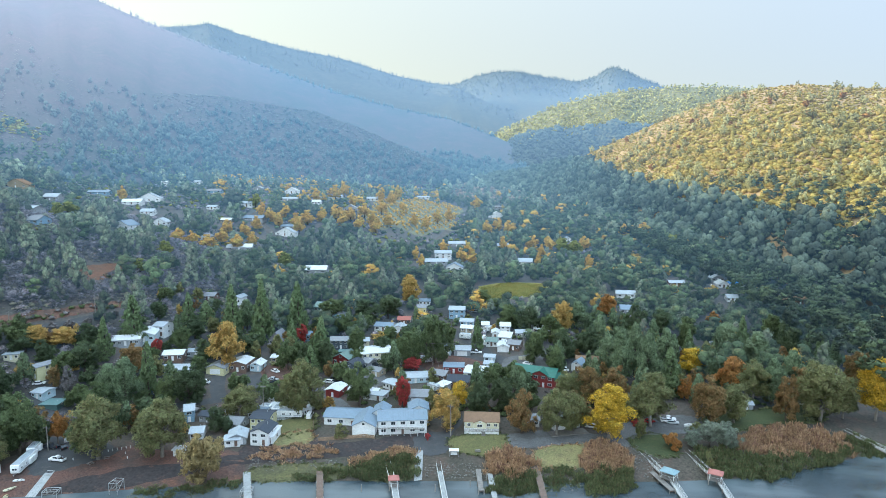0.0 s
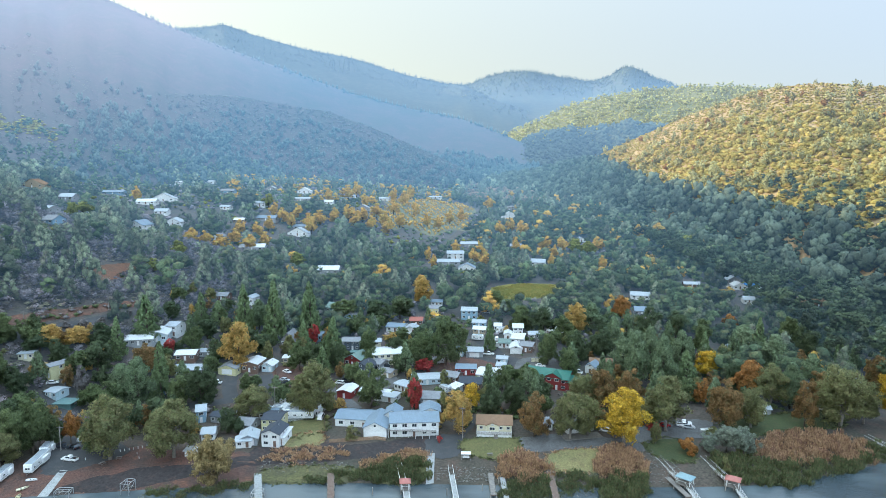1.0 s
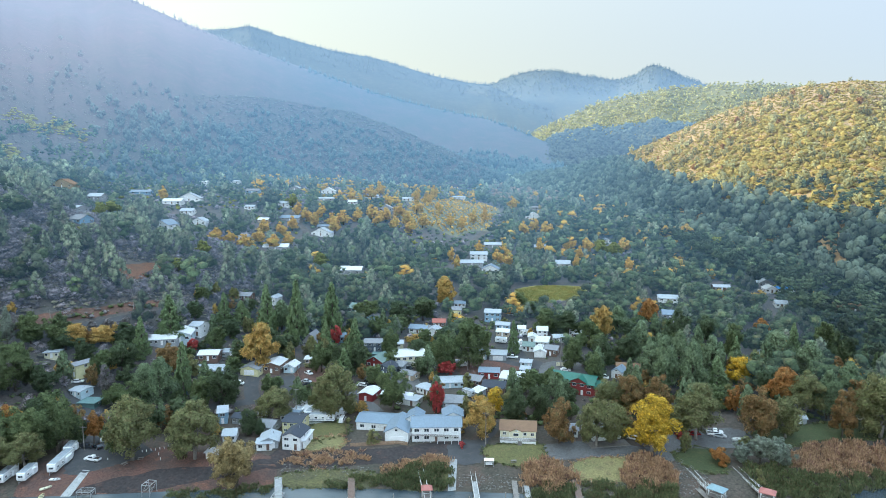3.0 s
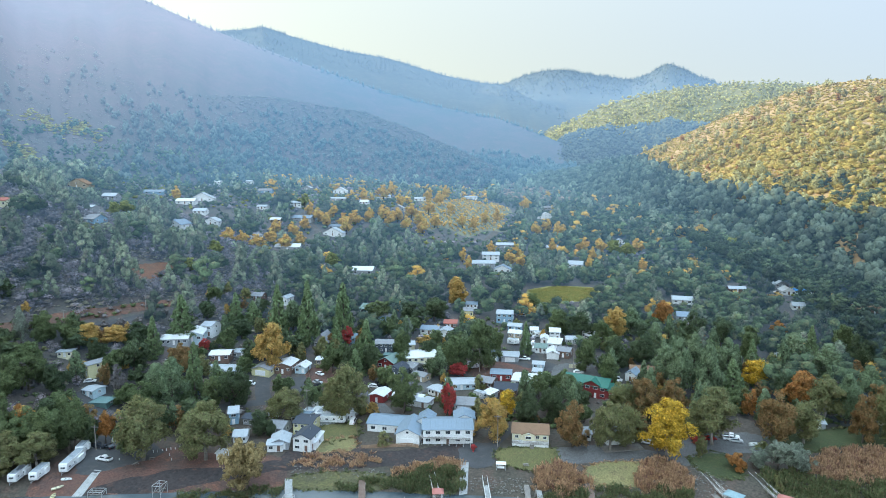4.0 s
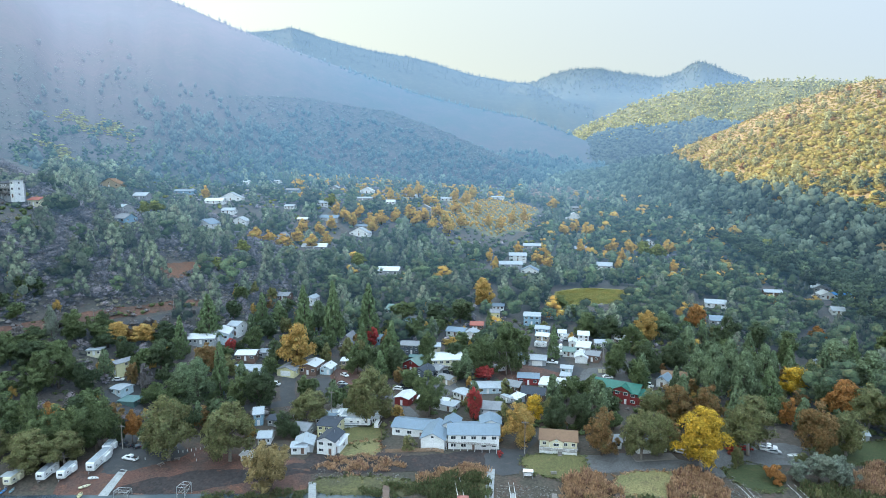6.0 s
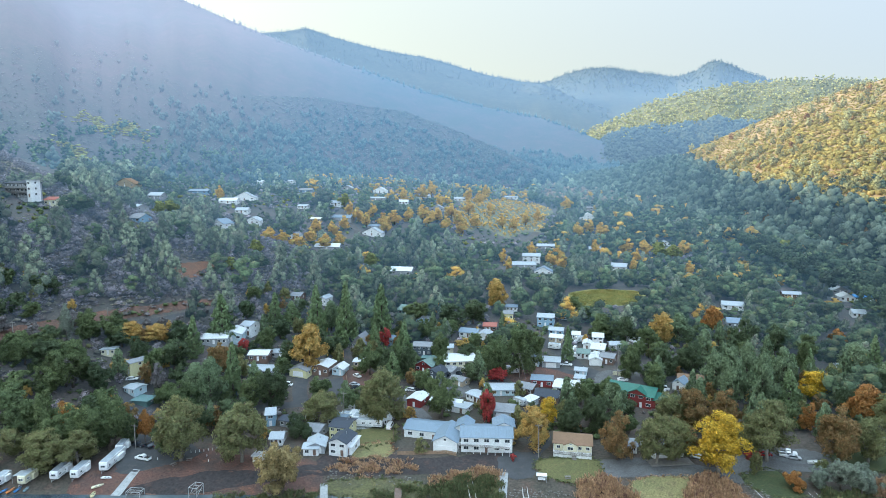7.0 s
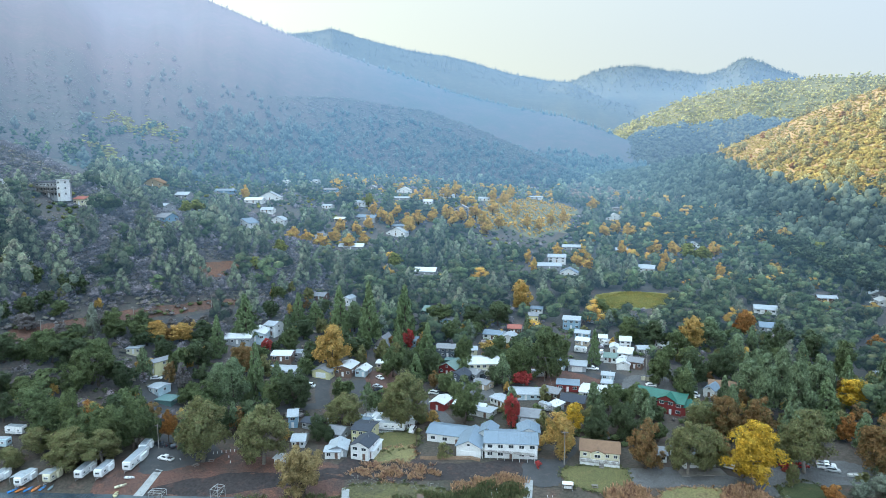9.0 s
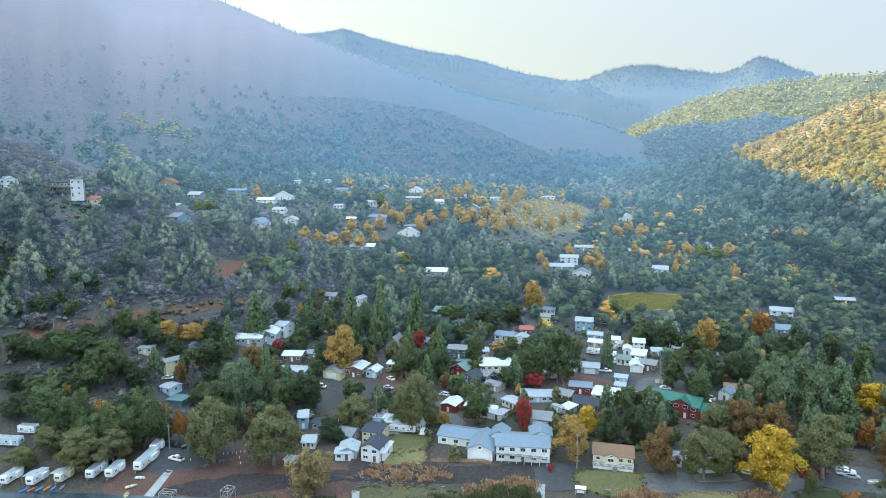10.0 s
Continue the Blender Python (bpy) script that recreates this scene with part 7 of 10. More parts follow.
car(198.1, 441.2, 5, CAR_WHITE, "white van among the trees", "van")
car(81.5, 228.7, -10, CAR_WHITE, "white pickup truck by the lawn", "pickup")
car(64.7, 228.9, 20, CAR_RED, "red car under the yellow cottonwood", "car")
trailer(-71.4, 244.0, 0, 4.5, "short white camper in the trailer yard", mat=WHITE, group="trailers of the village")
trailer(-70.3, 236.1, 0, 4.0, "small white trailer in the trailer yard", mat=WHITE, group="trailers of the village")
trailer(-65.5, 234.8, 90, 5.0, "white trailer parked end on", mat=WHITE, group="trailers of the village")
trailer(-60.6, 231.0, 4, 11.0, "long white trailer home with a pale roof", mat=WHITE, group="trailers of the village")
trailer(-10.9, 294.6, 10, 5.5, "white travel trailer under the oak", mat=WHITE, group="trailers of the village")
# A cylindrical tank, given the shape of a trailer.
trailer(-6.4, 257.9, -38, 5.0, "silver cylindrical tank in a yard, built as a trailer", mat=CAR_SILVER, group="trailers of the village")
trailer(24.2, 276.7, 0, 5.0, "cream camper beside the white roof", mat=CREAM, group="trailers of the village")
trailer(21.9, 339.6, 20, 5.0, "white camper at the street", mat=WHITE, group="trailers of the village")
trailer(8.4, 329.0, -15, 6.0, "white trailer beside the street", mat=WHITE, group="trailers of the village")
trailer(15.0, 322.9, -30, 5.0, "white camper beside the street", mat=WHITE, group="trailers of the village")
house(-53.7, 233.7, 0, 2.4, 2.4, 2.4, WHITE, ROOF_WHITE, "tiny white booth by the lane", panes=2, pitch=18)
house(-36.2, 254.0, -20, 9.0, 6.0, 2.3, GREY_WALL, ROOF_WHITE, "open carport with a white roof", panes=2, pitch=18)
house(-30.6, 253.5, -10, 4.0, 4.0, 2.2, WHITE, ROOF_WHITE, "small white garden shed", panes=2, pitch=18)
house(-11.0, 240.8, 0, 6.4, 5.5, 3.0, GREY_WALL, ROOF_GREY, "grey gabled cottage with a porch", panes=2, pitch=18)
house(-32.8, 278.9, -30, 6.5, 5.5, 2.4, TAN_WALL, ROOF_GREY, "low garage with a grey roof", panes=2, pitch=18)
house(19.5, 296.5, -10, 5.0, 5.0, 2.3, PALE_BLUE, ROOF_PALE, "pale shed by the street bend", panes=2, pitch=18)
house(-83.7, 234.5, 0, 3.2, 3.0, 2.4, WHITE, ROOF_PALE, "small white shed under the trees", panes=2, pitch=18)
house(-89.9, 228.6, -10, 4.5, 5.0, 2.4, GREY_WALL, ROOF_DARK, "dark-roofed cabin under the trees", panes=2, pitch=18)
house(-73.5, 208.8, 8, 5.0, 4.5, 2.4, WHITE, ROOF_PALE, "small white waterfront cabin", panes=2, pitch=18)
house(48.0, 340.3, -20, 6.0, 5.0, 2.4, WHITE, ROOF_WHITE, "white shed among the trees", panes=2, pitch=18)
house(-3.3, 339.3, 0, 7.0, 6.0, 2.5, BROWN_WALL, ROOF_GREY, "brown cottage with a grey roof", panes=2, pitch=18)
house(137.9, 321.4, -6, 6.0, 5.0, 2.4, WHITE, ROOF_PALE, "pale cabin under the oaks", panes=2, pitch=18)
house(216.6, 398.1, -8, 16.0, 9.0, 3.2, BROWN_WALL, ROOF_BROWN, "long brown lodge hall among the trees", panes=2, pitch=18)
hull("rowing_boat", 88.5, 225.3, 12, 5.0, 1.7, 0.9, WHITE, "white boat on the gravel")
hull("rowing_boat", -131.4, 181.1, 50, 3.4, 1.3, 0.5, CREAM, "small cream rowing boat on the shore")
hull("rowing_boat", -130.4, 177.8, 110, 3.0, 1.3, 0.5, YELLOW_WALL, "small yellow rowing boat on the shore")
hull("rowing_boat", -131.2, 184.8, 10, 3.2, 1.3, 0.5, WHITE, "white dinghy on the shore")
hull("kayak", -162.3, 173.5, 70, 3.2, 0.85, 0.4, TARP, "blue plastic kayak laid on the shore", group="kayaks")
hull("kayak", -160.3, 174.2, 77, 3.2, 0.85, 0.4, ORANGE_PAINT, "orange plastic kayak laid on the shore", group="kayaks")
hull("kayak", -158.1, 174.8, 84, 3.2, 0.85, 0.4, TARP, "blue plastic kayak laid on the shore", group="kayaks")
hull("kayak", -156.1, 175.5, 91, 3.2, 0.85, 0.4, ORANGE_PAINT, "orange plastic kayak laid on the shore", group="kayaks")
hull("kayak", -154.2, 176.1, 98, 3.2, 0.85, 0.4, TARP, "blue plastic kayak laid on the shore", group="kayaks")
hull("kayak", -151.9, 176.8, 105, 3.2, 0.85, 0.4, SKY_PAINT, "pale blue plastic kayak laid on the shore", group="kayaks")

# docks and shore works
dock(-66.2, 199.8, -55.7, 169.6, 2.2, 1.1, CONCRETE, "pale grey dock on piles")
dock(-43.1, 204.7, -34.1, 162.8, 2.0, 1.1, RUSTY_DECK, "brown plank dock on piles")
dock(-21.4, 206.3, -17.1, 187.6, 1.8, 1.3, RUSTY_DECK, "narrow brown walkway to a dock shelter", rail=True)
shelter(-16.3, 184.8, 8, 2.6, 2.4, 1.3, RED_PAINT, "small dock shelter with a faded red roof")
dock(-16.3, 185.2, -13.3, 167.3, 1.8, 1.1, CONCRETE, "pale gangway beyond the red shelter", rail=True)
dock(-8.8, 199.8, 9.1, 200.1, 2.4, 1.3, DECKING, "grey plank landing along the shore")
dock(-3.2, 199.7, 0.3, 167.7, 1.5, 1.0, CONCRETE, "pale narrow gangway with a railing", rail=True)
dock(9.6, 201.5, 10.1, 181.9, 1.6, 1.2, DECKING, "grey plank dock with piles")
dock(13.3, 193.0, 13.9, 177.8, 1.6, 1.0, CONCRETE, "pale narrow dock in the shallows")
dock(28.7, 210.0, 28.1, 171.6, 1.9, 1.5, RUSTY_DECK, "long dark plank walkway over the reeds")
dock(63.1, 216.7, 67.4, 192.6, 1.7, 1.6, DECKING, "grey walkway to the blue-roofed shelter", rail=True)
dock(64.6, 196.0, 67.3, 183.1, 1.8, 1.0, DECKING, "low grey boat dock by the shelter")
shelter(68.6, 190.0, -42, 4.2, 3.2, 1.6, SKY_PAINT, "dock shelter with a pale blue roof")
dock(69.2, 189.6, 68.9, 173.2, 1.6, 0.9, CONCRETE, "white gangway beyond the blue shelter", rail=True)
dock(79.2, 214.6, 82.3, 192.0, 2.0, 1.6, DECKING, "grey walkway to the red-roofed shelter", rail=True)
shelter(82.5, 189.1, -30, 3.6, 2.8, 1.6, RED_PAINT, "dock shelter with a red roof")
dock(83.6, 189.1, 81.7, 171.9, 1.4, 0.9, CONCRETE, "white gangway beyond the red shelter", rail=True)
dock(142.3, 237.4, 149.9, 202.9, 2.2, 1.5, DECKING, "long grey dock with a railing", rail=True)
dock(146.6, 227.0, 150.9, 212.9, 1.6, 0.8, CONCRETE, "pale low boat dock on the lake")
boat_lift(-59.5, 179.8, 0, 3.0, 3.0, 2.2, "steel boat lift on the grey dock")
boat_lift(-99.4, 181.7, -6, 2.6, 3.4, 3.0, "steel boat hoist on the shore", z=0.5)
boat_lift(-117.5, 179.1, 4, 4.2, 2.6, 1.4, "low steel boat lift on the shore", z=0.5)
pile_post(12.1, 190.5)
pile_post(81.7, 203.0)
pile_post(83.1, 197.1)
pile_post(-25.9, 183.0)
pile_post(-3.7, 183.3)
pile_post(6.9, 186.2)
fence([(-45.0, 211.2), (-29.0, 214.0), (-25.6, 213.2)], 1.3, FENCE_WOOD, "cedar board fence along the shore lane")
fence([(-85.2, 281.8), (-77.5, 261.5), (-74.4, 256.1)], 1.6, FENCE_WOOD, "brown board fence round a yard")
fence([(33.2, 296.1), (38.7, 295.7)], 2.0, CREAM, "pale board fence by the street")
fence([(-56.6, 258.1), (-52.6, 236.2), (-46.3, 212.6)], 1.6, RUSTY_DECK, "dark board fence beside the lodge garden")
fence([(128.7, 243.9), (144.3, 248.0)], 1.0, CREAM, "low pale wall on the lawn")
shore_bench(2.0, 202.0, 0)

# poles and cables
utility_pole(-189.0, 265.3, 0, 7.1, 1, False)
utility_pole(-168.9, 295.2, 0, 9.8, 1, False)
utility_pole(-209.1, 235.8, 0, 8.5, 1, False)
utility_pole(-145.6, 345.3, 0, 8.3, 1, False)
utility_pole(0.9, 215.7, 0, 11.4, 1, False)
utility_pole(-133.3, 202.2, 0, 8.5, 1, False)
utility_pole(-7.6, 289.2, 0, 11.3, 1, False)
utility_pole(35.2, 295.5, 0, 12.0, 1, False)
utility_pole(42.4, 314.4, 0, 9.2, 1, False)
utility_pole(-78.2, 377.4, 0, 10.7, 1, False)
utility_pole(-98.9, 338.2, 0, 8.1, 1, False)
utility_pole(22.3, 444.0, 0, 12.0, 1, False)
utility_pole(42.4, 453.3, 0, 12.0, 1, False)
utility_pole(-70.9, 235.0, 0, 11.2, 1, False)
wire((-209.1, 235.8), (-189.0, 265.3), 1.2, 8.0, 6.6)
wire((-189.0, 265.3), (-168.9, 295.2), 1.2, 6.6, 9.3)
wire((-168.9, 295.2), (-145.6, 345.3), 1.5, 9.3, 7.8)
wire((-7.6, 289.2), (35.2, 295.5), 1.0, 10.8, 11.5)
wire((0.9, 215.7), (-7.6, 289.2), 1.2, 10.9, 10.8)
wire((-78.2, 377.3), (-98.9, 338.2), 0.8, 10.2, 7.6)
wire((35.2, 295.5), (42.4, 314.4), 0.6, 11.5, 8.7)
wire((-98.9, 338.2), (-145.6, 345.3), 1.2, 7.6, 7.8)

# trees of the village
tree("round", TAN_LEAF, -74.7, 186.9, 18.3, 16.8, "broad tan-leaved willow in autumn by the shore", "willow_tree")
tree("tall", OLIVE, -113.8, 197.3, 21.8, 22.3, "tall olive-green tree turning yellow in autumn", "tree", bark=PALE_BARK)
tree("round", OAK, -121.9, 202.0, 12.9, 10.5, "round green oak tree with a dense crown", "oak_tree")
tree("tall", OLIVE, -93.7, 199.5, 20.1, 21.3, "tall olive-green tree turning yellow in autumn", "tree", bark=PALE_BARK)
tree("round", OAK, -151.4, 196.2, 16.5, 14.7, "round green oak tree with a dense crown", "oak_tree")
tree("round", OAK, -140.9, 199.6, 19.1, 16.6, "round green oak tree with a dense crown", "oak_tree")
tree("round", OAK, -154.8, 190.6, 15.1, 11.8, "round green oak tree with a dense crown", "oak_tree")
tree("round", DARK_OAK, -137.0, 204.0, 12.0, 8.9, "dark evergreen oak tree with a dense round crown", "oak_tree")
tree("round", ORANGE_LEAF, -132.7, 206.7, 12.1, 7.5, "orange autumn tree with a full round crown", "tree")
tree("round", OAK, -129.5, 225.6, 15.9, 13.6, "round green oak tree with a dense crown", "oak_tree")
tree("pine", PINE, -124.1, 235.2, 21.6, 18.7, "open-crowned grey-green pine tree", "pine_tree")
tree("conifer", CONIFER, -119.9, 245.1, 25.2, 13.2, "tall pointed dark green conifer", "conifer_tree")
tree("round", BROWN_LEAF, -134.5, 261.8, 15.3, 13.5, "broad russet-brown autumn tree by the lake", "tree")
tree("round", RED_LEAF, -134.2, 282.8, 6.3, 6.3, "crimson autumn maple tree by houses", "maple_tree")
tree("round", DARK_OAK, -102.0, 240.2, 17.4, 16.0, "dark evergreen oak tree with a dense round crown", "oak_tree")
tree("round", OAK, -110.4, 238.6, 13.0, 9.2, "round green oak tree with a dense crown", "oak_tree")
tree("tall", OLIVE, -77.9, 230.1, 13.2, 18.2, "tall olive-green tree turning yellow in autumn", "tree", bark=PALE_BARK)
tree("round", DARK_OAK, -83.2, 218.7, 9.5, 9.3, "dark evergreen oak tree with a dense round crown", "oak_tree")
tree("tall", OLIVE, -54.8, 233.5, 21.0, 20.0, "tall olive-green tree turning yellow in autumn", "tree", bark=PALE_BARK)
tree("tall", OLIVE, -61.5, 236.7, 13.0, 12.7, "tall olive-green tree turning yellow in autumn", "tree", bark=PALE_BARK)
tree("conifer", CONIFER, -62.2, 277.1, 13.3, 11.8, "tall pointed dark green conifer", "conifer_tree")
tree("round", OAK, -35.1, 240.9, 17.6, 15.6, "round green oak tree with a dense crown", "oak_tree")
tree("round", RED_LEAF, -17.7, 239.9, 12.9, 6.7, "crimson autumn maple tree by houses", "maple_tree")
tree("round", RED_LEAF, -16.7, 283.0, 6.7, 10.7, "crimson autumn maple tree by houses", "maple_tree")
tree("tall", GOLD_LEAF, -0.7, 221.0, 15.7, 14.9, "tall golden-orange autumn tree by houses", "tree")
tree("tall", YELLOW_LEAF, 4.1, 241.0, 10.7, 10.0, "bright yellow cottonwood in full autumn colour", "cottonwood_tree", bark=PALE_BARK)
tree("round", DARK_OAK, 11.5, 232.0, 15.4, 12.4, "dark evergreen oak tree with a dense round crown", "oak_tree")
tree("round", DARK_OAK, 20.5, 236.4, 14.7, 11.9, "dark evergreen oak tree with a dense round crown", "oak_tree")
tree("round", BROWN_LEAF, 26.0, 218.0, 17.9, 13.0, "broad russet-brown autumn tree by the lake", "tree")
tree("tall", OLIVE, 38.1, 216.4, 17.1, 15.8, "tall olive-green tree turning yellow in autumn", "tree", bark=PALE_BARK)
tree("tall", OLIVE, 44.8, 219.9, 14.1, 15.0, "tall olive-green tree turning yellow in autumn", "tree", bark=PALE_BARK)
tree("tall", YELLOW_LEAF, 55.9, 213.5, 20.0, 20.2, "bright yellow cottonwood in full autumn colour", "cottonwood_tree", bark=PALE_BARK)
tree("tall", OLIVE, 73.7, 224.5, 20.5, 21.1, "tall olive-green tree turning yellow in autumn", "tree", bark=PALE_BARK)
tree("tall", OLIVE, 70.2, 231.4, 9.7, 9.4, "tall olive-green tree turning yellow in autumn", "tree", bark=PALE_BARK)
tree("tall", YELLOW_LEAF, 109.2, 279.8, 12.6, 14.4, "bright yellow cottonwood in full autumn colour", "cottonwood_tree", bark=PALE_BARK)
tree("round", BROWN_LEAF, 95.0, 225.5, 19.3, 17.2, "broad russet-brown autumn tree by the lake", "tree")
tree("round", ORANGE_LEAF, 95.9, 250.8, 10.5, 9.4, "orange autumn tree with a full round crown", "tree")
tree("round", ORANGE_LEAF, 116.1, 256.1, 18.3, 16.8, "orange autumn tree with a full round crown", "tree")
tree("tall", OLIVE, 121.8, 249.0, 17.6, 19.2, "tall olive-green tree turning yellow in autumn", "tree", bark=PALE_BARK)
tree("tall", OLIVE, 105.5, 228.6, 15.0, 15.1, "tall olive-green tree turning yellow in autumn", "tree", bark=PALE_BARK)
tree("pine", PINE, 128.9, 247.5, 19.1, 14.1, "tall light green pine with a pointed crown", "pine_tree")
tree("round", BROWN_LEAF, 125.8, 231.0, 17.9, 10.7, "broad russet-brown autumn tree by the lake", "tree")
tree("shrub", ORANGE_LEAF, 76.4, 208.4, 7.5, 7.7, "low orange autumn shrub", "shrub", category="shrub", group="shrubs of the village")
tree("tall", YELLOW_LEAF, 160.6, 233.4, 24.4, 18.5, "bright yellow cottonwood in full autumn colour", "cottonwood_tree", bark=PALE_BARK)
tree("tall", OLIVE, 139.1, 232.1, 22.9, 23.4, "tall olive-green tree turning yellow in autumn", "tree", bark=PALE_BARK)
tree("round", BROWN_LEAF, 175.1, 265.3, 19.0, 14.7, "broad russet-brown autumn tree by the lake", "tree")
tree("round", BROWN_LEAF, 138.0, 245.5, 17.2, 12.4, "broad russet-brown autumn tree by the lake", "tree")
tree("pine", PINE, 131.3, 249.8, 16.8, 13.9, "open-crowned grey-green pine tree", "pine_tree")
tree("tall", OLIVE, 149.4, 235.1, 17.6, 16.9, "tall olive-green tree turning yellow in autumn", "tree", bark=PALE_BARK)
tree("round", OAK, 46.3, 270.2, 16.6, 10.8, "round green oak tree with a dense crown", "oak_tree")
tree("round", BROWN_LEAF, 54.9, 244.7, 17.5, 16.4, "broad russet-brown autumn tree by the lake", "tree")
tree("round", BROWN_LEAF, 65.7, 243.2, 16.5, 14.7, "broad russet-brown autumn tree by the lake", "tree")
tree("tall", OLIVE, 48.2, 247.5, 12.2, 15.5, "tall olive-green tree turning yellow in autumn", "tree", bark=PALE_BARK)
tree("pine", PINE, 74.0, 266.3, 24.6, 16.1, "tall light green pine with a pointed crown", "pine_tree")
tree("pine", PINE, 84.3, 263.8, 24.0, 15.9, "tall light green pine with a pointed crown", "pine_tree")
tree("pine", PINE, 82.4, 276.1, 24.1, 14.4, "tall light green pine with a pointed crown", "pine_tree")
tree("conifer", CONIFER, 96.2, 269.9, 16.2, 14.7, "tall pointed dark green conifer", "conifer_tree")
tree("spire", CONIFER, 116.9, 304.1, 14.3, 10.3, "slim pointed green conifer", "conifer_tree")
tree("pine", PINE, 72.2, 281.0, 17.2, 17.7, "tall light green pine with a pointed crown", "pine_tree")
tree("pine", PINE, 99.3, 285.3, 19.8, 14.8, "tall light green pine with a pointed crown", "pine_tree")
tree("round", OAK, -175.7, 226.4, 19.5, 17.1, "round green oak tree with a dense crown", "oak_tree")
tree("round", OAK, -179.2, 220.3, 17.4, 12.8, "round green oak tree with a dense crown", "oak_tree")
tree("round", DARK_OAK, -166.9, 228.7, 13.2, 12.0, "dark evergreen oak tree with a dense round crown", "oak_tree")
tree("round", OAK, -163.6, 198.9, 19.6, 11.6, "round green oak tree with a dense crown", "oak_tree")
tree("round", ORANGE_LEAF, -160.9, 204.9, 12.7, 10.1, "orange autumn tree with a full round crown", "tree")
tree("tall", OLIVE, -151.7, 184.6, 13.3, 17.6, "tall olive-green tree turning yellow in autumn", "tree", bark=PALE_BARK)
tree("tall", OLIVE, -143.6, 188.7, 12.2, 15.5, "tall olive-green tree turning yellow in autumn", "tree", bark=PALE_BARK)
tree("round", BROWN_LEAF, -156.7, 243.7, 10.2, 6.3, "broad russet-brown autumn tree by the lake", "tree")
tree("tall", GOLD_LEAF, -168.7, 243.9, 6.0, 11.5, "tall golden-orange autumn tree by houses", "tree")
tree("tall", GOLD_LEAF, -174.5, 260.0, 10.2, 14.1, "tall golden-orange autumn tree by houses", "tree")
tree("tall", GOLD_LEAF, -166.9, 266.1, 8.7, 13.1, "tall golden-orange autumn tree by houses", "tree")
tree("round", BROWN_LEAF, -171.7, 263.6, 6.9, 8.2, "broad russet-brown autumn tree by the lake", "tree")
tree("round", DARK_OAK, -151.5, 255.2, 14.9, 14.6, "dark evergreen oak tree with a dense round crown", "oak_tree")
tree("conifer", CONIFER, -149.8, 267.6, 19.0, 11.1, "tall pointed dark green conifer", "conifer_tree")
tree("conifer", CONIFER, -146.3, 286.2, 21.7, 17.6, "tall pointed dark green conifer", "conifer_tree")
tree("round", OAK, -142.6, 234.3, 10.1, 10.2, "round green oak tree with a dense crown", "oak_tree")
tree("pine", PINE, -136.5, 245.8, 14.0, 16.8, "open-crowned grey-green pine tree", "pine_tree")
tree("tall", GOLD_LEAF, -100.8, 279.0, 21.5, 19.5, "tall golden-orange autumn tree by houses", "tree")
tree("conifer", CONIFER, -134.2, 318.2, 17.5, 12.2, "tall pointed dark green conifer", "conifer_tree")
tree("conifer", CONIFER, -110.0, 313.3, 28.7, 15.9, "tall pointed dark green conifer", "conifer_tree")
tree("conifer", CONIFER, -95.3, 315.2, 32.6, 16.7, "tall pointed dark green conifer", "conifer_tree")
tree("conifer", CONIFER, -79.5, 324.6, 30.4, 17.1, "tall pointed dark green conifer", "conifer_tree")
tree("spire", CONIFER, -96.1, 343.7, 12.5, 12.5, "slim pointed green conifer", "conifer_tree")
tree("spire", CONIFER, -78.1, 306.5, 16.0, 12.0, "slim pointed green conifer", "conifer_tree")
tree("conifer", CONIFER, -59.9, 290.3, 23.5, 14.6, "tall pointed dark green conifer", "conifer_tree")
tree("conifer", CONIFER, -127.3, 323.6, 13.3, 14.8, "tall pointed dark green conifer", "conifer_tree")
tree("pine", PINE, -106.9, 326.3, 16.4, 14.5, "open-crowned grey-green pine tree", "pine_tree")
tree("round", RED_LEAF, -75.5, 316.8, 10.1, 6.9, "crimson autumn maple tree by houses", "maple_tree")
tree("round", OAK, -73.3, 280.4, 14.3, 12.9, "round green oak tree with a dense crown", "oak_tree")
tree("round", DARK_OAK, -65.1, 280.6, 14.0, 10.8, "dark evergreen oak tree with a dense round crown", "oak_tree")
tree("round", DARK_OAK, -55.8, 280.5, 15.2, 10.3, "dark evergreen oak tree with a dense round crown", "oak_tree")
tree("round", OAK, -45.2, 301.0, 15.9, 10.0, "round green oak tree with a dense crown", "oak_tree")
tree("round", OAK, -16.5, 287.4, 18.8, 15.6, "round green oak tree with a dense crown", "oak_tree")
tree("round", OAK, -7.2, 293.1, 24.4, 18.3, "round green oak tree with a dense crown", "oak_tree")
tree("round", OAK, -23.6, 295.9, 13.4, 11.0, "round green oak tree with a dense crown", "oak_tree")
tree("conifer", CONIFER, 14.1, 313.1, 17.9, 8.4, "tall pointed dark green conifer", "conifer_tree")
tree("round", OAK, -0.1, 314.4, 14.6, 10.3, "round green oak tree with a dense crown", "oak_tree")
tree("round", DARK_OAK, -32.4, 302.6, 11.0, 11.5, "dark evergreen oak tree with a dense round crown", "oak_tree")
tree("round", OAK, 28.3, 265.3, 11.0, 11.2, "round green oak tree with a dense crown", "oak_tree")
tree("round", OAK, 17.3, 261.0, 10.6, 10.2, "round green oak tree with a dense crown", "oak_tree")
tree("round", OAK, 40.1, 292.3, 16.6, 12.7, "round green oak tree with a dense crown", "oak_tree")
tree("round", OAK, 32.8, 345.4, 13.9, 15.7, "round green oak tree with a dense crown", "oak_tree")
tree("round", DARK_OAK, 43.8, 338.4, 14.8, 16.4, "dark evergreen oak tree with a dense round crown", "oak_tree")
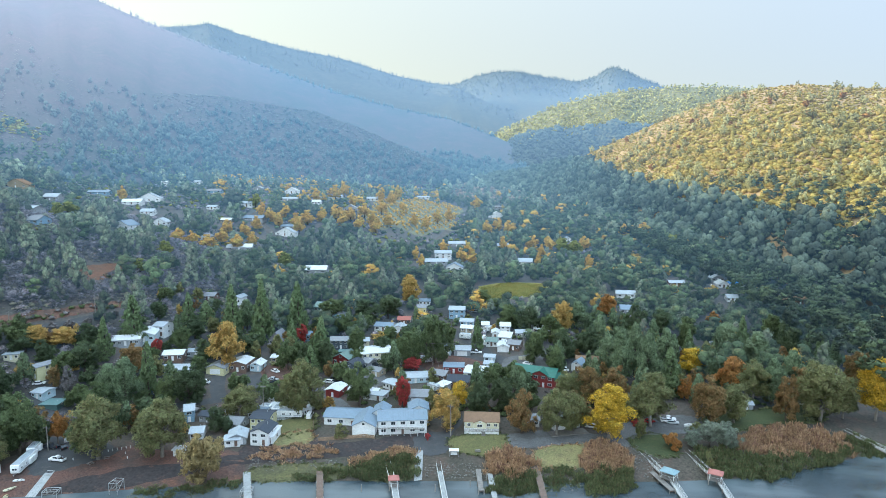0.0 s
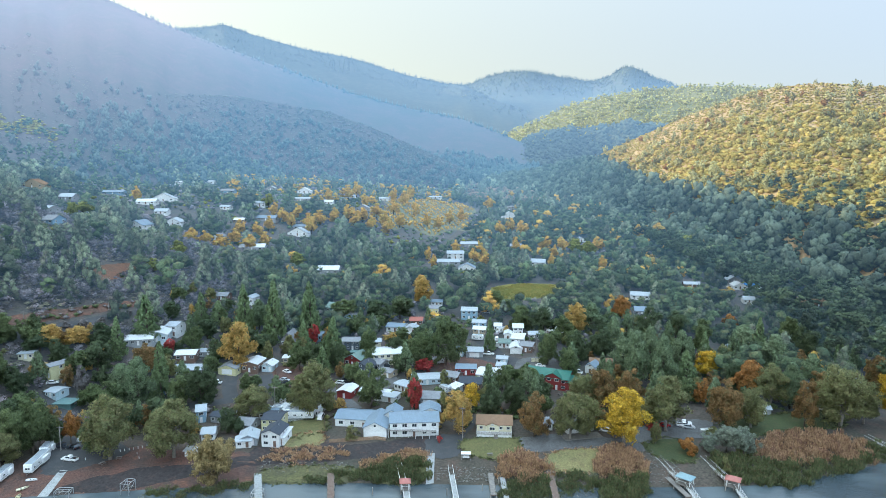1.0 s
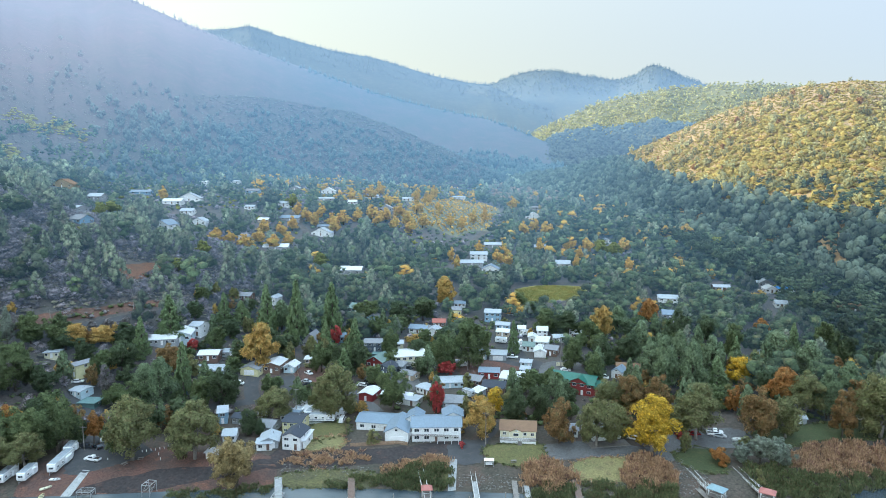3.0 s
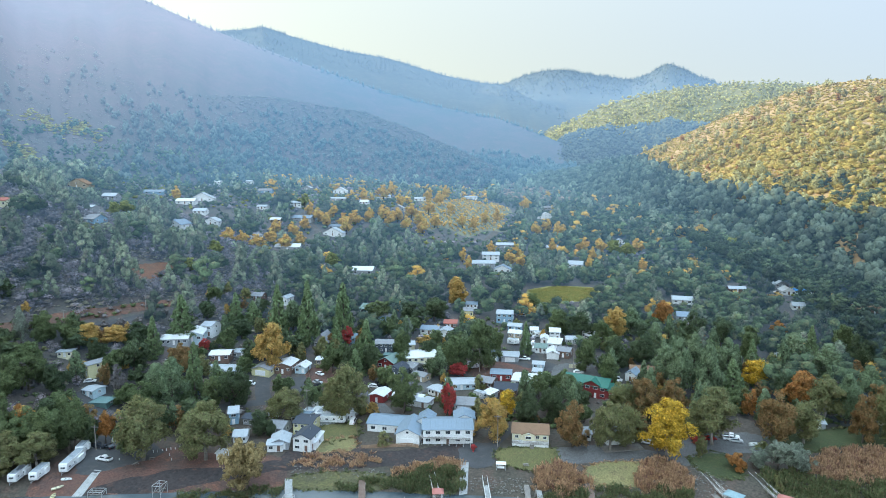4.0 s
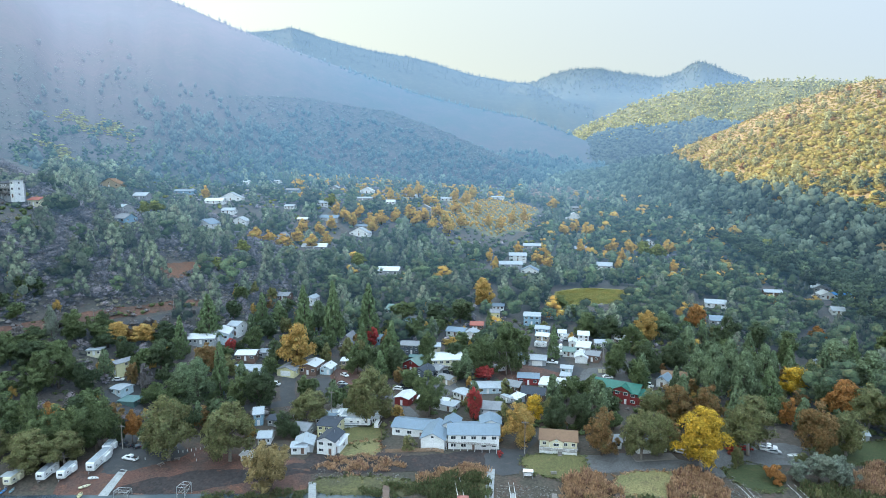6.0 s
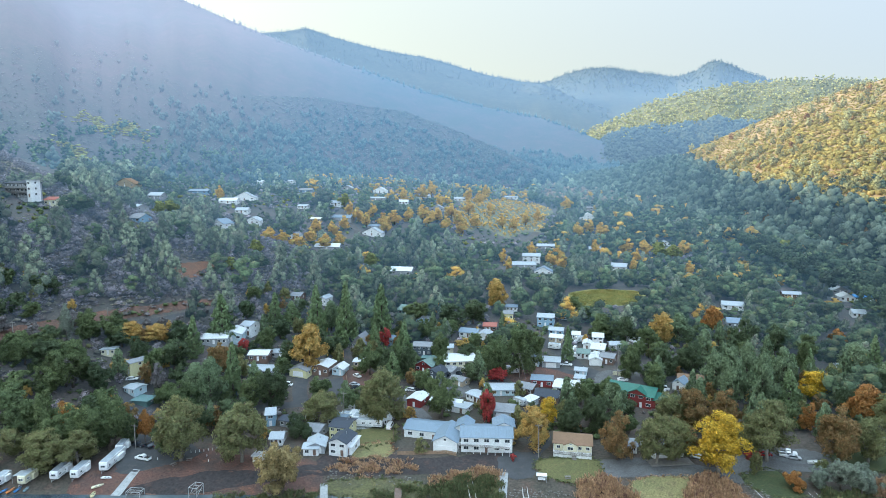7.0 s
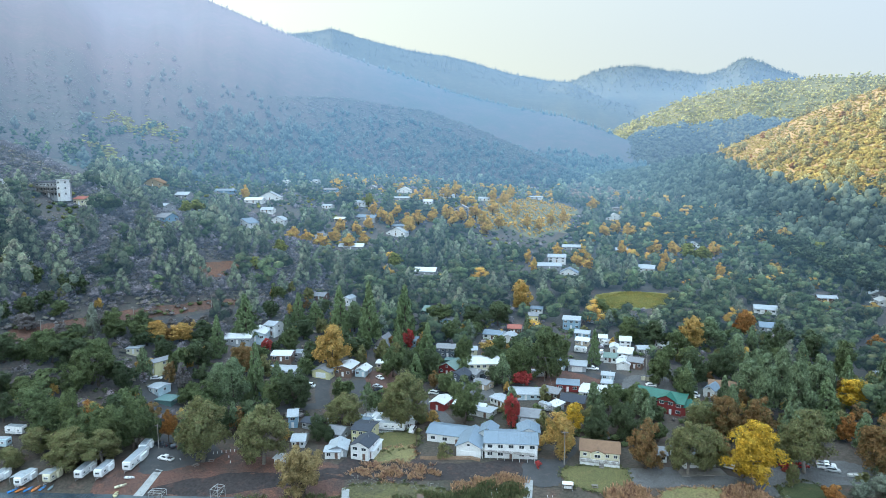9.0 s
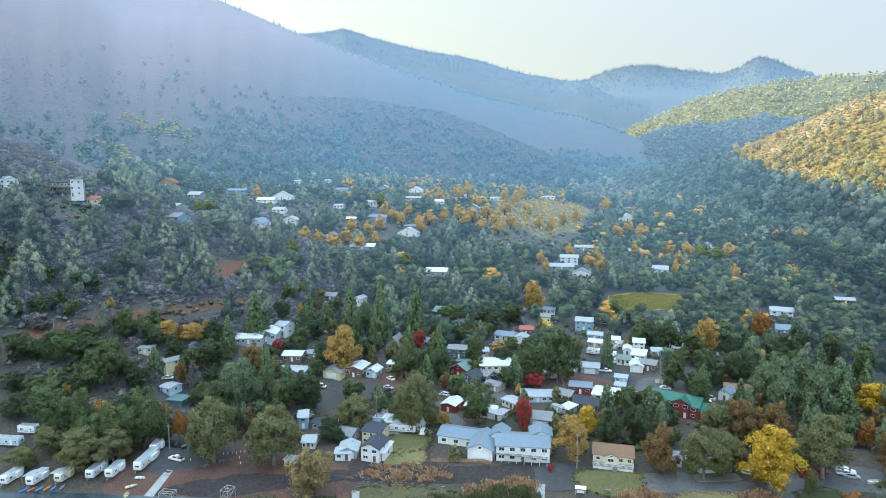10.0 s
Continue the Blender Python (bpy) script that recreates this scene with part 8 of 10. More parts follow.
tree("tall", GOLD_LEAF, 61.0, 334.9, 17.5, 15.3, "tall golden-orange autumn tree by houses", "tree")
tree("round", ORANGE_LEAF, 88.2, 350.3, 18.1, 11.7, "orange autumn tree with a full round crown", "tree")
tree("round", OAK, 54.1, 330.5, 13.0, 13.3, "round green oak tree with a dense crown", "oak_tree")
tree("pine", PINE, 69.8, 339.2, 16.2, 19.7, "tall light green pine with a pointed crown", "pine_tree")
tree("round", DARK_OAK, 67.5, 302.1, 15.9, 14.5, "dark evergreen oak tree with a dense round crown", "oak_tree")
tree("round", DARK_OAK, 55.1, 296.9, 15.7, 14.3, "dark evergreen oak tree with a dense round crown", "oak_tree")
tree("shrub", OLIVE, -37.3, 214.1, 6.7, 6.6, "olive-yellow garden shrub beside a house", "shrub", category="shrub", group="shrubs of the village")
tree("round", ORANGE_LEAF, 148.0, 348.8, 10.0, 10.9, "orange autumn tree with a full round crown", "tree")
tree("tall", GOLD_LEAF, -24.5, 385.3, 18.7, 15.3, "tall golden-orange autumn tree by houses", "tree")
tree("shrub", OLIVE, 10.5, 356.1, 5.6, 6.3, "olive-yellow garden shrub beside a house", "shrub", category="shrub", group="shrubs of the village")
tree("shrub", OLIVE, -6.9, 268.3, 8.6, 6.5, "olive-yellow garden shrub beside a house", "shrub", category="shrub", group="shrubs of the village")
tree("shrub", GOLD_LEAF, -32.3, 342.9, 6.8, 6.1, "low golden garden shrub in autumn", "shrub", category="shrub", group="shrubs of the village")
tree("shrub", GOLD_LEAF, -35.4, 329.4, 3.9, 13.4, "low golden garden shrub in autumn", "shrub", category="shrub", group="shrubs of the village")
tree("shrub", OLIVE, -22.3, 254.0, 5.2, 5.3, "olive-yellow garden shrub beside a house", "shrub", category="shrub", group="shrubs of the village")
tree("shrub", GOLD_LEAF, -7.9, 225.5, 5.9, 5.8, "low golden garden shrub in autumn", "shrub", category="shrub", group="shrubs of the village")
tree("shrub", OLIVE, -29.0, 253.5, 4.7, 5.3, "olive-yellow garden shrub beside a house", "shrub", category="shrub", group="shrubs of the village")
tree("round", DARK_OAK, -208.7, 217.7, 11.9, 14.0, "dark evergreen oak tree with a dense round crown", "oak_tree")
tree("round", OAK, -201.2, 225.6, 12.2, 14.3, "round green oak tree with a dense crown", "oak_tree")
tree("round", DARK_OAK, -195.0, 238.9, 11.6, 12.9, "dark evergreen oak tree with a dense round crown", "oak_tree")
tree("round", OAK, -188.5, 252.4, 9.7, 11.2, "round green oak tree with a dense crown", "oak_tree")
tree("round", DARK_OAK, -181.8, 261.8, 11.2, 11.6, "dark evergreen oak tree with a dense round crown", "oak_tree")
tree("round", GREY_BRUSH, -204.4, 240.7, 8.2, 9.8, "leafless grey tree on the slope", "tree")
tree("round", GREY_BRUSH, -198.0, 255.9, 7.3, 9.1, "leafless grey tree on the slope", "tree")
tree("round", GREY_BRUSH, -216.7, 236.7, 8.1, 10.8, "leafless grey tree on the slope", "tree")
tree("round", DARK_OAK, -166.0, 252.5, 12.1, 11.1, "dark evergreen oak tree with a dense round crown", "oak_tree")
tree("round", DARK_OAK, -10.8, 242.2, 4.5, 4.0, "dark evergreen oak tree with a dense round crown", "oak_tree")
tree("shrub", OLIVE, -51.1, 238.9, 6.7, 5.9, "olive-yellow garden shrub beside a house", "shrub", category="shrub", group="shrubs of the village")
tree("shrub", GOLD_LEAF, -47.2, 239.1, 6.7, 5.9, "low golden garden shrub in autumn", "shrub", category="shrub", group="shrubs of the village")
tree("round", DARK_OAK, -78.4, 216.9, 6.3, 5.5, "dark evergreen oak tree with a dense round crown", "oak_tree")
tree("tall", OLIVE, 67.0, 214.6, 7.7, 5.3, "tall olive-green tree turning yellow in autumn", "tree", bark=PALE_BARK)
tree("round", DARK_OAK, -103.8, 252.7, 7.2, 7.7, "dark evergreen oak tree with a dense round crown", "oak_tree")
tree("round", DARK_OAK, -113.0, 284.3, 10.6, 12.1, "dark evergreen oak tree with a dense round crown", "oak_tree")
tree("round", OAK, -126.7, 290.9, 11.6, 11.4, "round green oak tree with a dense crown", "oak_tree")
tree("round", DARK_OAK, -125.8, 305.3, 11.2, 15.6, "dark evergreen oak tree with a dense round crown", "oak_tree")
tree("round", DARK_OAK, -117.0, 215.2, 11.5, 7.4, "dark evergreen oak tree with a dense round crown", "oak_tree")
tree("tall", OLIVE, -107.0, 214.0, 8.3, 10.4, "tall olive-green tree turning yellow in autumn", "tree", bark=PALE_BARK)
tree("round", OAK, -66.6, 351.7, 12.6, 17.6, "round green oak tree with a dense crown", "oak_tree")
tree("round", DARK_OAK, -47.7, 353.1, 14.2, 20.5, "dark evergreen oak tree with a dense round crown", "oak_tree")
tree("round", DARK_OAK, -35.7, 360.6, 14.5, 17.9, "dark evergreen oak tree with a dense round crown", "oak_tree")
tree("round", OAK, -56.4, 330.2, 11.9, 13.7, "round green oak tree with a dense crown", "oak_tree")
tree("round", OAK, 19.8, 390.2, 8.5, 15.9, "round green oak tree with a dense crown", "oak_tree")
tree("round", OAK, 25.7, 375.2, 8.2, 12.2, "round green oak tree with a dense crown", "oak_tree")
tree("tall", OLIVE, -67.0, 256.9, 7.7, 9.2, "tall olive-green tree turning yellow in autumn", "tree", bark=PALE_BARK)
tree("pine", PINE, 139.0, 312.3, 15.9, 19.3, "tall light green pine with a pointed crown", "pine_tree")
tree("pine", PINE, 144.0, 292.1, 17.3, 19.7, "tall light green pine with a pointed crown", "pine_tree")
tree("round", DARK_OAK, 166.9, 309.0, 18.1, 14.3, "dark evergreen oak tree with a dense round crown", "oak_tree")
tree("round", DARK_OAK, 116.5, 282.1, 14.6, 13.3, "dark evergreen oak tree with a dense round crown", "oak_tree")
tree("conifer", CONIFER, 147.2, 313.9, 19.9, 11.0, "tall pointed dark green conifer", "conifer_tree")
tree("round", OAK, 119.9, 315.4, 17.5, 12.4, "round green oak tree with a dense crown", "oak_tree")
tree("round", DARK_OAK, 111.3, 328.4, 16.9, 13.0, "dark evergreen oak tree with a dense round crown", "oak_tree")
tree("pine", PINE, 74.6, 310.9, 19.0, 15.0, "tall light green pine with a pointed crown", "pine_tree")
tree("round", DARK_OAK, 99.5, 334.2, 17.2, 13.3, "dark evergreen oak tree with a dense round crown", "oak_tree")
tree("round", OAK, 167.2, 323.6, 19.0, 15.1, "round green oak tree with a dense crown", "oak_tree")
tree("pine", PINE, 147.9, 267.9, 15.9, 16.3, "tall light green pine with a pointed crown", "pine_tree")
tree("round", DARK_OAK, 113.4, 264.1, 13.7, 10.3, "dark evergreen oak tree with a dense round crown", "oak_tree")
tree("shrub", OLIVE, 89.2, 222.9, 3.8, 5.6, "olive-yellow garden shrub beside a house", "shrub", category="shrub", group="shrubs of the village")
tree("round", SAGE, 89.1, 210.0, 9.7, 9.6, "grey-green willow on the shore", "willow_tree")
tree("round", SAGE, 93.2, 206.3, 11.0, 10.2, "grey-green willow on the shore", "willow_tree")
tree("round", SAGE, 83.3, 209.8, 7.1, 7.9, "grey-green willow on the shore", "willow_tree")
tree("shrub", OLIVE, 84.3, 198.1, 7.7, 4.3, "olive-yellow garden shrub beside a house", "shrub", category="shrub", group="shrubs of the village")
tree("shrub", RED_LEAF, 69.9, 226.3, 3.0, 7.5, "low red autumn shrub", "shrub", category="shrub", group="shrubs of the village")
tree("shrub", RED_LEAF, -7.0, 213.0, 3.0, 2.4, "low red autumn shrub", "shrub", category="shrub", group="shrubs of the village")
tree("round", DARK_OAK, -189.4, 197.4, 11.0, 10.9, "dark evergreen oak tree with a dense round crown", "oak_tree")
tree("round", OAK, -176.2, 200.3, 17.8, 23.7, "round green oak tree with a dense crown", "oak_tree")
tree("round", OAK, -193.0, 208.5, 8.4, 11.5, "round green oak tree with a dense crown", "oak_tree")
tree("round", OAK, -179.6, 220.3, 10.9, 15.9, "round green oak tree with a dense crown", "oak_tree")
tree("round", OAK, -196.6, 227.1, 11.2, 12.4, "round green oak tree with a dense crown", "oak_tree")
tree("round", OAK, -183.5, 234.1, 11.4, 16.8, "round green oak tree with a dense crown", "oak_tree")
tree("round", OAK, -196.5, 237.3, 9.2, 15.0, "round green oak tree with a dense crown", "oak_tree")
tree("round", OAK, -180.7, 258.2, 11.1, 13.7, "round green oak tree with a dense crown", "oak_tree")
tree("tall", GOLD_LEAF, -166.7, 267.9, 7.6, 13.3, "tall golden-orange autumn tree by houses", "tree")
tree("round", DARK_OAK, -198.1, 205.2, 9.3, 9.4, "dark evergreen oak tree with a dense round crown", "oak_tree")
tree("round", GREY_BRUSH, -177.8, 225.5, 11.1, 12.1, "leafless grey tree on the slope", "tree")
tree("tall", OLIVE, -169.2, 190.4, 8.8, 14.8, "tall olive-green tree turning yellow in autumn", "tree", bark=PALE_BARK)
tree("tall", OLIVE, -155.8, 187.6, 11.5, 16.8, "tall olive-green tree turning yellow in autumn", "tree", bark=PALE_BARK)
tree("tall", OLIVE, -170.8, 181.0, 7.5, 11.8, "tall olive-green tree turning yellow in autumn", "tree", bark=PALE_BARK)
tree("round", OAK, -147.5, 196.6, 16.8, 15.7, "round green oak tree with a dense crown", "oak_tree")
tree("round", OAK, -140.8, 202.0, 15.1, 14.2, "round green oak tree with a dense crown", "oak_tree")
tree("tall", GOLD_LEAF, -162.5, 206.8, 10.8, 11.6, "tall golden-orange autumn tree by houses", "tree")
tree("round", GREY_BRUSH, -150.5, 242.7, 11.7, 8.5, "leafless grey tree on the slope", "tree")

# golden trees up the valley
tree("round", W_GOLD, -198.1, 453.0, 11.0, 13.9, "golden autumn tree in the valley woods", "tree", group="trees up the valley", fine=False)
tree("round", W_GOLD, -186.3, 450.4, 10.9, 11.9, "golden autumn tree in the valley woods", "tree", group="trees up the valley", fine=False)
tree("round", W_GOLD, -176.9, 453.4, 10.9, 15.7, "golden autumn tree in the valley woods", "tree", group="trees up the valley", fine=False)
tree("round", W_GOLD, -177.4, 483.3, 11.6, 14.7, "golden autumn tree in the valley woods", "tree", group="trees up the valley", fine=False)
tree("round", W_GOLD, -165.1, 480.4, 11.6, 14.6, "golden autumn tree in the valley woods", "tree", group="trees up the valley", fine=False)
tree("round", W_GOLD, -158.3, 500.8, 12.1, 13.1, "golden autumn tree in the valley woods", "tree", group="trees up the valley", fine=False)
tree("round", W_GOLD, -185.2, 517.4, 12.5, 12.6, "golden autumn tree in the valley woods", "tree", group="trees up the valley", fine=False)
tree("round", W_GOLD, -172.1, 521.5, 12.5, 13.7, "golden autumn tree in the valley woods", "tree", group="trees up the valley", fine=False)
tree("round", W_GOLD, -169.0, 542.8, 13.0, 12.1, "golden autumn tree in the valley woods", "tree", group="trees up the valley", fine=False)
tree("round", W_GOLD, -164.4, 570.4, 13.6, 17.2, "golden autumn tree in the valley woods", "tree", group="trees up the valley", fine=False)
tree("round", W_GOLD, -155.0, 564.8, 13.5, 12.5, "golden autumn tree in the valley woods", "tree", group="trees up the valley", fine=False)
tree("round", W_GOLD, -141.1, 571.8, 13.6, 15.0, "golden autumn tree in the valley woods", "tree", group="trees up the valley", fine=False)
tree("round", W_GOLD, -133.3, 583.5, 13.9, 17.6, "golden autumn tree in the valley woods", "tree", group="trees up the valley", fine=False)
tree("round", W_GOLD, -122.3, 595.1, 14.1, 14.3, "golden autumn tree in the valley woods", "tree", group="trees up the valley", fine=False)
tree("round", W_GOLD, -111.1, 607.5, 14.3, 18.2, "golden autumn tree in the valley woods", "tree", group="trees up the valley", fine=False)
tree("round", W_GOLD, -101.6, 584.9, 13.8, 15.1, "golden autumn tree in the valley woods", "tree", group="trees up the valley", fine=False)
tree("round", W_GOLD, -96.1, 600.4, 14.1, 18.0, "golden autumn tree in the valley woods", "tree", group="trees up the valley", fine=False)
tree("round", W_GOLD, -85.2, 619.3, 14.5, 16.0, "golden autumn tree in the valley woods", "tree", group="trees up the valley", fine=False)
tree("round", W_GOLD, -74.1, 597.4, 14.0, 14.3, "golden autumn tree in the valley woods", "tree", group="trees up the valley", fine=False)
tree("round", W_GOLD, -137.2, 747.5, 17.6, 19.4, "golden autumn tree in the valley woods", "tree", group="trees up the valley", fine=False)
tree("round", W_GOLD, -132.9, 781.7, 18.4, 17.1, "golden autumn tree in the valley woods", "tree", group="trees up the valley", fine=False)
tree("round", W_GOLD, -148.3, 689.3, 16.3, 12.5, "golden autumn tree in the valley woods", "tree", group="trees up the valley", fine=False)
tree("round", W_GOLD, -81.3, 731.8, 17.1, 16.0, "golden autumn tree in the valley woods", "tree", group="trees up the valley", fine=False)
tree("round", W_GOLD, -67.3, 722.4, 16.9, 18.6, "golden autumn tree in the valley woods", "tree", group="trees up the valley", fine=False)
tree("round", W_GOLD, -67.3, 796.1, 18.6, 14.2, "golden autumn tree in the valley woods", "tree", group="trees up the valley", fine=False)
tree("round", W_GOLD, -135.1, 557.9, 13.3, 12.3, "golden autumn tree in the valley woods", "tree", group="trees up the valley", fine=False)
tree("round", W_GOLD, -175.4, 580.3, 13.8, 12.9, "golden autumn tree in the valley woods", "tree", group="trees up the valley", fine=False)
tree("round", W_GOLD, -156.4, 589.9, 14.1, 13.1, "golden autumn tree in the valley woods", "tree", group="trees up the valley", fine=False)
tree("round", W_GOLD, -103.7, 665.1, 15.7, 14.6, "golden autumn tree in the valley woods", "tree", group="trees up the valley", fine=False)
tree("round", W_GOLD, -84.6, 578.1, 13.6, 14.9, "golden autumn tree in the valley woods", "tree", group="trees up the valley", fine=False)
tree("round", W_GOLD, -68.9, 577.5, 13.6, 17.2, "golden autumn tree in the valley woods", "tree", group="trees up the valley", fine=False)
tree("round", W_GOLD, -60.8, 599.3, 14.1, 14.3, "golden autumn tree in the valley woods", "tree", group="trees up the valley", fine=False)
tree("round", W_GOLD, 32.5, 821.0, 19.0, 17.7, "golden autumn tree in the valley woods", "tree", group="trees up the valley", fine=False)
tree("round", W_GOLD, -27.8, 495.9, 11.7, 8.8, "golden autumn tree in the valley woods", "tree", group="trees up the valley", fine=False)
tree("round", W_GOLD, -22.2, 473.0, 11.1, 7.5, "golden autumn tree in the valley woods", "tree", group="trees up the valley", fine=False)
tree("round", W_GOLD, -6.4, 531.3, 12.5, 9.4, "golden autumn tree in the valley woods", "tree", group="trees up the valley", fine=False)
tree("round", W_GOLD, 8.8, 513.3, 12.0, 15.1, "golden autumn tree in the valley woods", "tree", group="trees up the valley", fine=False)
tree("round", W_GOLD, 17.3, 508.9, 11.8, 15.0, "golden autumn tree in the valley woods", "tree", group="trees up the valley", fine=False)
tree("round", W_GOLD, 14.9, 536.9, 12.5, 12.6, "golden autumn tree in the valley woods", "tree", group="trees up the valley", fine=False)
tree("round", W_GOLD, 72.5, 515.2, 11.9, 8.0, "golden autumn tree in the valley woods", "tree", group="trees up the valley", fine=False)
tree("round", W_GOLD, 74.1, 581.6, 13.4, 12.4, "golden autumn tree in the valley woods", "tree", group="trees up the valley", fine=False)
tree("round", W_GOLD, 48.4, 574.5, 13.4, 10.0, "golden autumn tree in the valley woods", "tree", group="trees up the valley", fine=False)
tree("round", W_GOLD, 62.2, 673.1, 15.5, 19.7, "golden autumn tree in the valley woods", "tree", group="trees up the valley", fine=False)
tree("round", W_GOLD, 38.1, 660.8, 15.3, 16.8, "golden autumn tree in the valley woods", "tree", group="trees up the valley", fine=False)
tree("round", W_GOLD, 51.4, 685.3, 15.9, 16.1, "golden autumn tree in the valley woods", "tree", group="trees up the valley", fine=False)
tree("round", W_GOLD, 91.3, 581.0, 13.4, 16.9, "golden autumn tree in the valley woods", "tree", group="trees up the valley", fine=False)
tree("round", W_GOLD, 124.0, 583.7, 13.3, 16.8, "golden autumn tree in the valley woods", "tree", group="trees up the valley", fine=False)
tree("round", W_GOLD, 78.8, 544.6, 12.6, 9.5, "golden autumn tree in the valley woods", "tree", group="trees up the valley", fine=False)
tree("round", W_GOLD, 112.9, 510.1, 11.7, 11.8, "golden autumn tree in the valley woods", "tree", group="trees up the valley", fine=False)
tree("round", W_GOLD, 174.9, 636.0, 14.4, 15.8, "golden autumn tree in the valley woods", "tree", group="trees up the valley", fine=False)
tree("round", W_GOLD, 195.7, 635.4, 14.4, 18.2, "golden autumn tree in the valley woods", "tree", group="trees up the valley", fine=False)
tree("round", W_GOLD, 211.2, 558.9, 12.5, 13.7, "golden autumn tree in the valley woods", "tree", group="trees up the valley", fine=False)
tree("round", W_GOLD, 251.5, 539.6, 12.0, 15.1, "golden autumn tree in the valley woods", "tree", group="trees up the valley", fine=False)
tree("round", W_GOLD, 264.4, 539.8, 11.9, 12.1, "golden autumn tree in the valley woods", "tree", group="trees up the valley", fine=False)
tree("round", W_GOLD, -26.5, 414.2, 9.8, 13.9, "golden autumn tree in the valley woods", "tree", group="trees up the valley", fine=False)
tree("round", W_GOLD, -296.8, 566.1, 13.8, 11.6, "golden autumn tree in the valley woods", "tree", group="trees up the valley", fine=False)
tree("round", W_GOLD, -14.6, 673.7, 15.7, 11.9, "golden autumn tree in the valley woods", "tree", group="trees up the valley", fine=False)
tree("round", W_GOLD, -24.6, 628.0, 14.6, 11.2, "golden autumn tree in the valley woods", "tree", group="trees up the valley", fine=False)
tree("round", W_GOLD, -2.9, 701.2, 16.3, 11.0, "golden autumn tree in the valley woods", "tree", group="trees up the valley", fine=False)
tree("round", W_GOLD, -35.6, 625.6, 14.6, 11.1, "golden autumn tree in the valley woods", "tree", group="trees up the valley", fine=False)
tree("round", W_GOLD, -51.0, 679.9, 15.9, 12.1, "golden autumn tree in the valley woods", "tree", group="trees up the valley", fine=False)
tree("round", W_GOLD, -72.5, 654.8, 15.4, 14.3, "golden autumn tree in the valley woods", "tree", group="trees up the valley", fine=False)
tree("round", W_LIME, -289.8, 474.8, 11.1, 20.7, "yellow-green tree in the valley woods", "tree", group="trees up the valley", fine=False)
tree("round", W_LIME, -286.0, 454.4, 10.7, 12.9, "yellow-green tree in the valley woods", "tree", group="trees up the valley", fine=False)
tree("round", W_LIME, -189.6, 608.8, 14.0, 13.5, "yellow-green tree in the valley woods", "tree", group="trees up the valley", fine=False)
tree("round", W_LIME, 103.1, 577.4, 12.7, 20.5, "yellow-green tree in the valley woods", "tree", group="trees up the valley", fine=False)
tree("round", W_LIME, 110.9, 567.0, 12.5, 18.1, "yellow-green tree in the valley woods", "tree", group="trees up the valley", fine=False)
tree("round", W_LIME, 201.8, 571.2, 12.4, 14.9, "yellow-green tree in the valley woods", "tree", group="trees up the valley", fine=False)
tree("round", W_LIME, 340.8, 635.5, 13.4, 21.6, "yellow-green tree in the valley woods", "tree", group="trees up the valley", fine=False)
tree("round", W_LIME, -181.7, 399.3, 9.3, 12.7, "yellow-green tree in the valley woods", "tree", group="trees up the valley", fine=False)
tree("round", W_LIME, -178.7, 359.4, 8.4, 10.1, "yellow-green tree in the valley woods", "tree", group="trees up the valley", fine=False)
tree("round", W_LIME, -122.1, 461.5, 10.7, 17.1, "yellow-green tree in the valley woods", "tree", group="trees up the valley", fine=False)
tree("round", W_LIME, 264.3, 548.6, 11.7, 14.1, "yellow-green tree in the valley woods", "tree", group="trees up the valley", fine=False)
tree("round", W_LIME, -443.2, 933.5, 21.8, 17.6, "yellow-green tree in the valley woods", "tree", group="trees up the valley", fine=False)

# below the road cutting
tree("pine", SAGE, -193.8, 246.2, 17, 8, "pale grey-green pine below the road cutting", "pine_tree", category="tree")
tree("round", OAK, -189.9, 254.1, 12, 13, "rounded olive-green oak below the road", "oak_tree", category="tree")
tree("round", OAK, -199.9, 227.9, 12, 14, "green oak tree on the slope below the road", "oak_tree", category="tree")
tree("round", DARK_OAK, -188.7, 229.2, 13, 15, "dark oak tree on the slope below the road", "oak_tree", category="tree")
tree("round", OAK, -203.9, 221.6, 9, 12, "green oak tree on the slope below the road", "oak_tree", category="tree")
tree("shrub", GREY_BRUSH, -202.9, 241.5, 3, 4.4, "grey leafless brush beside the road", "shrub", category="shrub")
tree("shrub", GREY_BRUSH, -176.2, 274.3, 3.4, 5.5, "grey leafless brush beside the road", "shrub", category="shrub")
tree("shrub", GREY_BRUSH, -171.4, 278.6, 4.4, 6, "grey leafless brush beside the road", "shrub", category="shrub")
tree("shrub", GREY_BRUSH, -167.1, 284.6, 4, 5.5, "grey leafless brush beside the road", "shrub", category="shrub")
tree("shrub", GREY_BRUSH, -164.1, 293.3, 3.4, 5, "grey leafless brush beside the road", "shrub", category="shrub")
tree("shrub", GREY_BRUSH, -163.1, 300.4, 3, 5, "grey leafless brush beside the road", "shrub", category="shrub")
tree("round", DARK_OAK, -159.6, 272.0, 10, 13, "dark oak tree on the slope below the road", "oak_tree", category="tree")
tree("round", DARK_OAK, -176.5, 256.5, 9, 14, "dark oak tree on the slope below the road", "oak_tree", category="tree")

